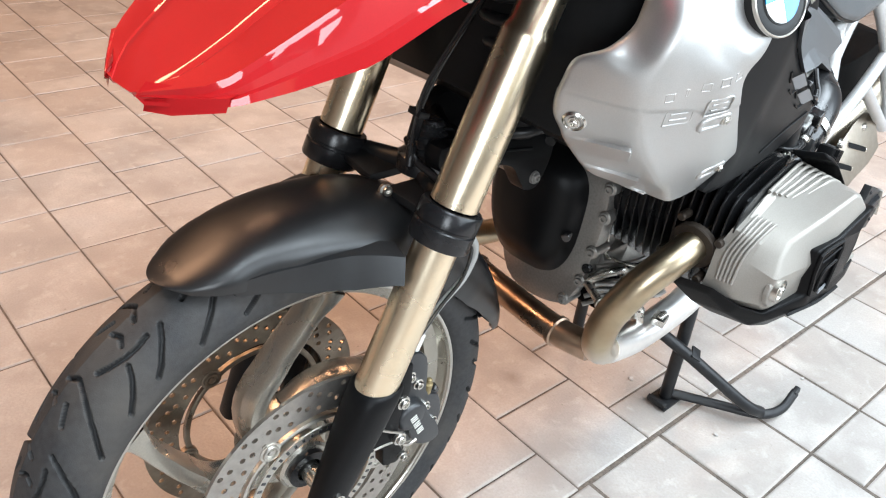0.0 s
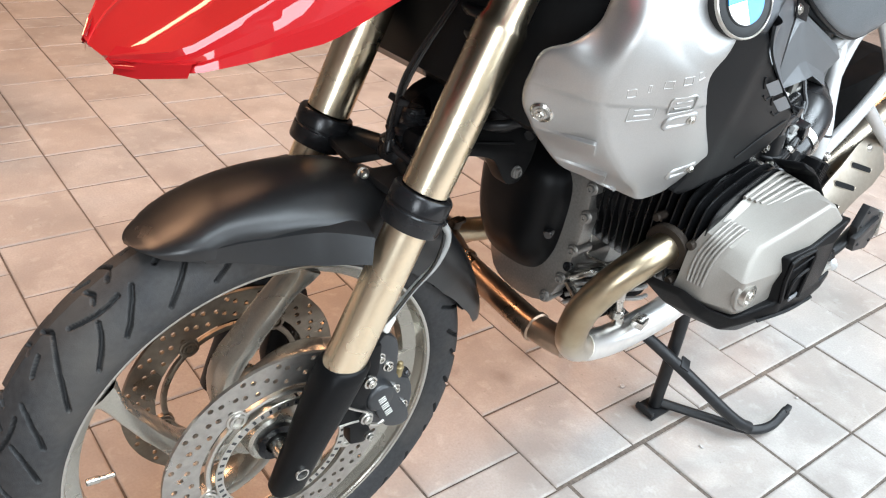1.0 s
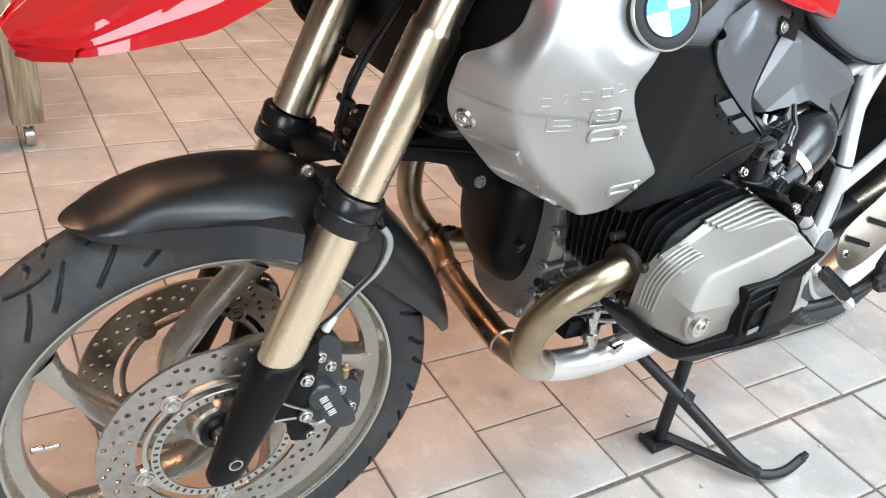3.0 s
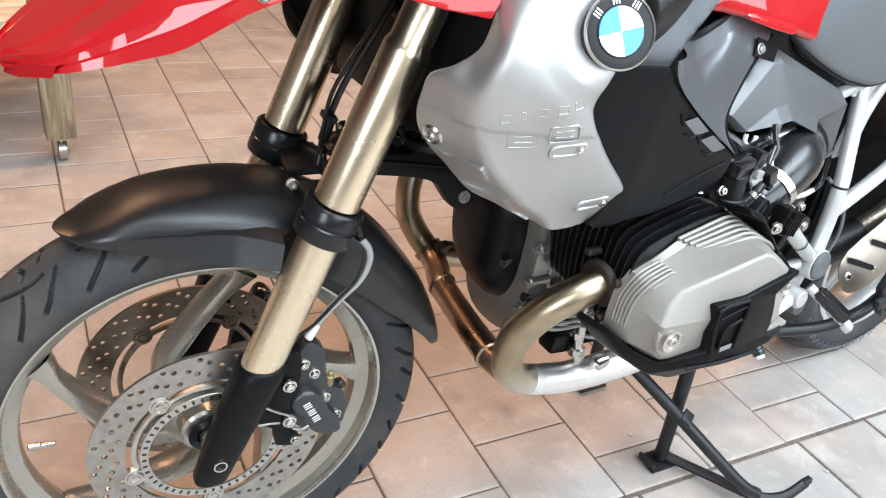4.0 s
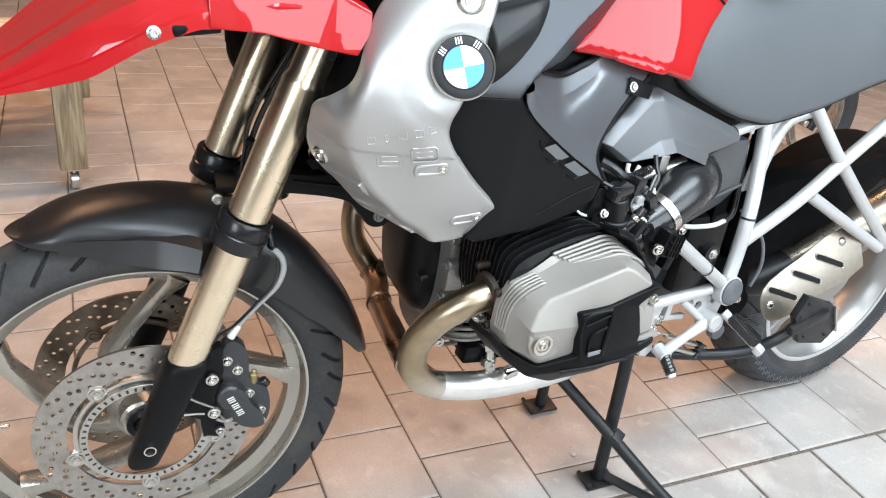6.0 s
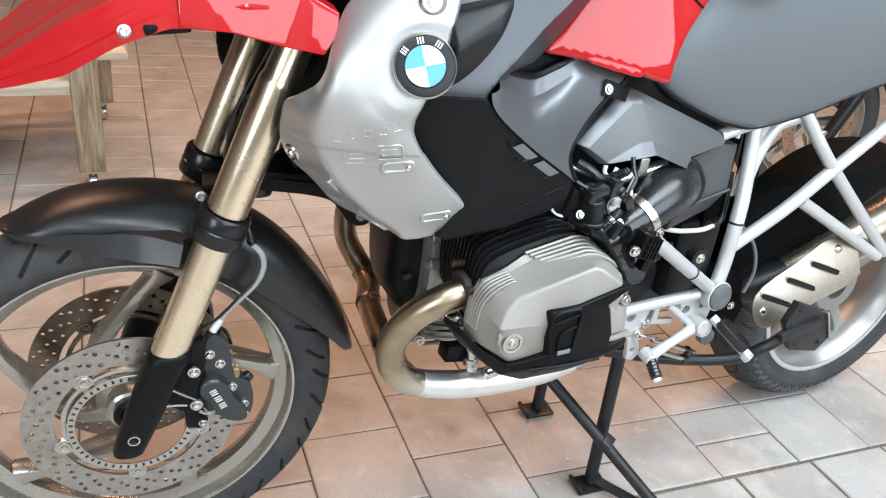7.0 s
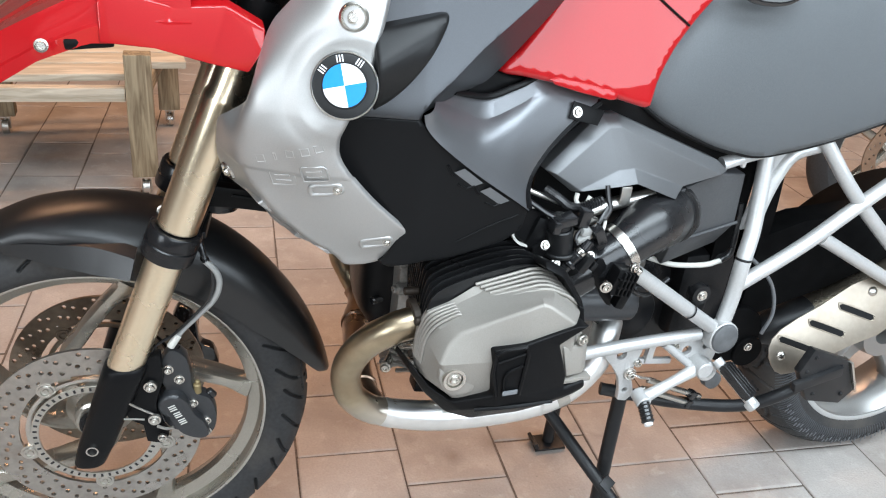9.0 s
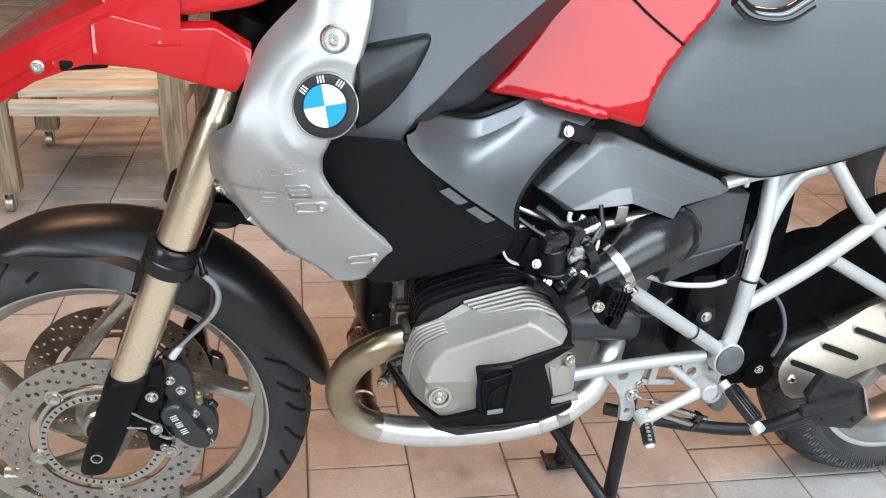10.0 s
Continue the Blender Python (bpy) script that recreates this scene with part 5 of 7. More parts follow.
part("tank_core", loft([[Vector((x, y, z)) for x, y, z in ((x0, -w, zl), (x0, -w, zh - 0.02), (x0, -w + 0.05, zh), (x0, w - 0.05, zh), (x0, w, zh - 0.02), (x0, w, zl), (x0, -w, zl))] for x0, w, zl, zh in
                        ((0.235, 0.10, 0.74, 1.00), (0.30, 0.20, 0.70, 1.05), (0.42, 0.235, 0.71, 1.08), (0.56, 0.180, 0.80, 1.08), (0.72, 0.160, 0.83, 1.06), (0.82, 0.13, 0.84, 1.00))], True), BLACK, bike, "dark inner bodywork")

# the red beak over the front wheel
def beak():
    mid_y = -0.033
    xs = [-0.143, -0.118, -0.08, -0.03, 0.02, 0.07, 0.12, 0.17]
    low_h, low_z = [0.030, 0.084, 0.105, 0.132, 0.152, 0.160, 0.167, 0.175], [0.818, 0.827, 0.839, 0.858, 0.893, 0.914, 0.916, 0.907]
    fold = [0.823, 0.838, 0.866, 0.903, 0.932, 0.958, 0.984, 1.004]
    top = [0.822, 0.842, 0.872, 0.908, 0.942, 0.972, 1.000, 1.022]
    secs = []
    for x in np.linspace(-0.143, 0.17, 30):
        hl, zl, z2, zt = (float(np.interp(x, xs, d)) for d in (low_h, low_z, fold, top))
        half = [(hl - 0.008, zl + 0.003), (hl, zl), (hl - 0.002, zl + (z2 - zl) * 0.34), (hl - 0.005, zl + (z2 - zl) * 0.40), (hl * 0.93, zl + (z2 - zl) * 0.70), (hl * 0.88, z2 - 0.002), (hl * 0.86, z2 + 0.003), (hl * 0.83, z2 + 0.0025), (hl * 0.52, z2 + (zt - z2) * 0.55 + 0.001), (hl * 0.49, z2 + (zt - z2) * 0.60), (hl * 0.42, z2 + (zt - z2) * 0.95), (hl * 0.39, z2 + (zt - z2) * 0.97), (hl * 0.2, z2 + (zt - z2) * 0.80)]
        row = [(-h, z) for h, z in half] + [(0, z2 + (zt - z2) * 0.74)] + half[::-1]
        secs.append([Vector((x - 0.012 * max(0, 1 - (h / 0.09) ** 2) * max(0, min(1, (-0.09 - x) / 0.04)), mid_y + h, z)) for h, z in row])
    b = part("beak", thicken(loft(secs), 0.003), RED, bike, "glossy red beak over the front wheel", sharp=14)
    for s in (-1, 1):
        part("beak_flap", loft([[Vector((x, mid_y + h * s, z)), Vector((x2, mid_y + h * s * 1.0, z + dz)), Vector((x2 + 0.02, mid_y + h * s * 0.96, z + dz + 0.004))] for x, x2, h, z, dz in ((-0.153, -0.150, 0.026, 0.812, 0.012), (-0.144, -0.141, 0.050, 0.815, 0.012), (-0.122, -0.118, 0.085, 0.825, 0.010))]), RED, b)
    part("beak_bolt", hex_bolt((0.027, -0.1975, 0.912), (0.05, -1, 0.1), 0.0055, 0.004), BOLT, b)
    part("beak_under", loft([[Vector((x, mid_y - w, z)), Vector((x, mid_y, z - 0.01)), Vector((x, mid_y + w, z))] for x, w, z in ((-0.10, 0.08, 0.845), (0.0, 0.135, 0.888), (0.08, 0.150, 0.915), (0.17, 0.16, 0.92))]), BLACK, b, "black underside of the beak")
    part("beak_tab", block((0.048, 0.012, 0.012), pose(0.070, -0.185, 0.913, 0, -5, 0), 0.004), BLACK, b)
    arm = {"a": (0.080, -0.197, 0.9155), "b": (0.133, -0.208, 0.9130), "c": (0.185, -0.218, 0.9010), "d": (0.2235, -0.234, 0.8965), "e": (0.2390, -0.231, 0.9200), "f": (0.2415, -0.224, 0.9400), "g": (0.2050, -0.206, 0.9585), "h": (0.1545, -0.198, 0.9540), "i": (0.1020, -0.190, 0.9650), "j": (0.080, -0.189, 0.9550)}
    for s in (-1, 1):
        part("beak_arm", facets({k: (x, -y * s, z) for k, (x, y, z) in arm.items()}, ["abhij", "bcgh", "cdeg", "efg"], (0.0, -0.018 * s, 0.004), 0.0022), RED, b, sharp=35)
        part("upper_fairing", shell([(0.10, 0.960), (0.16, 0.965), (0.205, 0.972), (0.255, 0.985), (0.30, 1.02), (0.30, 1.06), (0.15, 1.06), (0.08, 1.03)], (lambda x, z, s=s: (-0.178 - 0.20 * (x - 0.1) + 0.25 * (z - 0.96)) * -s), 0.005, 0.02, 0.010, 4, side=s), RED, b, sharp=60)


beak()
part("fork_shroud", merge(block((0.07, 0.20, 0.16), pose(0.250, 0, 0.975, 0, 18, 0), 0.02), block((0.05, 0.24, 0.03), pose(0.245, 0.0, 0.905, 0, 18, 0), 0.01), block((0.020, 0.020, 0.060), pose(0.247, -0.120, 0.885, 0, 25, 0), 0.006)), BLACK, bike, "black steering head and fork yoke shroud")

# airbox cover and body
cover_points = {"a": (0.587, -0.218, 0.773), "b": (0.664, -0.196, 0.838), "c": (0.686, -0.198, 0.839), "d": (0.862, -0.198, 0.770), "e": (0.884, -0.196, 0.753),
                "f": (0.599, -0.230, 0.770), "g": (0.674, -0.211, 0.824), "h": (0.690, -0.212, 0.825), "i": (0.866, -0.208, 0.752),
                "j": (0.635, -0.231, 0.748), "k": (0.692, -0.221, 0.769), "l": (0.718, -0.218, 0.770), "m": (0.800, -0.218, 0.741),
                "n": (0.640, -0.233, 0.746), "o": (0.692, -0.238, 0.753), "p": (0.716, -0.236, 0.755), "q": (0.782, -0.233, 0.729), "r": (0.627, -0.226, 0.744)}
part("airbox_cover", facets(cover_points, ["abgf", "bchg", "cdih", "dei", "fgkj", "ghlk", "himl", "jkon", "klpo", "lmqp", "afjr", "rjn"], (0.0, 0.05, -0.002), 0.0055), LIDGREY, bike, "graphite grey folded airbox cover", sharp=40)
airbox = part("airbox", facets({"a": (0.790, -0.212, 0.727), "b": (0.868, -0.198, 0.748), "c": (0.942, -0.168, 0.735), "d": (0.944, -0.172, 0.655), "e": (0.816, -0.203, 0.645), "f": (0.800, -0.206, 0.66),
                                "g": (0.93, -0.155, 0.615), "h": (0.82, -0.185, 0.600)}, ["abcdef", "edgh"], (0, 0.30, 0), 0.003), AIRBOX, bike, "dark grey plastic airbox body", sharp=30)
part("airbox_seam", tube([(0.814, -0.206, 0.648), (0.880, -0.190, 0.653), (0.945, -0.174, 0.658)], 0.0025, seg=6, curve=False), AIRBOX, airbox, "raised moulding seam")
part("airbox_core", loft([[Vector((x, -w, zl)), Vector((x, -w, zh)), Vector((x, w, zh)), Vector((x, w, zl)), Vector((x, -w, zl))] for x, w, zl, zh in ((0.60, 0.17, 0.70, 0.79), (0.68, 0.165, 0.66, 0.81), (0.80, 0.165, 0.60, 0.765), (0.92, 0.14, 0.62, 0.735))], True), BLACK, bike, "black airbox core", sharp=30)
part("gap_filler", loft([[Vector((x, -w, zl)), Vector((x, -w, zh)), Vector((x, w, zh)), Vector((x, w, zl)), Vector((x, -w, zl))] for x, w, zl, zh in ((0.60, 0.185, 0.80, 0.88), (0.70, 0.185, 0.80, 0.87), (0.88, 0.165, 0.75, 0.83), (1.00, 0.15, 0.76, 0.82))], True), BLACK, bike, "black tank underside")

# seat
def seat():
    secs = []
    for x, zl, w in ((0.712, 0.866, 0.165), (0.722, 0.852, 0.185), (0.757, 0.826, 0.196), (0.800, 0.806, 0.199), (0.850, 0.787, 0.200), (0.890, 0.777, 0.200), (0.930, 0.771, 0.200), (0.980, 0.777, 0.200), (1.06, 0.793, 0.198), (1.15, 0.818, 0.195), (1.28, 0.850, 0.190), (1.40, 0.875, 0.17)):
        zh = float(np.interp(x, [0.70, 0.75, 0.80, 0.83, 0.9, 1.1, 1.4], [0.89, 0.945, 0.992, 1.02, 1.05, 1.06, 1.08]))
        wt = w * 0.80
        half = [(w - 0.022, zl), (w - 0.008, zl + 0.003), (w, zl + 0.012), (w + 0.001, zl + (zh - zl) * 0.35), (w - 0.010, zl + (zh - zl) * 0.70), (wt, zh - 0.006), (wt * 0.6, zh)]
        secs.append([Vector((x, -y, z)) for y, z in half] + [Vector((x, y, z)) for y, z in half[::-1]])
    fine = []
    cols = [spline([s[k] for s in secs], 5) for k in range(len(secs[0]))]
    for i in range(len(cols[0])):
        row = [c[i] for c in cols]
        fine.append(spline(row, 3))
    s = part("seat", loft(fine, True), SEATVINYL, bike, "grey-black textured vinyl seat", sharp=70)
    part("seat_edge", tube([c + Vector((0, -0.001, -0.001)) for c in cols[1]], 0.004, seg=8), BLACK, s, "black piping along the seat edge")
    part("seat_strap", tube([(0.82, -0.200, 1.010), (0.845, -0.203, 0.994), (0.890, -0.204, 0.993), (0.925, -0.202, 1.012)], 0.012, flat=0.6), GLOSSBLACK, s, "black strap over the seat")


seat()


# ---- engine ----
J = [(0.411, 0.566), (0.414, 0.600), (0.421, 0.629), (0.447, 0.639), (0.485, 0.650), (0.541, 0.662), (0.575, 0.660), (0.606, 0.642), (0.606, 0.585), (0.585, 0.545), (0.500, 0.524), (0.440, 0.526), (0.416, 0.542)]
J = [Vector((x, -0.294 - (0.012 if k in (2, 3, 4, 5, 6, 7) else 0.004 if k in (0, 1) else 0), z + (0.008 if k in (4, 5, 6) else 0.0))) for k, (x, z) in enumerate(J)]
M = [Vector(v) for v in ((0.414, -0.318, 0.566), (0.417, -0.320, 0.600), (0.428, -0.325, 0.622), (0.448, -0.330, 0.637), (0.490, -0.343, 0.656), (0.540, -0.352, 0.673), (0.556, -0.354, 0.673), (0.592, -0.358, 0.648), (0.597, -0.350, 0.590),
                         (0.575, -0.345, 0.545), (0.500, -0.335, 0.525), (0.443, -0.328, 0.528), (0.420, -0.322, 0.546))]
F = [Vector(v) for v in ((0.428, -0.357, 0.576), (0.422, -0.359, 0.592), (0.432, -0.354, 0.616), (0.446, -0.353, 0.630), (0.490, -0.369, 0.657), (0.530, -0.380, 0.678), (0.540, -0.383, 0.675), (0.573, -0.386, 0.651), (0.578, -0.384, 0.595),
                         (0.560, -0.380, 0.550), (0.490, -0.372, 0.537), (0.446, -0.352, 0.535), (0.433, -0.352, 0.548))]


def head_mesh():
    bm = bmesh.new()
    rings = [[bm.verts.new(v) for v in ring] for ring in ([v + Vector((0, 0.012, 0)) for v in J], J, M, F)]
    for p, q in zip(rings, rings[1:]):
        for k in range(13):
            bm.faces.new((p[k], p[(k + 1) % 13], q[(k + 1) % 13], q[k]))
    c = bm.verts.new((0.505, -0.3795, 0.602))
    for k in range(13):
        bm.faces.new((rings[3][k], rings[3][(k + 1) % 13], c))
    bmesh.ops.recalc_face_normals(bm, faces=bm.faces)
    rim = [e for r in rings[1:] for e in bm.edges if e.verts[0] in r and e.verts[1] in r]
    bmesh.ops.bevel(bm, geom=rim, offset=0.0045, segments=4, affect="EDGES", profile=0.5, clamp_overlap=True)
    return bm


hc = part("cylinder_head_cover", head_mesh(), COVER, bike, "silver-grey painted cylinder head cover", sharp=24)
for g in (0.04, 0.26, 0.48, 0.70, 0.92):
    part("cover_rib", tube([J[i].lerp(M[i], g) + Vector((-0.0012, 0, 0.0012)) for i in (0, 1, 2, 3)][:4] + [J[3].lerp(J[4], 0.12).lerp(M[3].lerp(M[4], 0.12), g)], 0.0019, seg=8), COVER, hc)
# raised ribbed pad on the top
def pad_point(u, v, lift=0.0):
    line = [(0.444, 0.643, 0.450, 0.642, 0.014), (0.460, 0.653, 0.466, 0.646, 0.019), (0.476, 0.663, 0.484, 0.651, 0.024), (0.510, 0.671, 0.513, 0.663, 0.034), (0.545, 0.679, 0.545, 0.674, 0.042), (0.558, 0.679, 0.558, 0.673, 0.044), (0.580, 0.669, 0.579, 0.664, 0.046), (0.600, 0.655, 0.594, 0.652, 0.048)]
    k = min(int(u), len(line) - 2)
    x0, z0, x1, z1, w = [p + (q - p) * (u - k) for p, q in zip(line[k], line[k + 1])]
    return Vector((x0 + (x1 - x0) * v, -0.301 - w * v, z0 + (z1 - z0) * v - 0.001 + lift))


rows = [[pad_point(u, v, d) for u in np.linspace(0, 7, 29)] for v, d in ((-0.08, -0.02), (-0.02, -0.004), (0.0, -0.003), (0.5, -0.003), (1.0, -0.003), (1.10, -0.006), (1.25, -0.020))]
part("rib_pad", loft(rows), COVER, hc, sharp=30)
for k in range(6):
    v = 0.03 + 0.186 * k
    part("cover_rib", tube([pad_point(u, v, 0.0002) for u in np.linspace(2.05 + 0.09 * k, 6.9, 18)], 0.0023, seg=10, curve=False), COVER, hc)
m = axis_frame((0.4405, -0.361, 0.5715), (0, -1, 0.05))
part("bolt_boss", shell([(0.424, 0.583), (0.455, 0.586), (0.467, 0.574), (0.470, 0.552), (0.446, 0.545), (0.428, 0.556)], lambda x, z: -0.3575 - 0.12 * (x - 0.43), 0.002, 0.004, 0.006, 2), COVER, hc)
part("cover_bolt", merge(lathe([(0.0140, -0.004), (0.0140, 0.003), (0.0105, 0.003), (0.0095, -0.001), (0, -0.001)], m, 30), hex_bolt(m.translation + Vector((0, 0.0005, 0)), (0, -1, 0.05), 0.0068, 0.006)), BOLT, hc, "socket bolt in a recessed ring")

# black crash guard under and behind the head cover
G = {"a": (0.479, -0.378, 0.618), "b": (0.515, -0.386, 0.628), "c": (0.574, -0.392, 0.650), "d": (0.590, -0.391, 0.649), "e": (0.553, -0.394, 0.628), "f": (0.560, -0.394, 0.609), "g": (0.570, -0.392, 0.582), "h": (0.571, -0.390, 0.564), "i": (0.512, -0.389, 0.560), "j": (0.485, -0.381, 0.557),
     "k": (0.404, -0.302, 0.558), "l": (0.422, -0.333, 0.541), "m": (0.443, -0.355, 0.533), "n": (0.403, -0.298, 0.547), "o": (0.420, -0.322, 0.524), "p": (0.441, -0.343, 0.509), "q": (0.470, -0.353, 0.502), "r": (0.525, -0.366, 0.514), "s": (0.560, -0.374, 0.527), "t": (0.590, -0.383, 0.545), "u": (0.600, -0.389, 0.560), "v": (0.597, -0.391, 0.571)}
GUARD_MID = {"w": (0.452, -0.362, 0.524), "x": (0.490, -0.384, 0.540), "y": (0.540, -0.393, 0.546), "z": (0.578, -0.394, 0.555)}
hg = part("cylinder_guard", facets({**G, **GUARD_MID}, ["bcdefghi", "abij", "klon", "lmwo", "owp", "mjxw", "wxqp", "jiyx", "xyrq", "ihzy", "yzsr", "hvuz", "zuts"], (-0.004, 0.045, -0.004), 0.003), BLACK, bike, "matt black plastic cylinder guard", sharp=30)
part("guard_strap", facets({"a": (0.549, -0.336, 0.697), "b": (0.572, -0.340, 0.685), "c": (0.594, -0.356, 0.650), "d": (0.582, -0.390, 0.648), "e": (0.600, -0.362, 0.628), "f": (0.602, -0.345, 0.652), "g": (0.580, -0.328, 0.690), "h": (0.553, -0.324, 0.702)}, ["abgh", "bcfg", "cdef"], (0.004, 0.04, -0.012), 0.003), BLACK, hg)
part("guard_window", merge(tube([(0.4865, -0.3835, 0.558), (0.480, -0.3815, 0.590), (0.481, -0.3810, 0.614), (0.490, -0.3835, 0.621), (0.514, -0.3885, 0.626), (0.517, -0.3895, 0.616), (0.512, -0.3905, 0.562)], 0.0026, seg=6, curve=False), tube([(0.484, -0.3830, 0.604), (0.514, -0.3890, 0.618)], 0.0015, seg=6), tube([(0.494, -0.3855, 0.562), (0.494, -0.3860, 0.588), (0.512, -0.3900, 0.602)], 0.0020, seg=6)), BLACK, hg, "dark raised window in the guard")
part("guard_reflector", block((0.020, 0.002, 0.006), pose(0.501, -0.3895, 0.565, 0, -3, 0), 0.0008), GRAPHITE, hg)
part("guard_slot", tube([(0.466, -0.3735, 0.5325), (0.505, -0.3885, 0.5425), (0.540, -0.3930, 0.5470), (0.556, -0.3935, 0.5475)], 0.0022, flat=0.6, seg=8), BLACK, hg)
hb = part("head_bracket", facets({"a": (0.561, -0.386, 0.620), "b": (0.590, -0.380, 0.613), "c": (0.603, -0.372, 0.607), "d": (0.606, -0.372, 0.572), "e": (0.597, -0.382, 0.574), "f": (0.572, -0.388, 0.576)}, ["abef", "bcde"], (0.008, 0.03, 0), 0.003), COVER, hg, "pale painted bracket beside the guard")
part("bracket_bolt", hex_bolt((0.590, -0.379, 0.622), (0.2, -1, 0.2), 0.0055, 0.005), BOLT, hb)
part("bracket_lip", block((0.036, 0.012, 0.006), pose(0.588, -0.382, 0.570, 0, -2, 0), 0.001), COVER, hb)

# finned cylinders
def fin_outline(k):
    g = 0.0015 * (k % 2)
    d = 0.0345 - 0.00196 * k
    return [(0.424 + d, 0.530), (0.412 + d, 0.590), (0.415 + d, 0.640 + g), (0.440, 0.662 + g), (0.488, 0.678 + g), (0.535, 0.686 + g), (0.566, 0.680 + g), (0.610, 0.650), (0.614, 0.590), (0.590, 0.535), (0.500, 0.520)]


def cylinder(back, y0, pitch, s):
    """One finned cylinder; the far one sits further back on the crankshaft."""
    reach = y0 + pitch * 14
    cyl = part("cylinder", merge(rod((0.51 + back, 0.06 * s, 0.588), (0.51 + back, (reach - 0.028) * s, 0.605), 0.062, seg=40), block((0.12, reach - 0.096, 0.10), pose(0.52 + back, (reach + 0.104) / 2 * s, 0.60), 0.01)), DARKMETAL, bike, "black cylinder of the flat twin engine")
    for k in range(15):
        part("cooling_fin", plate(fin_outline(k), 0.0024, Matrix.Translation((back, (y0 + pitch * k) * s, -0.004)) @ SIDEWAYS, 0.0005, curve=3), FINMETAL, cyl)


cylinder(0.0, 0.122, 0.0124, -1)
cylinder(0.07, 0.080, 0.0099, 1)
part("valve_chest", block((0.19, 0.030, 0.150), pose(0.585, 0.232, 0.610), 0.02), COVER, bike, "far cylinder head cover")

# crankcase and front cover
ec = part("crankcase", merge(
    loft([[Vector((x, -w, zl)), Vector((x, -w - 0.012, (zl + zh) / 2)), Vector((x, -w, zh)), Vector((x, 0, zh + 0.02)), Vector((x, f, zh)), Vector((x, f + 0.008, (zl + zh) / 2)), Vector((x, f, zl)), Vector((x, 0, zl - 0.01)), Vector((x, -w, zl))] for x, w, f, zl, zh in ((0.466, 0.100, 0.020, 0.432, 0.620), (0.500, 0.112, 0.035, 0.420, 0.630), (0.62, 0.122, 0.09, 0.400, 0.640), (0.78, 0.110, 0.10, 0.400, 0.620), (0.86, 0.09, 0.09, 0.42, 0.58))], True),
    block((0.24, 0.18, 0.07), pose(0.67, 0, 0.395), 0.02)), ENGINE, bike, "grey cast engine crankcase", sharp=35)
flange = part("front_flange", plate([(-0.118, 0.622), (-0.124, 0.600), (-0.126, 0.545), (-0.118, 0.470), (-0.108, 0.430), (-0.086, 0.394), (-0.030, 0.382), (0.016, 0.400), (0.040, 0.470), (0.046, 0.540), (0.040, 0.600)], 0.030, Matrix.Translation((0.4670, 0, 0)) @ pose(0, 0, 0, 90, 0, 90) @ pose(0, 0, -0.030), 0.006, curve=3), ENGINE, ec, "grey flange with bolts")
for y, z in ((-0.124, 0.599), (-0.126, 0.557), (-0.119, 0.500), (-0.111, 0.449), (-0.092, 0.407)):
    part("flange_bolt", merge(rod((0.434, y, z), (0.468, y, z), 0.0095), hex_bolt((0.434, y, z), (-1, -0.2, 0.1), 0.0062, 0.006)), ENGINE, ec)
secs = []
for x, w, zl, zh in ((0.450, 0.090, 0.424, 0.622), (0.426, 0.086, 0.436, 0.618), (0.412, 0.076, 0.458, 0.612), (0.402, 0.060, 0.474, 0.604), (0.397, 0.040, 0.495, 0.590)):
    c, h = (zl + zh) / 2, (zh - zl) / 2
    secs.append([Vector((x, math.copysign(abs(math.cos(q)) ** 0.55, math.cos(q)) * w * (0.72 + 0.28 * (0.5 + 0.5 * math.sin(q))) - 0.018, c + math.copysign(abs(math.sin(q)) ** 0.7, math.sin(q)) * h)) for q in (2 * math.pi * k / 40 for k in range(41))])
fc = part("front_cover", loft(secs, True), BLACK, bike, "black plastic engine front cover", sharp=60)
# black plug drawn for the dark inside of a hole
part("cover_hole", rod((0.425, -0.084, 0.518), (0.408, -0.091, 0.518), 0.0065), GLOSSBLACK, fc)
part("suspension_bolt", merge(hex_bolt((0.346, -0.066, 0.617), (0, -1, 0.1), 0.0065, 0.005), rod((0.346, 0.05, 0.617), (0.346, -0.0665, 0.617), 0.0085)), ENGINE, wb)
# ribs and brackets below the flange
for k in range(4):
    part("casting_rib", tube([(0.455, -0.120, 0.470 - 0.014 * k), (0.500, -0.150, 0.476 - 0.014 * k), (0.540, -0.165, 0.486 - 0.014 * k)], 0.0032, seg=8), ENGINE, ec)
part("oil_line", tube([(0.440, -0.118, 0.452), (0.455, -0.140, 0.470), (0.480, -0.150, 0.470), (0.500, -0.140, 0.440)], 0.0065, seg=10), STEEL, ec)
part("drain_stud", merge(rod((0.500, -0.175, 0.395), (0.500, -0.175, 0.450), 0.007), rod((0.500, -0.175, 0.398), (0.500, -0.175, 0.412), 0.012)), STEEL, ec)

# exhaust headers
def pipe_points(s):
    return [(0.470, 0.255 * s, 0.592), (0.432, 0.256 * s, 0.588), (0.395, 0.250 * s, 0.574), (0.362, 0.232 * s, 0.540), (0.347, 0.212 * s, 0.490), (0.356, 0.200 * s, 0.440), (0.386, 0.192 * s, 0.404), (0.425, 0.188 * s, 0.386)]


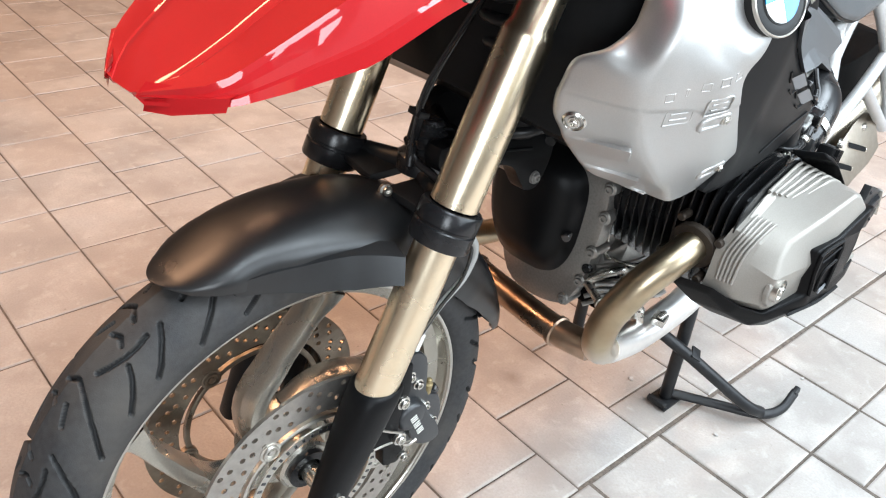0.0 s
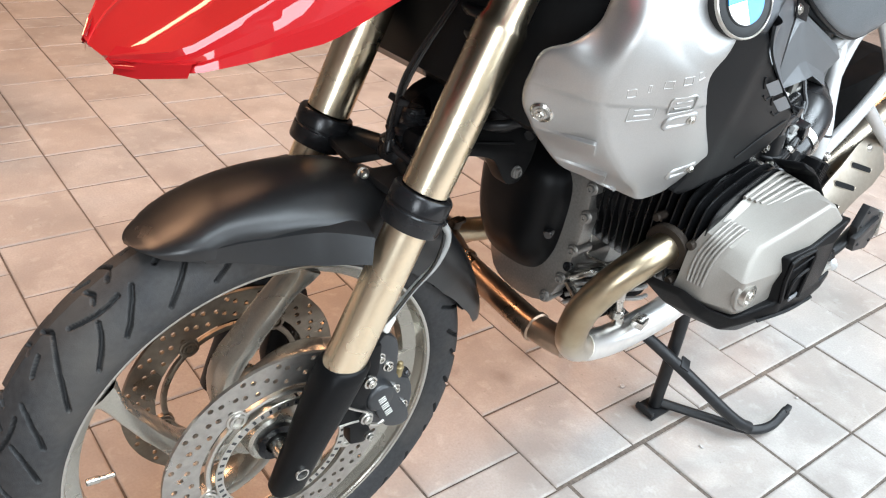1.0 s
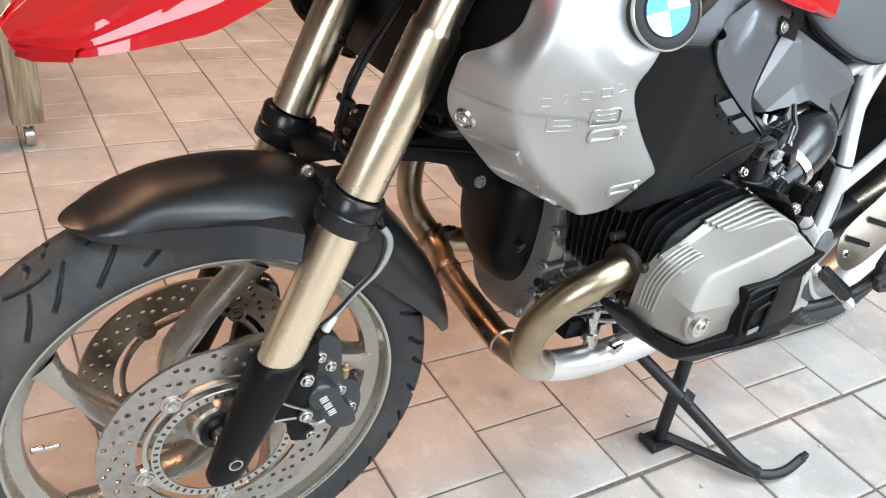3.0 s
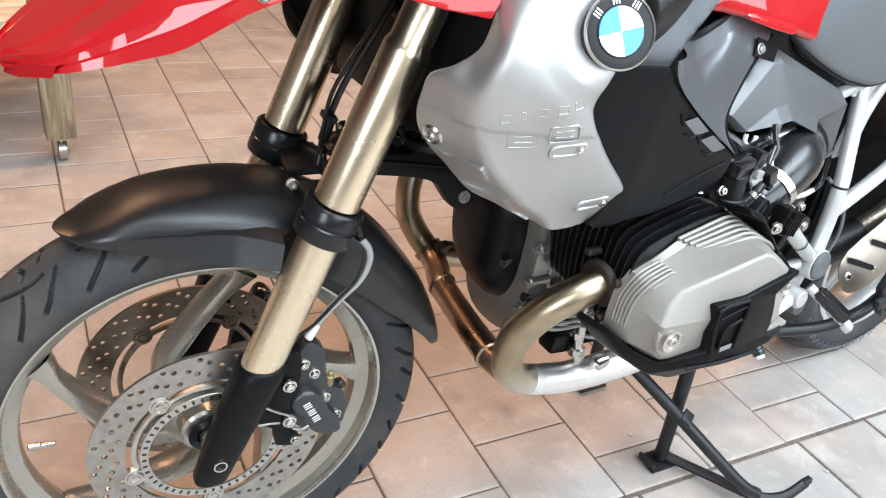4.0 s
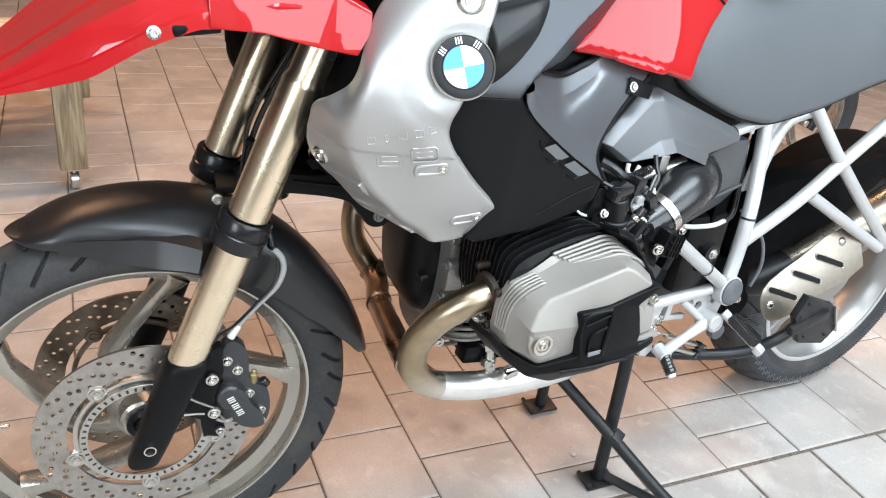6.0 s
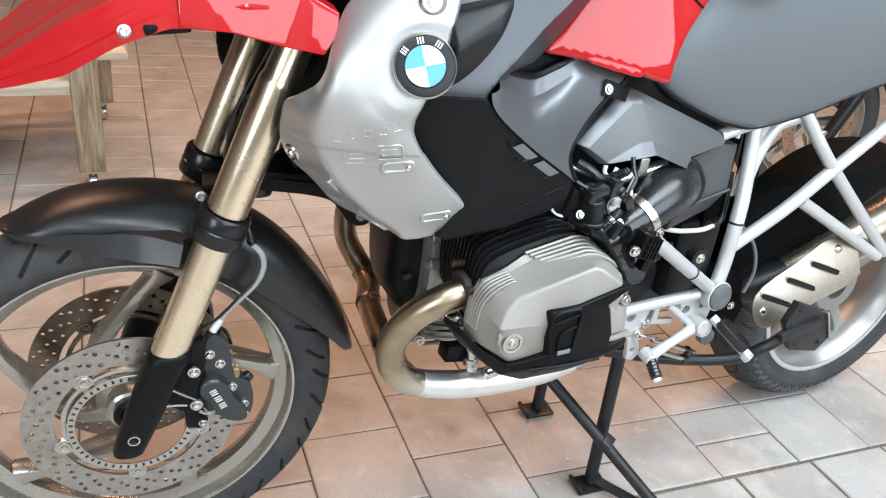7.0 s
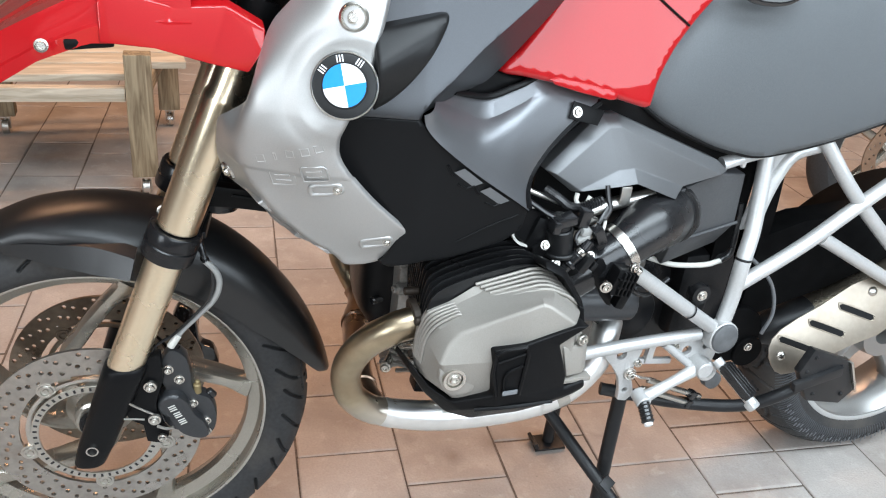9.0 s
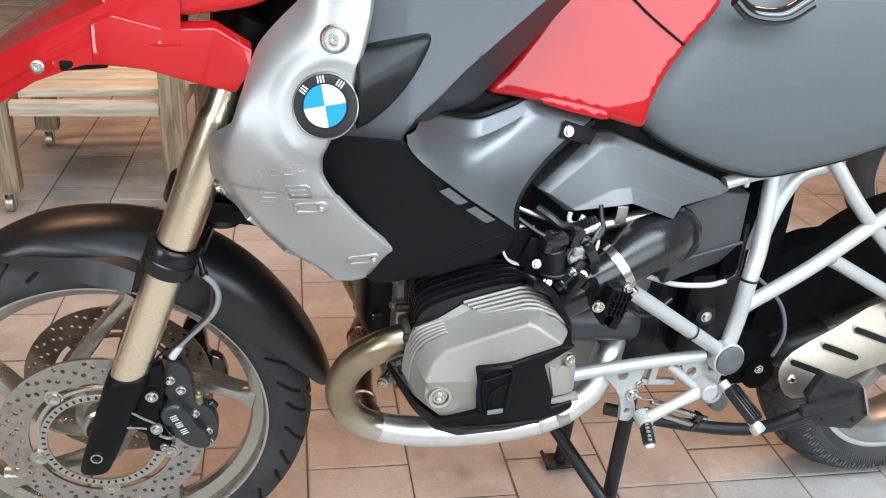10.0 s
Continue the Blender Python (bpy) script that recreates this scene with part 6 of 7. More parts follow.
hd = part("exhaust_header", tube(pipe_points(-1), 0.0205, 10, 28), HEADER, bike, "heat-tinted golden exhaust header pipe", sharp=60)
part("header_flange", merge(rod((0.428, -0.256, 0.588), (0.418, -0.256, 0.586), 0.030), *[rod((0.410, -0.256 + a, 0.586 + b), (0.430, -0.256 + a, 0.586 + b), 0.0055) for a, b in ((-0.032, 0.022), (0.034, -0.02), (-0.02, -0.034), (0.02, 0.034))]), RUSTY, hd, "dark rusty exhaust flange with studs")
col = part("collector_pipe", tube([(0.405, -0.190, 0.394), (0.430, -0.188, 0.384), (0.485, -0.187, 0.371), (0.56, -0.187, 0.366), (0.640, -0.187, 0.370), (0.700, -0.185, 0.388), (0.745, -0.178, 0.425), (0.765, -0.165, 0.465), (0.79, -0.13, 0.49)], [0.0208, 0.0215, 0.0225, 0.0228, 0.0228, 0.0228, 0.0228, 0.0228, 0.0228], 8, 28), CHROME, bike, "bright stainless steel collector pipe", sharp=60)
for at, d in (((0.655, -0.187, 0.373), (0.95, 0, 0.15)),):
    part("pipe_weld", lathe([(0.0226, -0.003), (0.0238, 0), (0.0226, 0.003)], axis_frame(at, d), 28), CHROME, col)
part("pipe_seam", tube([(0.385, -0.186, 0.384), (0.43, -0.183, 0.362), (0.50, -0.182, 0.348), (0.58, -0.182, 0.343)], 0.003, seg=6), SHIELD, col)
part("clamp_strap", merge(lathe([(0.0228, -0.010), (0.0242, -0.008), (0.0242, 0.008), (0.0228, 0.010)], axis_frame((0.690, -0.1865, 0.385), (0.9, 0, 0.4)), 28)), STEEL, col)
far = part("far_header", tube([(0.545, 0.205, 0.592), (0.500, 0.207, 0.586), (0.455, 0.205, 0.560), (0.423, 0.193, 0.512), (0.416, 0.180, 0.459), (0.432, 0.168, 0.418), (0.446, 0.146, 0.394)], 0.0205, 9, 24), HEAT, bike, "golden header pipe of the far cylinder", sharp=60)
part("header_collar", lathe([(0.0205, -0.007), (0.0250, -0.005), (0.0250, 0.005), (0.0205, 0.007)], axis_frame((0.4455, 0.148, 0.3955), (0.35, -0.75, -0.55)), 24), COPPER, far)
part("collar_bolt", merge(block((0.020, 0.014, 0.026), pose(0.452, 0.120, 0.412, 20, 0, 0), 0.003), rod((0.440, 0.118, 0.418), (0.470, 0.118, 0.418), 0.006)), RUSTY, far)
part("far_collector", tube([(0.440, 0.150, 0.396), (0.480, 0.140, 0.384), (0.560, 0.130, 0.372), (0.66, 0.13, 0.370)], 0.0205, 8, 24), HEAT, far, sharp=60)
cross = part("cross_pipe", tube([(0.446, 0.146, 0.394), (0.440, 0.110, 0.386), (0.421, 0.060, 0.385), (0.405, -0.030, 0.385), (0.394, -0.118, 0.385), (0.400, -0.172, 0.386)], 0.0205, 9, 24), COPPER, bike, "heat-browned exhaust cross pipe", sharp=60)
for y, x in ((-0.118, 0.3940), (0.058, 0.4205)):
    part("cross_collar", lathe([(0.0205, -0.005), (0.0232, -0.003), (0.0232, 0.003), (0.0205, 0.005)], axis_frame((x, y, 0.385), (-0.12, -1, 0)), 24), COPPER, cross)

# intake side: throttle body, elbow, sensors and leads
el = part("intake_elbow", tube([(0.604, -0.236, 0.596), (0.652, -0.248, 0.638), (0.703, -0.2465, 0.669), (0.748, -0.230, 0.689), (0.790, -0.203, 0.690), (0.83, -0.165, 0.688)], [0.028, 0.029, 0.031, 0.040, 0.043, 0.041], 8, 28), HOSE, bike, "black rubber intake elbow", sharp=60)
part("hose_clamp", lathe([(0.0315, -0.006), (0.0340, -0.006), (0.0340, 0.006), (0.0315, 0.006)], axis_frame((0.704, -0.2460, 0.669), (0.82, 0.08, 0.52)), 40), BOLT, el, "bright steel hose clamp")
part("clamp_screw", rod((0.715, -0.274, 0.640), (0.720, -0.278, 0.652), 0.005), BOLT, el)
part("elbow_flange", lathe([(0.041, -0.005), (0.047, -0.004), (0.047, 0.004), (0.041, 0.005)], axis_frame((0.806, -0.190, 0.690), (0.78, 0.60, 0.0)), 32), HOSE, el)
sb = part("sensor_box", block((0.028, 0.022, 0.038), pose(0.682, -0.292, 0.646, 0, 14, 0), 0.004), BLACK, bike, "black ribbed sensor on the intake")
for k in range(4):
    part("sensor_rib", block((0.0024, 0.026, 0.032), pose(0.684 + 0.0058 * (k - 1.2), -0.295, 0.646 - 0.0015 * (k - 1.5), 0, 14, 0), 0.0005), BLACK, sb)
for k in range(2):
    part("sensor_rib", block((0.026, 0.024, 0.0022), pose(0.685, -0.295, 0.640 + 0.012 * k, 0, 14, 0), 0.0005), BLACK, sb)
part("sensor_plug", block((0.014, 0.016, 0.024), pose(0.690, -0.290, 0.616, 0, 20, 0), 0.003), BLACK, sb)
part("sensor_bracket", plate([(0.648, 0.664), (0.662, 0.670), (0.672, 0.648), (0.688, 0.604), (0.680, 0.600), (0.656, 0.634)], 0.006, Matrix.Translation((0, -0.272, 0)) @ SIDEWAYS, 0.002, curve=2), BLACK, sb)
part("sensor_screw", hex_bolt((0.657, -0.302, 0.644), (-0.2, -1, 0), 0.0065, 0.005), BOLT, sb)
part("sensor_screw", hex_bolt((0.694, -0.300, 0.668), (0.2, -1, 0), 0.0055, 0.005), BOLT, sb)
sm_ = part("starter_motor", merge(rod((0.615, -0.170, 0.545), (0.792, -0.165, 0.530), 0.031, seg=32)), STARTER, bike, "black starter motor housing")
part("motor_cap", rod((0.640, -0.171, 0.548), (0.652, -0.171, 0.547), 0.0335, seg=32), BLACK, sm_)
th = part("throttle_body", merge(rod((0.566, -0.20, 0.706), (0.566, -0.246, 0.708), 0.0225, seg=36), block((0.06, 0.05, 0.05), pose(0.594, -0.228, 0.690, 0, 20, 0), 0.008), rod((0.60, -0.225, 0.68), (0.64, -0.245, 0.64), 0.026),
                                plate([(0.568, 0.682), (0.588, 0.690), (0.616, 0.676), (0.622, 0.664), (0.600, 0.660), (0.574, 0.668)], 0.010, Matrix.Translation((0, -0.248, 0)) @ SIDEWAYS, 0.002, curve=2)), BLACK, bike, "black throttle body with plugs and an injector")
part("throttle_ring", lathe([(0.0245, -0.004), (0.0275, -0.004), (0.0275, 0.003), (0.0245, 0.003)], axis_frame((0.566, -0.246, 0.708), (0, -1, 0.1)), 40, closed=True), SEALANT, th, "pale sealing ring")
act = part("actuator", merge(rod((0.607, -0.256, 0.674), (0.602, -0.256, 0.708), 0.0175, seg=32), rod((0.608, -0.256, 0.671), (0.6075, -0.256, 0.677), 0.021, seg=32), rod((0.602, -0.256, 0.708), (0.600, -0.256, 0.716), 0.0150, seg=32), rod((0.600, -0.256, 0.716), (0.5985, -0.256, 0.727), 0.0105, seg=24)), SCOOP, th, "dark round actuator")
part("actuator_plug", merge(block((0.026, 0.020, 0.012), pose(0.604, -0.262, 0.722, 0, -12, 0), 0.002), block((0.010, 0.022, 0.016), pose(0.590, -0.264, 0.716, 0, 10, 0), 0.002), rod((0.615, -0.258, 0.720), (0.628, -0.256, 0.718), 0.005)), HOSE, act)
inj = part("injector", merge(rod((0.612, -0.266, 0.655), (0.628, -0.272, 0.678), 0.0085, seg=20), rod((0.616, -0.268, 0.661), (0.620, -0.269, 0.666), 0.0105, seg=20), rod((0.632, -0.273, 0.684), (0.640, -0.272, 0.696), 0.0070, seg=20)), HOSE, th, "black injector")
part("injector_clip", rod((0.6275, -0.272, 0.678), (0.632, -0.273, 0.684), 0.0085, seg=20), BOLT, inj)
part("injector_plug", merge(block((0.010, 0.014, 0.026), pose(0.634, -0.279, 0.668, 0, 32, 0), 0.002), block((0.007, 0.014, 0.012), pose(0.645, -0.279, 0.664, 0, 32, 0), 0.002)), SCOOP, inj)
for at, size, turn, mat in (((0.6305, -0.262, 0.724), (0.014, 0.014, 0.025), 8, HOSE), ((0.634, -0.266, 0.7065), (0.013, 0.012, 0.010), 8, SLEEVE), ((0.631, -0.268, 0.698), (0.018, 0.010, 0.006), -20, SLEEVE), ((0.650, -0.272, 0.704), (0.013, 0.016, 0.024), -28, HOSE), ((0.6535, -0.272, 0.690), (0.010, 0.012, 0.009), -40, SCOOP), ((0.646, -0.258, 0.717), (0.012, 0.008, 0.010), 15, BOLT)):
    part("connector", block(size, pose(*at, 6, turn, 0), 0.002), mat, th)
for at in ((0.582, -0.262, 0.688), (0.598, -0.268, 0.664), (0.641, -0.276, 0.676)):
    part("small_bolt", hex_bolt(at, (0, -1, 0.4), 0.0050, 0.005), BOLT, th)
lead = part("fuel_rail", tube([(0.540, -0.225, 0.759), (0.567, -0.230, 0.749), (0.600, -0.232, 0.736), (0.629, -0.230, 0.724)], 0.0036, seg=10), BOLT, bike, "thin bright fuel pipe")
part("rail_tube", merge(tube([(0.655, -0.216, 0.709), (0.700, -0.210, 0.716), (0.762, -0.208, 0.727)], 0.0095, seg=16), block((0.016, 0.006, 0.026), pose(0.712, -0.218, 0.732, 0, 0, 0), 0.002)), BOLT, lead, "silver tube over the intake")
part("hose_loop", tube([(0.630, -0.236, 0.746), (0.6285, -0.238, 0.737), (0.634, -0.240, 0.7315), (0.642, -0.240, 0.7325), (0.648, -0.238, 0.742)], 0.0030, seg=8), SEALANT, lead)
for pts, r in (([(0.665, -0.246, 0.760), (0.666, -0.252, 0.745), (0.668, -0.258, 0.732), (0.660, -0.262, 0.720)], 0.0034), ([(0.585, -0.232, 0.752), (0.600, -0.244, 0.744), (0.615, -0.248, 0.734), (0.640, -0.246, 0.731), (0.662, -0.246, 0.740)], 0.0058), ([(0.550, -0.236, 0.748), (0.566, -0.246, 0.738), (0.582, -0.252, 0.728), (0.596, -0.258, 0.722)], 0.0034),
               ([(0.632, -0.262, 0.712), (0.622, -0.266, 0.700), (0.624, -0.270, 0.690)], 0.0028), ([(0.650, -0.266, 0.716), (0.656, -0.262, 0.722), (0.666, -0.256, 0.734)], 0.0030), ([(0.745, -0.19, 0.60), (0.765, -0.21, 0.575), (0.800, -0.20, 0.560), (0.84, -0.185, 0.575)], 0.004)):
    part("lead", tube(pts, r, seg=8), HOSE, lead)
part("white_lead", tube([(0.664, -0.254, 0.726), (0.662, -0.262, 0.715), (0.657, -0.268, 0.704)], 0.0022, seg=8), SEALANT, lead)
for k in range(8):
    part("ribbed_sleeve", lathe([(0.0050, -0.0013), (0.0066, 0.0), (0.0050, 0.0013)], axis_frame(Vector((0.632, -0.2475, 0.7315)).lerp(Vector((0.658, -0.2465, 0.7385)), k / 7), (0.9, 0.02, 0.25)), 16), HOSE, lead)

# small fittings seen through the bend of the header
part("oil_plug_block", block((0.060, 0.030, 0.030), pose(0.492, -0.152, 0.412, 0, 8, 0), 0.004), BLACK, ec)
part("sump_corner", block((0.150, 0.130, 0.060), pose(0.560, -0.080, 0.405, 0, 4, 0), 0.012), DULLBLACK, ec)
# the flange is not pierced; a black rod end paints the hole's dark
part("flange_slot", rod((0.4335, -0.1175, 0.4725), (0.4420, -0.1165, 0.4715), 0.0072, seg=20), GLOSSBLACK, ec, "black plug in place of a dark hole in the flange")
web = part("casting_bracket", facets({"a": (0.470, -0.120, 0.484), "b": (0.508, -0.135, 0.500), "c": (0.500, -0.135, 0.470), "d": (0.472, -0.122, 0.474)}, ["abcd"], (0.010, 0.012, 0.002), 0.0015), ENGINE, ec)
part("bracket_wire", tube([(0.462, -0.122, 0.540), (0.470, -0.120, 0.510), (0.471, -0.122, 0.486), (0.480, -0.136, 0.478), (0.500, -0.160, 0.474)], 0.0026, seg=8), STEEL, web)
for k, (y, z) in enumerate(((-0.152, 0.462), (-0.160, 0.448), (-0.166, 0.434), (-0.170, 0.420))):
    part("casting_rib", tube([(0.446, -0.118, z - 0.012), (0.470, -0.140, z), (0.520, y - 0.014, z + 0.008), (0.548, y - 0.018, z + 0.006)], 0.0034, seg=8), ENGINE, ec)
part("lambda_sensor", merge(rod((0.5015, -0.183, 0.385), (0.5005, -0.180, 0.402), 0.0090, seg=6), rod((0.5005, -0.180, 0.400), (0.4990, -0.175, 0.426), 0.0068), rod((0.4990, -0.175, 0.424), (0.4980, -0.172, 0.436), 0.0086, seg=6), tube([(0.498, -0.172, 0.434), (0.500, -0.166, 0.452), (0.515, -0.160, 0.462)], 0.0040, seg=8)), STEEL, ec, "bright sensor screwed into the pipe")
part("pipe_clamp", merge(block((0.024, 0.020, 0.012), pose(0.520, -0.205, 0.3995, 0, -4, 10), 0.003), rod((0.512, -0.206, 0.404), (0.532, -0.206, 0.404), 0.0055)), BOLT, col)
for k in range(3):
    part("casting_rib", tube([(0.428, -0.140, 0.462 - 0.010 * k), (0.455, -0.168, 0.468 - 0.010 * k), (0.490, -0.180, 0.474 - 0.010 * k)], 0.0030, seg=8), ENGINE, ec)
part("guard_stud", merge(hex_bolt((0.416, -0.160, 0.448), (-0.4, -1, 0.1), 0.0065, 0.006), rod((0.416, -0.160, 0.448), (0.440, -0.120, 0.450), 0.006)), STEEL, ec)


# ---- frame and rear ----
fr = part("rear_frame", merge(
    tube([(0.938, -0.212, 0.488), (0.950, -0.205, 0.545), (0.956, -0.199, 0.610), (0.972, -0.182, 0.652), (0.980, -0.160, 0.744), (0.984, -0.152, 0.775)], 0.0122, seg=18),
    tube([(0.955, -0.200, 0.560), (1.050, -0.206, 0.626), (1.140, -0.206, 0.695), (1.320, -0.190, 0.806)], 0.0112, seg=18),
    tube([(1.052, -0.182, 0.792), (1.140, -0.204, 0.694), (1.380, -0.200, 0.502)], 0.0108, seg=18),
    tube([(1.084, -0.206, 0.640), (1.360, -0.200, 0.497)], 0.0108, seg=18),
    tube([(0.975, -0.176, 0.645), (0.986, -0.170, 0.690), (0.999, -0.168, 0.730), (1.019, -0.168, 0.763), (1.060, -0.172, 0.778)], 0.0105, seg=14),
    tube([(0.984, -0.156, 0.770), (1.010, -0.162, 0.785), (1.055, -0.176, 0.792)], 0.012, seg=14),
    tube([(0.730, -0.245, 0.632), (0.932, -0.212, 0.490)], 0.0112, seg=18),
    tube([(0.640, -0.215, 0.468), (0.760, -0.212, 0.478), (0.905, -0.208, 0.484)], 0.0098, seg=18)), PIPE_PAINT, bike, "silver painted tubular steel rear frame", sharp=50)
part("gusset", plate([(0.962, 0.640), (0.985, 0.645), (0.998, 0.715), (1.016, 0.760), (1.040, 0.782), (0.980, 0.778), (0.972, 0.720)], 0.008, Matrix.Translation((0, -0.160, 0)) @ SIDEWAYS, 0.003), PIPE_PAINT, fr)
for at, d in (((0.861, -0.2236, 0.540), (0.202, 0.033, -0.142)), ((0.9555, -0.1995, 0.608), (0.010, 0.010, 0.09))):
    part("frame_bolt_ring", lathe([(0.0125, -0.002), (0.0134, 0), (0.0125, 0.002)], axis_frame(at, d), 18), DARKMETAL, fr)
m = axis_frame((0.938, -0.224, 0.484), (0.05, -1, 0.10))
cap = part("pivot_cap", lathe([(0, 0.009), (0.020, 0.009), (0.0235, 0.007), (0.0245, 0.003), (0.0245, -0.02), (0, -0.02)], m, 40), CAPGREY, fr, "round grey plastic pivot cap")
part("cap_rim", lathe([(0.0240, 0.004), (0.0265, 0.003), (0.0265, -0.016), (0.0240, -0.016)], m, 40), PIPE_PAINT, fr)
nut = part("frame_nut", merge(lathe([(0.008, 0.004), (0.016, 0.003), (0.016, -0.01), (0.008, -0.01)], axis_frame((0.898, -0.196, 0.548), (0, -1, 0)), 24, closed=True), block((0.036, 0.012, 0.05), pose(0.905, -0.180, 0.530), 0.006)), DARKMETAL, fr)
part("nut_bolt", hex_bolt((0.898, -0.199, 0.548), (0, -1, 0), 0.0070, 0.005), BOLT, nut)

# footrest hanger, gear lever and pegs
hp = part("footrest_hanger", merge(
    plate([(0.738, 0.472), (0.800, 0.476), (0.812, 0.462), (0.806, 0.440), (0.799, 0.420), (0.808, 0.398), (0.814, 0.378), (0.802, 0.366), (0.787, 0.370), (0.785, 0.392), (0.779, 0.414), (0.766, 0.434), (0.750, 0.452)], 0.010, Matrix.Translation((0, -0.196, 0)) @ SIDEWAYS, 0.002, holes=((0.776, 0.457, 0.0085), (0.796, 0.388, 0.005))),
    plate([(0.850, 0.478), (0.905, 0.482), (0.945, 0.474), (0.952, 0.448), (0.944, 0.412), (0.930, 0.396), (0.912, 0.402), (0.904, 0.426), (0.888, 0.434), (0.868, 0.448)], 0.010, Matrix.Translation((0, -0.196, 0)) @ SIDEWAYS, 0.002, holes=((0.8937, 0.452, 0.0085), (0.927, 0.456, 0.0050))),
    block((0.012, 0.010, 0.046), pose(0.830, -0.199, 0.456, 0, 4, 0), 0.002), block((0.070, 0.008, 0.010), pose(0.838, -0.197, 0.434, 0, 6, 0), 0.002),
    tube([(0.846, -0.208, 0.472), (0.876, -0.212, 0.448), (0.906, -0.213, 0.424)], 0.0068, seg=14)), PIPE_PAINT, bike, "silver cast footrest hanger", sharp=40)
for x, z, r in ((0.797, 0.421, 0.0085), (0.806, 0.440, 0.0050), (0.868, 0.466, 0.0040), (0.946, 0.458, 0.0045)):
    part("hanger_bolt", hex_bolt((x, -0.208, z), (0.1, -1, 0.1), r, 0.006), BOLT, hp)
part("hanger_spring", tube([(0.797, -0.212, 0.424), (0.812, -0.216, 0.418), (0.830, -0.214, 0.412), (0.846, -0.208, 0.404)], 0.0020, seg=8), BOLT, hp)
part("pivot_collar", lathe([(0, 0.004), (0.008, 0.004), (0.009, 0.008), (0.014, 0.008), (0.017, 0.005), (0.0175, -0.012), (0, -0.012)], axis_frame((0.9256, -0.222, 0.4215), (0, -1, 0.1)), 30), PIPE_PAINT, hp)
part("pivot_disc", lathe([(0, 0.006), (0.011, 0.006), (0.015, 0.004), (0.016, -0.008), (0, -0.008)], axis_frame((0.9530, -0.212, 0.3920), (0, -1, 0.1)), 30), CAPGREY, hp, "dull grey round stop")
lv = part("gear_lever", merge(tube([(0.914, -0.222, 0.430), (0.862, -0.226, 0.408), (0.814, -0.230, 0.388)], [0.011, 0.008, 0.010], seg=14, flat=0.8), rod((0.914, -0.205, 0.430), (0.914, -0.236, 0.430), 0.014), rod((0.813, -0.215, 0.389), (0.813, -0.240, 0.384), 0.012)), PIPE_PAINT, bike, "silver gear lever")
part("lever_rubber", merge(rod((0.8125, -0.236, 0.385), (0.811, -0.262, 0.366), 0.0095), *[lathe([(0.0095, -0.001), (0.0108, 0), (0.0095, 0.001)], axis_frame(Vector((0.8125, -0.238, 0.3835)).lerp(Vector((0.811, -0.262, 0.366)), f), (0, -0.8, -0.6)), 16) for f in (0.1, 0.3, 0.5, 0.7, 0.9)]), HOSE, lv, "ribbed black rubber toe piece")
part("lever_tip", rod((0.811, -0.261, 0.3665), (0.8107, -0.266, 0.3630), 0.0070), WHITE, lv, "worn bright peg end")
part("shift_rod", merge(rod((0.835, -0.205, 0.402), (0.945, -0.206, 0.354), 0.0050), rod((0.826, -0.207, 0.388), (0.940, -0.208, 0.339), 0.0050)), STEEL, lv)
part("shift_boot", merge(block((0.012, 0.014, 0.014), pose(0.925, -0.208, 0.363, 0, 22, 0), 0.002), block((0.012, 0.014, 0.014), pose(0.922, -0.208, 0.346, 0, 22, 0), 0.002)), HOSE, lv)
PEG = axis_frame((0.942, -0.238, 0.4365), Vector((0.9706, -0.2987, 0.4004)) - Vector((0.942, -0.238, 0.4365)))
pg = part("footpeg", merge(tube([PEG @ Vector((0, 0, -0.014)), PEG @ Vector((0, 0, 0.070))], 0.0085, seg=14, curve=False), block((0.022, 0.014, 0.016), PEG @ pose(0, -0.002, 0.070), 0.005)), PIPE_PAINT, bike, "footpeg with a black ribbed rubber pad")
peg_top = Matrix.Translation((0, 0, 0.007)) @ PEG
part("peg_rubber", merge(block((0.023, 0.015, 0.064), peg_top @ pose(0, 0, 0.033), 0.005), *[block((0.0035, 0.020, 0.054), peg_top @ pose(0.0065 * (k - 1), 0, 0.033), 0.001) for k in range(3)]), HOSE, pg)
part("gearbox", merge(block((0.22, 0.20, 0.18), pose(0.87, 0.0, 0.47), 0.03), block((0.10, 0.14, 0.16), pose(0.96, -0.06, 0.50), 0.02), rod((0.80, -0.10, 0.50), (0.80, -0.16, 0.50), 0.05)), DARKMETAL, bike, "dark gearbox housing")
part("swingarm", merge(tube([(0.95, 0.10, 0.44), (1.20, 0.12, 0.38), (1.52, 0.13, 0.31)], 0.045, flat=0.8), rod((1.04, -0.14, 0.420), (1.04, -0.09, 0.420), 0.055, seg=30), rod((1.075, -0.145, 0.385), (1.075, -0.10, 0.385), 0.030)), DULLBLACK, bike, "black swing arm and shaft housing")
part("arm_bolt", merge(hex_bolt((1.070, -0.146, 0.398), (0, -1, 0), 0.0065, 0.005)), BOLT, bike)
part("shock_absorber", merge(rod((1.000, -0.045, 0.42), (0.985, -0.045, 0.76), 0.030), *[lathe([(0.030, -0.006), (0.040, 0.0), (0.030, 0.006)], axis_frame((0.998 - 0.0016 * k, -0.045, 0.45 + 0.028 * k), (-0.05, 0, 1)), 20) for k in range(10)]), BLACK, bike, "black shock absorber with its spring")
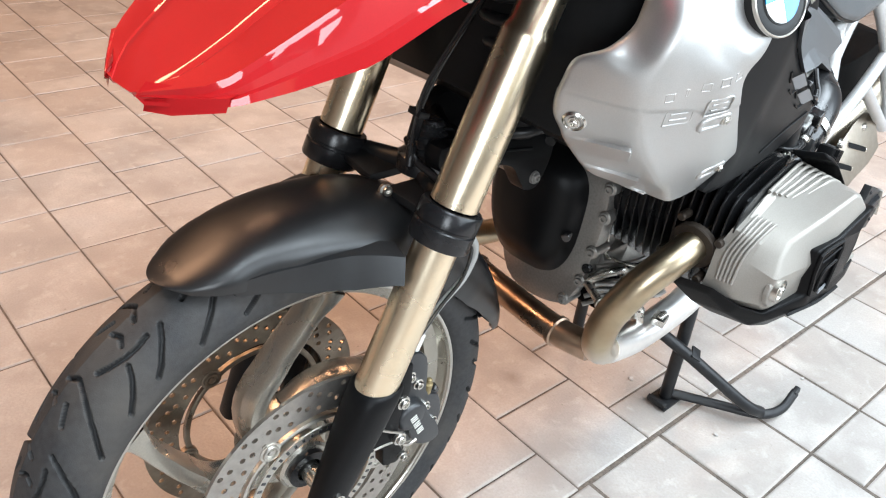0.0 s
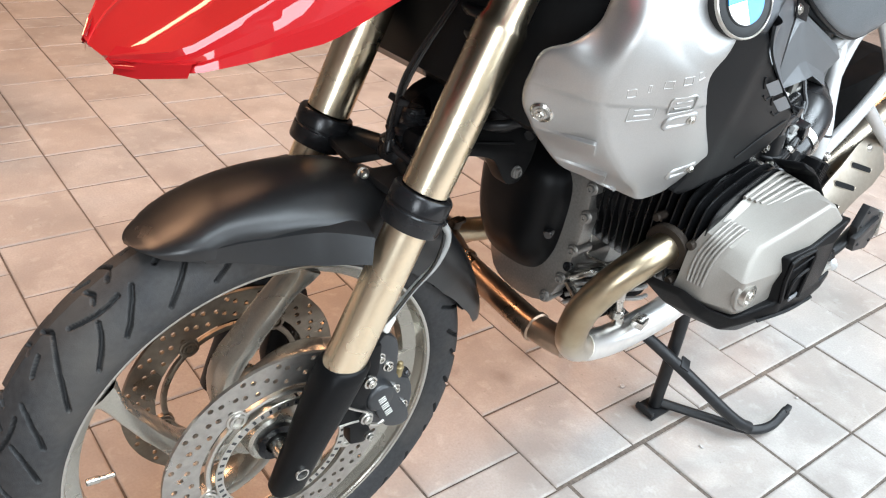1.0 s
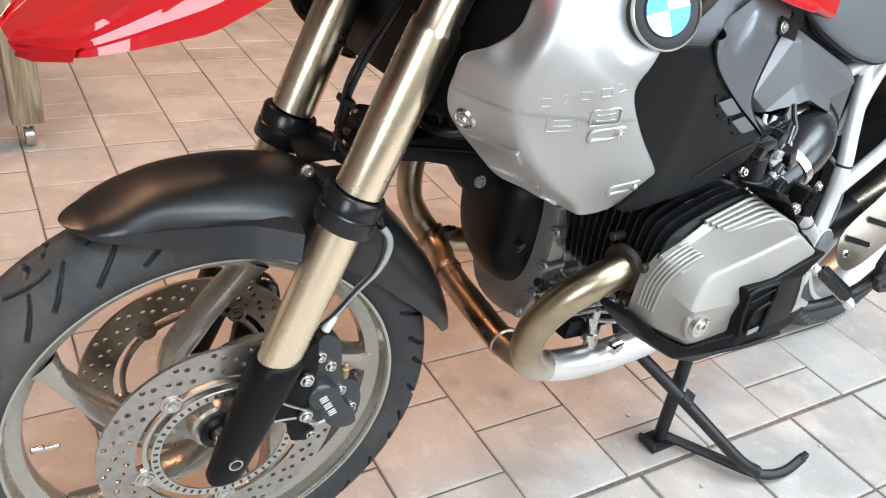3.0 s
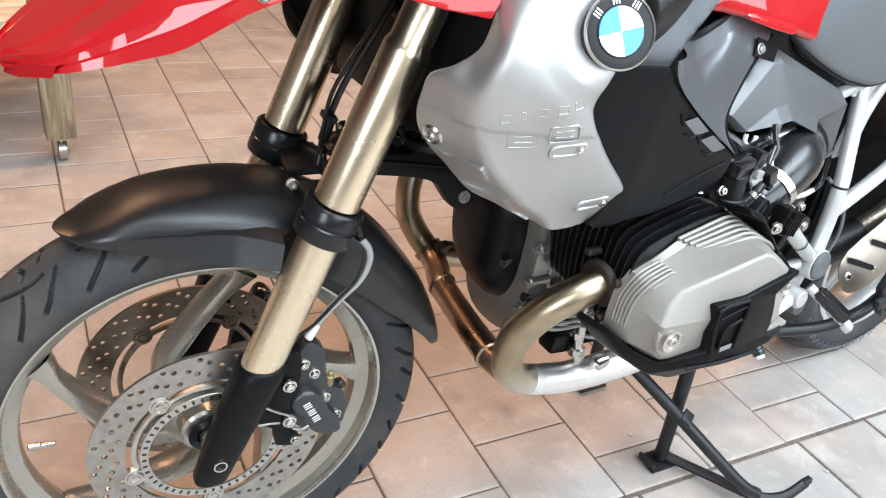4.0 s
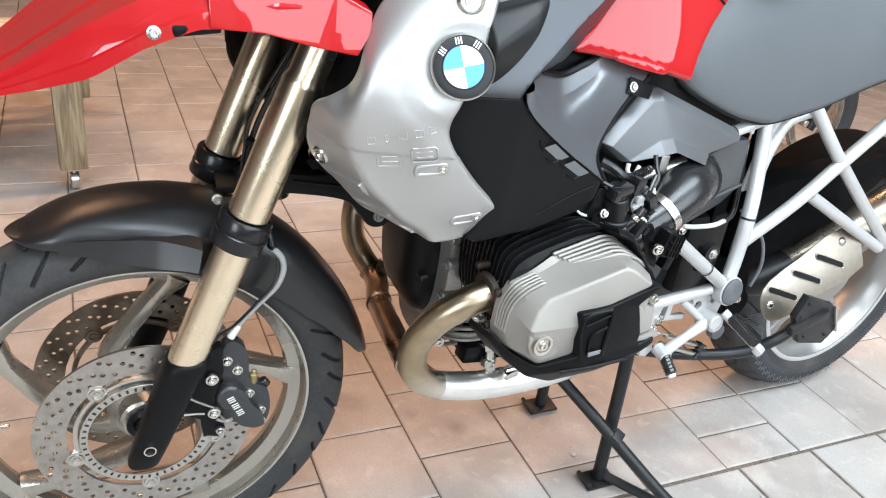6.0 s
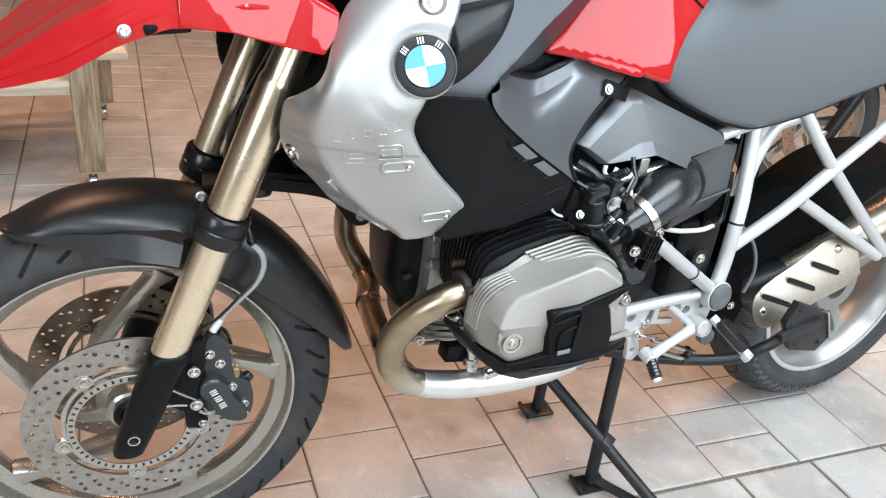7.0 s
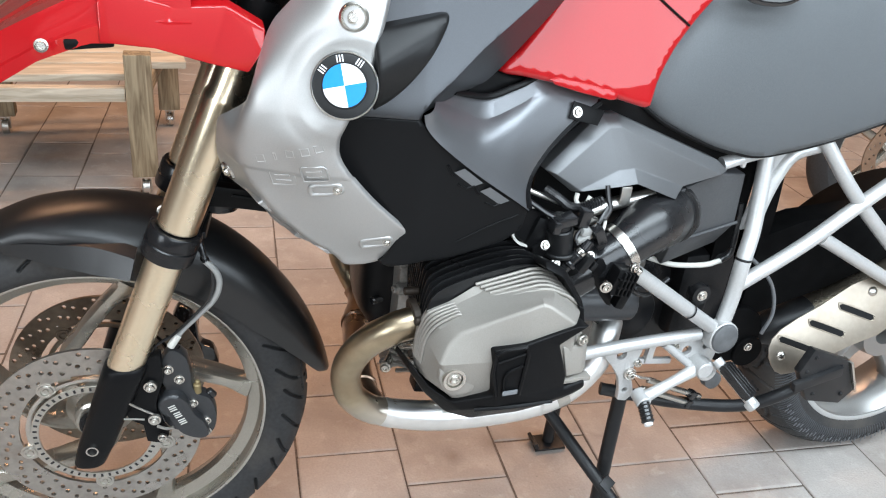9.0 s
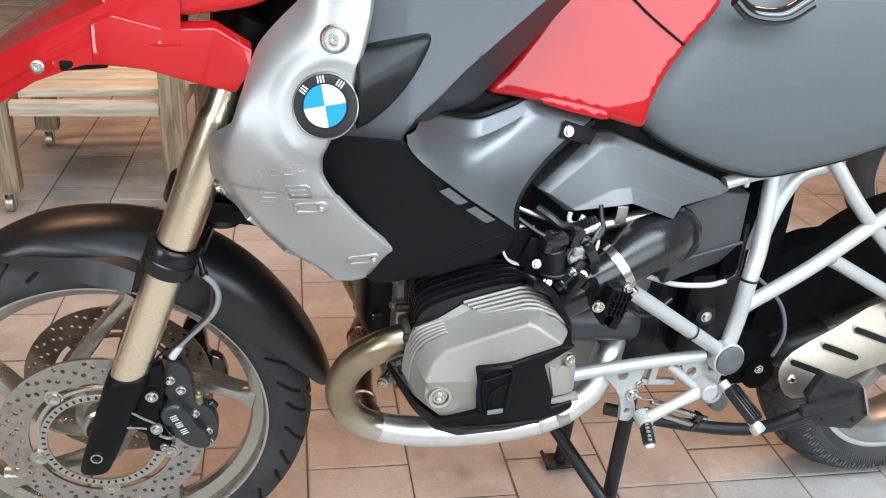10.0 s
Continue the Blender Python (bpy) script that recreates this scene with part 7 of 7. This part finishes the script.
part("inner_panel", loft([[Vector((x, -w, zl)), Vector((x, -w, zh)), Vector((x, w, zh)), Vector((x, w, zl)), Vector((x, -w, zl))] for x, w, zl, zh in ((0.955, 0.13, 0.55, 0.76), (0.99, 0.12, 0.50, 0.77), (1.022, 0.10, 0.48, 0.765))], True), DULLBLACK, bike, "black inner panel behind the frame")
part("inner_strut", loft([[Vector((x, y, z)) for x, y in ((xa, -0.125), (xb, -0.125), (xb, -0.105), (xa, -0.105), (xa, -0.125))] for z, xa, xb in ((0.50, 1.030, 1.062), (0.58, 1.034, 1.062), (0.66, 1.028, 1.060), (0.78, 1.012, 1.050))], True), DULLBLACK, bike, "flat black strut behind the frame tube")
secs = []
for deg in np.linspace(154, 40, 40):
    a = radians(deg)
    secs.append([Vector((1.530 + r * math.cos(a), 0.010 + y, 0.309 + r * math.sin(a))) for r, y in ((0.280, -0.086), (0.300, -0.086), (0.315, -0.079), (0.323, -0.062), (0.328, -0.03), (0.329, 0), (0.328, 0.03), (0.323, 0.062), (0.315, 0.080), (0.280, 0.088))])
part("rear_hugger", thicken(loft(secs), 0.003), DULLBLACK, bike, "black hugger mudguard over the rear tyre", sharp=50)
part("side_cover", loft([[Vector((x, -w, zl)), Vector((x, -w - 0.006, (zl + zh) / 2)), Vector((x, -w, zh)), Vector((x, -w + 0.05, zh)), Vector((x, -w + 0.05, zl)), Vector((x, -w, zl))] for x, w, zl, zh in ((1.045, 0.125, 0.44, 0.60), (1.12, 0.132, 0.47, 0.63), (1.20, 0.138, 0.50, 0.640), (1.30, 0.138, 0.54, 0.650), (1.40, 0.13, 0.60, 0.66))], True), DULLBLACK, bike, "black plastic cover under the rear frame")

# silencer with its slotted heat shield
si = part("silencer", tube([(1.20, -0.128, 0.438), (1.45, -0.140, 0.545), (1.62, -0.140, 0.620)], [0.040, 0.046, 0.046], 8, 32), SILENCER, bike, "stainless steel silencer", sharp=60)
part("silencer_cone", tube([(1.110, -0.110, 0.400), (1.14, -0.118, 0.412), (1.202, -0.1284, 0.439)], [0.020, 0.032, 0.0398], 8, 32), STAND, si, "black cone of the silencer", sharp=60)
A = Vector((1.155, -0.200, 0.455))
U = Vector((0.155, 0.004, 0.075)).normalized()
V = Vector((-0.40, 0.42, 0.80))
V = (V - U * V.dot(U)).normalized()
sm = Matrix.Translation(A) @ Matrix((U, V, U.cross(V))).transposed().to_4x4()
if (sm.to_3x3() @ Vector((0, 0, 1))).y > 0:
    sm = sm @ pose(0, 0, 0, 180, 0, 0)
slots = [(-0.046 + 0.060 * k, 0.000) for k in range(3)]
outline = [(-0.100, -0.012), (-0.090, -0.034), (-0.050, -0.044), (0.000, -0.046), (0.040, -0.048), (0.140, -0.050), (0.142, 0.040), (0.02, 0.040), (-0.06, 0.036), (-0.092, 0.018)]
sh = part("heat_shield", plate(outline, 0.003, sm, 0.001, curve=2), SHIELD, si, "slotted steel heat shield")
# no slots are cut: black plates give the dark of each opening
for x, y in slots:
    part("shield_slot", plate([(-0.030, -0.005), (0.030, -0.005), (0.034, 0.0), (0.030, 0.005), (-0.030, 0.005), (-0.034, 0.0)], 0.0012, sm @ pose(x, y, 0.0032, 0, 0, -46), 0.0), BLACK, sh, "black plate in place of a slot's dark opening")
    part("slot_lip", tube([sm @ pose(x, y, 0.0032, 0, 0, -46) @ Vector((a, b, 0)) for a, b in ((-0.030, -0.0055), (0.030, -0.0055), (0.035, 0.0), (0.030, 0.0055), (-0.030, 0.0055), (-0.035, 0.0), (-0.030, -0.0055))], 0.0012, seg=6), SHIELD, sh)
for x, y in ((-0.078, -0.004), (0.115, 0.018)):
    part("shield_rivet", lathe([(0, 0.004), (0.005, 0.0035), (0.008, 0.001), (0.0085, 0.0), (0, 0.0)], sm @ pose(x, y, 0.003), 20), STEEL, sh)

# folded side stand with its widened hexagonal foot
ss = part("side_stand", tube([(0.790, -0.150, 0.350), (0.900, -0.195, 0.342), (1.000, -0.235, 0.350), (1.050, -0.262, 0.385), (1.100, -0.268, 0.420)], 0.0105, seg=14), STAND, bike, "black side stand folded up")
FOOT = Matrix.Translation((0, -0.272, 0)) @ SIDEWAYS
part("stand_foot", plate([(1.048, 0.446), (1.064, 0.487), (1.142, 0.457), (1.174, 0.394), (1.153, 0.372), (1.083, 0.387)], 0.014, FOOT, 0.0020), STAND, ss, "black widened stand foot plate")
part("foot_edge", block((0.004, 0.020, 0.068), pose(1.160, -0.281, 0.4255, 0, -27, 0), 0.001), STEEL, ss, "bright steel strip along the edge of the foot plate")
for x, z in ((1.072, 0.472), (1.130, 0.448), (1.150, 0.392), (1.090, 0.400), (1.062, 0.446)):
    part("foot_screw", hex_bolt((x, -0.2865, z), (0, -1, 0), 0.0030, 0.002), STAND, ss)
part("foot_arm", block((0.090, 0.012, 0.018), pose(1.085, -0.288, 0.432, 0, -14, 0), 0.004), STAND, ss)

# centre stand
cs = part("centre_stand", merge(
    tube([(0.858, -0.112, 0.340), (0.856, -0.118, 0.300), (0.850, -0.128, 0.200), (0.850, -0.132, 0.012)], 0.0125, seg=18),
    tube([(0.880, 0.108, 0.340), (0.878, 0.108, 0.280), (0.872, 0.106, 0.150), (0.868, 0.104, 0.012)], 0.0125, seg=18),
    tube([(0.770, -0.030, 0.215), (0.826, -0.150, 0.145), (0.900, -0.262, 0.055), (0.935, -0.290, 0.030)], 0.0115, seg=16),
    tube([(0.770, -0.030, 0.215), (0.790, 0.02, 0.26), (0.86, 0.09, 0.30)], 0.011, seg=14),
    tube([(0.856, -0.136, 0.018), (0.900, -0.220, 0.020), (0.935, -0.288, 0.024), (0.985, -0.312, 0.024), (1.045, -0.312, 0.034)], 0.0095, seg=14, flat=0.6)), STAND, bike, "black painted tubular centre stand, down", sharp=50)
for x, y in ((0.850, -0.132), (0.868, 0.104)):
    part("stand_pad", merge(plate([(-0.038, -0.022), (0.030, -0.026), (0.036, 0.020), (-0.030, 0.024)], 0.005, Matrix.Translation((x, y, 0.003)), 0.001), block((0.008, 0.040, 0.018), pose(x - 0.034, y, 0.013, 0, -25, 0), 0.002)), STAND, cs)
part("stand_tab", block((0.020, 0.026, 0.004), pose(0.838, -0.166, 0.146, 20, 30, -50), 0.001), STAND, cs)
part("tang_end", block((0.020, 0.012, 0.014), pose(1.046, -0.312, 0.036, 0, -15, 0), 0.003), STAND, cs)

# rear wheel
REAR = Matrix.Translation((1.530, 0.010, 0.309))
rw = part("rear_wheel", merge(
    around([(0.219, -0.062), (0.219, -0.056), (0.210, -0.050), (0.200, -0.030), (0.190, 0.0), (0.200, 0.030), (0.210, 0.050), (0.219, 0.056), (0.219, 0.062), (0.206, 0.062), (0.196, 0.048), (0.182, 0.0), (0.190, -0.040), (0.206, -0.062)], REAR),
    around([(0.060, -0.050), (0.065, -0.03), (0.065, 0.06), (0.03, 0.06), (0.03, -0.05)], REAR, 40)), SILVERRIM, bike, "cast rear wheel")
for k in range(5):
    part("spoke", spoke_mesh(radians(20 + 72 * k), 0.055, 0.192, 0.020, 0.015, 0.024, 0.018, REAR), SILVERRIM, rw)
part("rim_lip", around([(0.2085, -0.0625), (0.2085, -0.0640), (0.2110, -0.0650), (0.2170, -0.0650), (0.2190, -0.0640), (0.2190, -0.0625)], REAR, 100), PIPE_PAINT, rw, "pale rim lip")
part("tyre", tyre_mesh(0.308, 0.074, 0.215, 0.060, 700, 8, 0.157, REAR), RUBBER, rw, "wide black rear tyre", sharp=40)
part("sidewall_mark", merge(*[block((0.010, 0.0010, 0.0016), REAR @ pose(0, 0, 0, 0, a, 0) @ Matrix.Translation((0.262 + 0.004 * ((k * 7) % 3), -0.0745, 0)) @ pose(0, 0, 0, 0, 0, 0), 0.0) for k, a in enumerate(range(70, 150, 2))]), GRAPHITE, rw, "raised sidewall marks as plain bars")
side_y = lambda r: float(np.interp(r, [0.228, 0.236, 0.250, 0.264, 0.277, 0.290], [-0.0685, -0.0722, -0.0742, -0.0715, -0.0640, -0.0490]))
ribs = part("sidewall_rib", merge(*[tube([REAR @ Vector((r * math.cos(radians(a + 3.0 * f)), side_y(r) - 0.0006, r * math.sin(radians(a + 3.0 * f)))) for f, r in ((0, 0.237), (0.33, 0.252), (0.66, 0.266), (1, 0.280))], 0.0011, seg=5, curve=False) for a in np.arange(186, 348, 1.5)]), SIDEWALL, rw, "fine slanting ribs of the tyre's sidewall")
tagged(ribs, kind="stuff")
part("cable_loop", tube([(0.790, -0.170, 0.612), (0.817, -0.171, 0.602), (0.848, -0.172, 0.592), (0.881, -0.172, 0.5875), (0.915, -0.171, 0.586), (0.943, -0.168, 0.590)], 0.0042, seg=10), SEALANT, bike, "pale cable loop under the airbox")
part("cable_end", tube([(0.940, -0.168, 0.589), (0.958, -0.165, 0.600), (0.962, -0.160, 0.635), (0.960, -0.155, 0.680)], 0.0050, seg=10), HOSE, bike, "black sleeve of the cable")
part("brake_line", tube([(0.985, -0.160, 0.600), (1.022, -0.165, 0.572), (1.055, -0.165, 0.540), (1.076, -0.163, 0.505), (1.086, -0.160, 0.468), (1.078, -0.158, 0.432)], 0.0032, seg=8), GRAPHITE, bike, "thin dark brake line")
part("seat_lug", merge(tube([(0.885, -0.180, 0.757), (0.930, -0.178, 0.768), (0.965, -0.174, 0.772)], 0.010, flat=0.8), rod((0.918, -0.184, 0.752), (0.920, -0.184, 0.780), 0.004)), PIPE_PAINT, bike)


# wheel of another motorcycle that stands further back
def far_motorcycle():
    t = thing("parked_motorcycle", "dark motorcycle front end standing further back on the paving", "motorcycle", (2.66, 1.02, 0.0))
    w = Matrix.Translation((0, 0, 0.316)) @ pose(0, 0, 0, 0, 0, -12)
    prof = [(0.225, -0.040), (0.240, -0.052), (0.268, -0.056), (0.295, -0.040), (0.312, -0.016), (0.315, 0.0), (0.312, 0.016), (0.295, 0.040), (0.268, 0.056), (0.240, 0.052), (0.225, 0.040)]
    part("tyre", around(prof, w, 80), RUBBER, t, "dusty black tyre")
    rim = part("rim", around([(0.232, -0.042), (0.216, -0.030), (0.206, 0.0), (0.216, 0.030), (0.232, 0.042), (0.224, 0.042), (0.198, 0.0), (0.224, -0.042)], w, 72), RIM, t, "cast rim")
    for k in range(5):
        part("spoke", spoke_mesh(radians(10 + 72 * k), 0.02, 0.205, 0.018, 0.014, 0.020, 0.016, w), RIM, rim)
    holes = [(r * math.cos(a), r * math.sin(a), 0.0042) for r, n, o in ((0.118, 16, 0.0), (0.130, 16, 0.12), (0.142, 16, 0.24)) for a in (2 * math.pi * k / n + o for k in range(n))]
    part("brake_disc", disc_ring(0.155, 0.105, 0.005, holes, w @ Matrix.Translation((0, -0.075, 0)) @ SIDEWAYS), COPPER, t, "browned drilled brake disc")
    for s in (-1, 1):
        part("fork_leg", rod(w @ Vector((0.02, 0.105 * s, -0.02)), w @ Vector((0.30, 0.105 * s, 0.62)), 0.026), DARKMETAL, t, "dark fork leg")
    arch = [[w @ Vector((r * math.cos(a), y, r * math.sin(a))) for r, y in ((0.30, -0.075), (0.335, -0.062), (0.345, 0.0), (0.335, 0.062), (0.30, 0.075))] for a in (radians(d) for d in np.linspace(140, 30, 24))]
    part("mudguard", thicken(loft(arch), 0.003), BLACK, t, "black front mudguard")
    part("axle", rod(w @ Vector((0, -0.12, 0)), w @ Vector((0, 0.12, 0)), 0.014), STEEL, t)
    part("fork_yoke", block((0.08, 0.26, 0.05), w @ pose(0.29, 0, 0.62), 0.012), DARKMETAL, t)


far_motorcycle()


# ---- paving ----
def paver_mesh(w, l):
    """A concrete paver with a worn, rounded top edge."""
    e, t = 0.0042, 0.014
    bm = bmesh.new()
    rings = []
    for inset, z in ((0.0, -t), (0.0, -e * 0.8), (e * 0.35, -e * 0.25), (e * 1.1, 0.0)):
        a, b = w / 2 - inset, l / 2 - inset
        rings.append([bm.verts.new((x, y, z)) for x, y in ((-a, -b), (a, -b), (a, b), (-a, b))])
    for p, q in zip(rings, rings[1:]):
        for k in range(4):
            bm.faces.new((p[k], p[(k + 1) % 4], q[(k + 1) % 4], q[k]))
    bm.faces.new(rings[-1])
    me = bpy.data.meshes.new("paver")
    bm.to_mesh(me)
    bm.free()
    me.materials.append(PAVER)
    return me


MOD = 0.207 * SIZE
PAVE = pose(0, 0, 0, 0, 0, -4.7)
rng = random.Random(11)
KNOWN = {0: (-0.011, 0.196), 1: (-0.11, 0.0925, 0.300), 2: (-0.11, -0.011, 0.196), 3: (-0.11, 0.0925, 0.300), 4: (-0.11, -0.011, 0.0925, 0.196), 5: (-0.11, 0.0925, 0.196)}
FAR_JOINTS = {0: (1.215, 1.425, 1.636, 1.850, 2.060), -1: (1.090, 1.300, 1.510), 1: (1.762,), -2: (1.298,)}
cells = []


def course(u0, v_from, v_to):
    v = v_from
    while v < v_to:
        l = MOD * rng.choice((1, 1, 1, 1.5, 0.5))
        cells.append((u0, v, l))
        v += l


for k in range(-26, 28):
    u0 = 0.329 * SIZE + MOD * k
    if k in KNOWN:
        joints = [v * SIZE for v in KNOWN[k]]
        for a, b in zip(joints, joints[1:]):
            cells.append((u0, a, b - a))
        top, bottom = joints[-1], joints[0]
    else:
        top = bottom = (-0.11 + 0.1035 * rng.choice((0, 1, 2))) * SIZE
    for v in FAR_JOINTS.get(k, ()):
        n = max(1, round((v - top) / MOD))
        cells.extend((u0, top + (v - top) * i / n, (v - top) / n) for i in range(n))
        top = v
    course(u0, top, 6.6)
    v = bottom
    while v > -0.12 * SIZE:
        l = min(MOD / 2, v + 0.1136 * SIZE)
        if l < 0.03:
            break
        cells.append((u0, v - l, l))
        v -= l
for k in range(-26, 28):
    u0 = (0.329 + 0.026) * SIZE + MOD * k
    v = -0.114 * SIZE
    cells.append((u0, v - MOD, MOD))
    v -= MOD
    while v > -2.85:
        l = MOD * rng.choice((1, 1, 1, 0.5, 1.5))
        cells.append((u0, v - l, l))
        v -= l
floor = thing("paving", "square and oblong pinkish grey concrete pavers with dark joints", "paving", kind="structure")
meshes, rest = {}, bmesh.new()
cells = [c for c in cells if (PAVE @ Vector((c[0] + MOD / 2, c[1], 0))).y > -2.90]
near = sorted(cells, key=lambda c: math.hypot(c[0] - 0.6, (c[1] + c[2] / 2 - 0.9) * 0.8))
for n, (u0, v0, l) in enumerate(near):
    gap, cross = (0.0032, 0.0030) if v0 > -0.13 else (0.0078, 0.0044)
    key = (round(l, 3), gap)
    if key not in meshes:
        meshes[key] = paver_mesh(MOD - gap, l - cross)
    m = PAVE @ Matrix.Translation((u0 + MOD / 2, v0 + l / 2, rng.uniform(-0.0020, 0.0008))) @ pose(0, 0, 0, rng.uniform(-0.25, 0.25), rng.uniform(-0.25, 0.25), rng.uniform(-0.35, 0.35) + (180 if rng.random() < 0.5 else 0))
    if n < 300:
        o = new("paver", meshes[key])
        o.parent = floor
        o.matrix_basis = m
    else:
        k0 = len(rest.verts)
        rest.from_mesh(meshes[key])
        rest.verts.ensure_lookup_table()
        for v in rest.verts[k0:]:
            v.co = m @ v.co
me = bpy.data.meshes.new("far_pavers")
rest.to_mesh(me)
rest.free()
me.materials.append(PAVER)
fp = new("far_pavers", me)
fp.parent = floor
tagged(fp, kind="stuff")
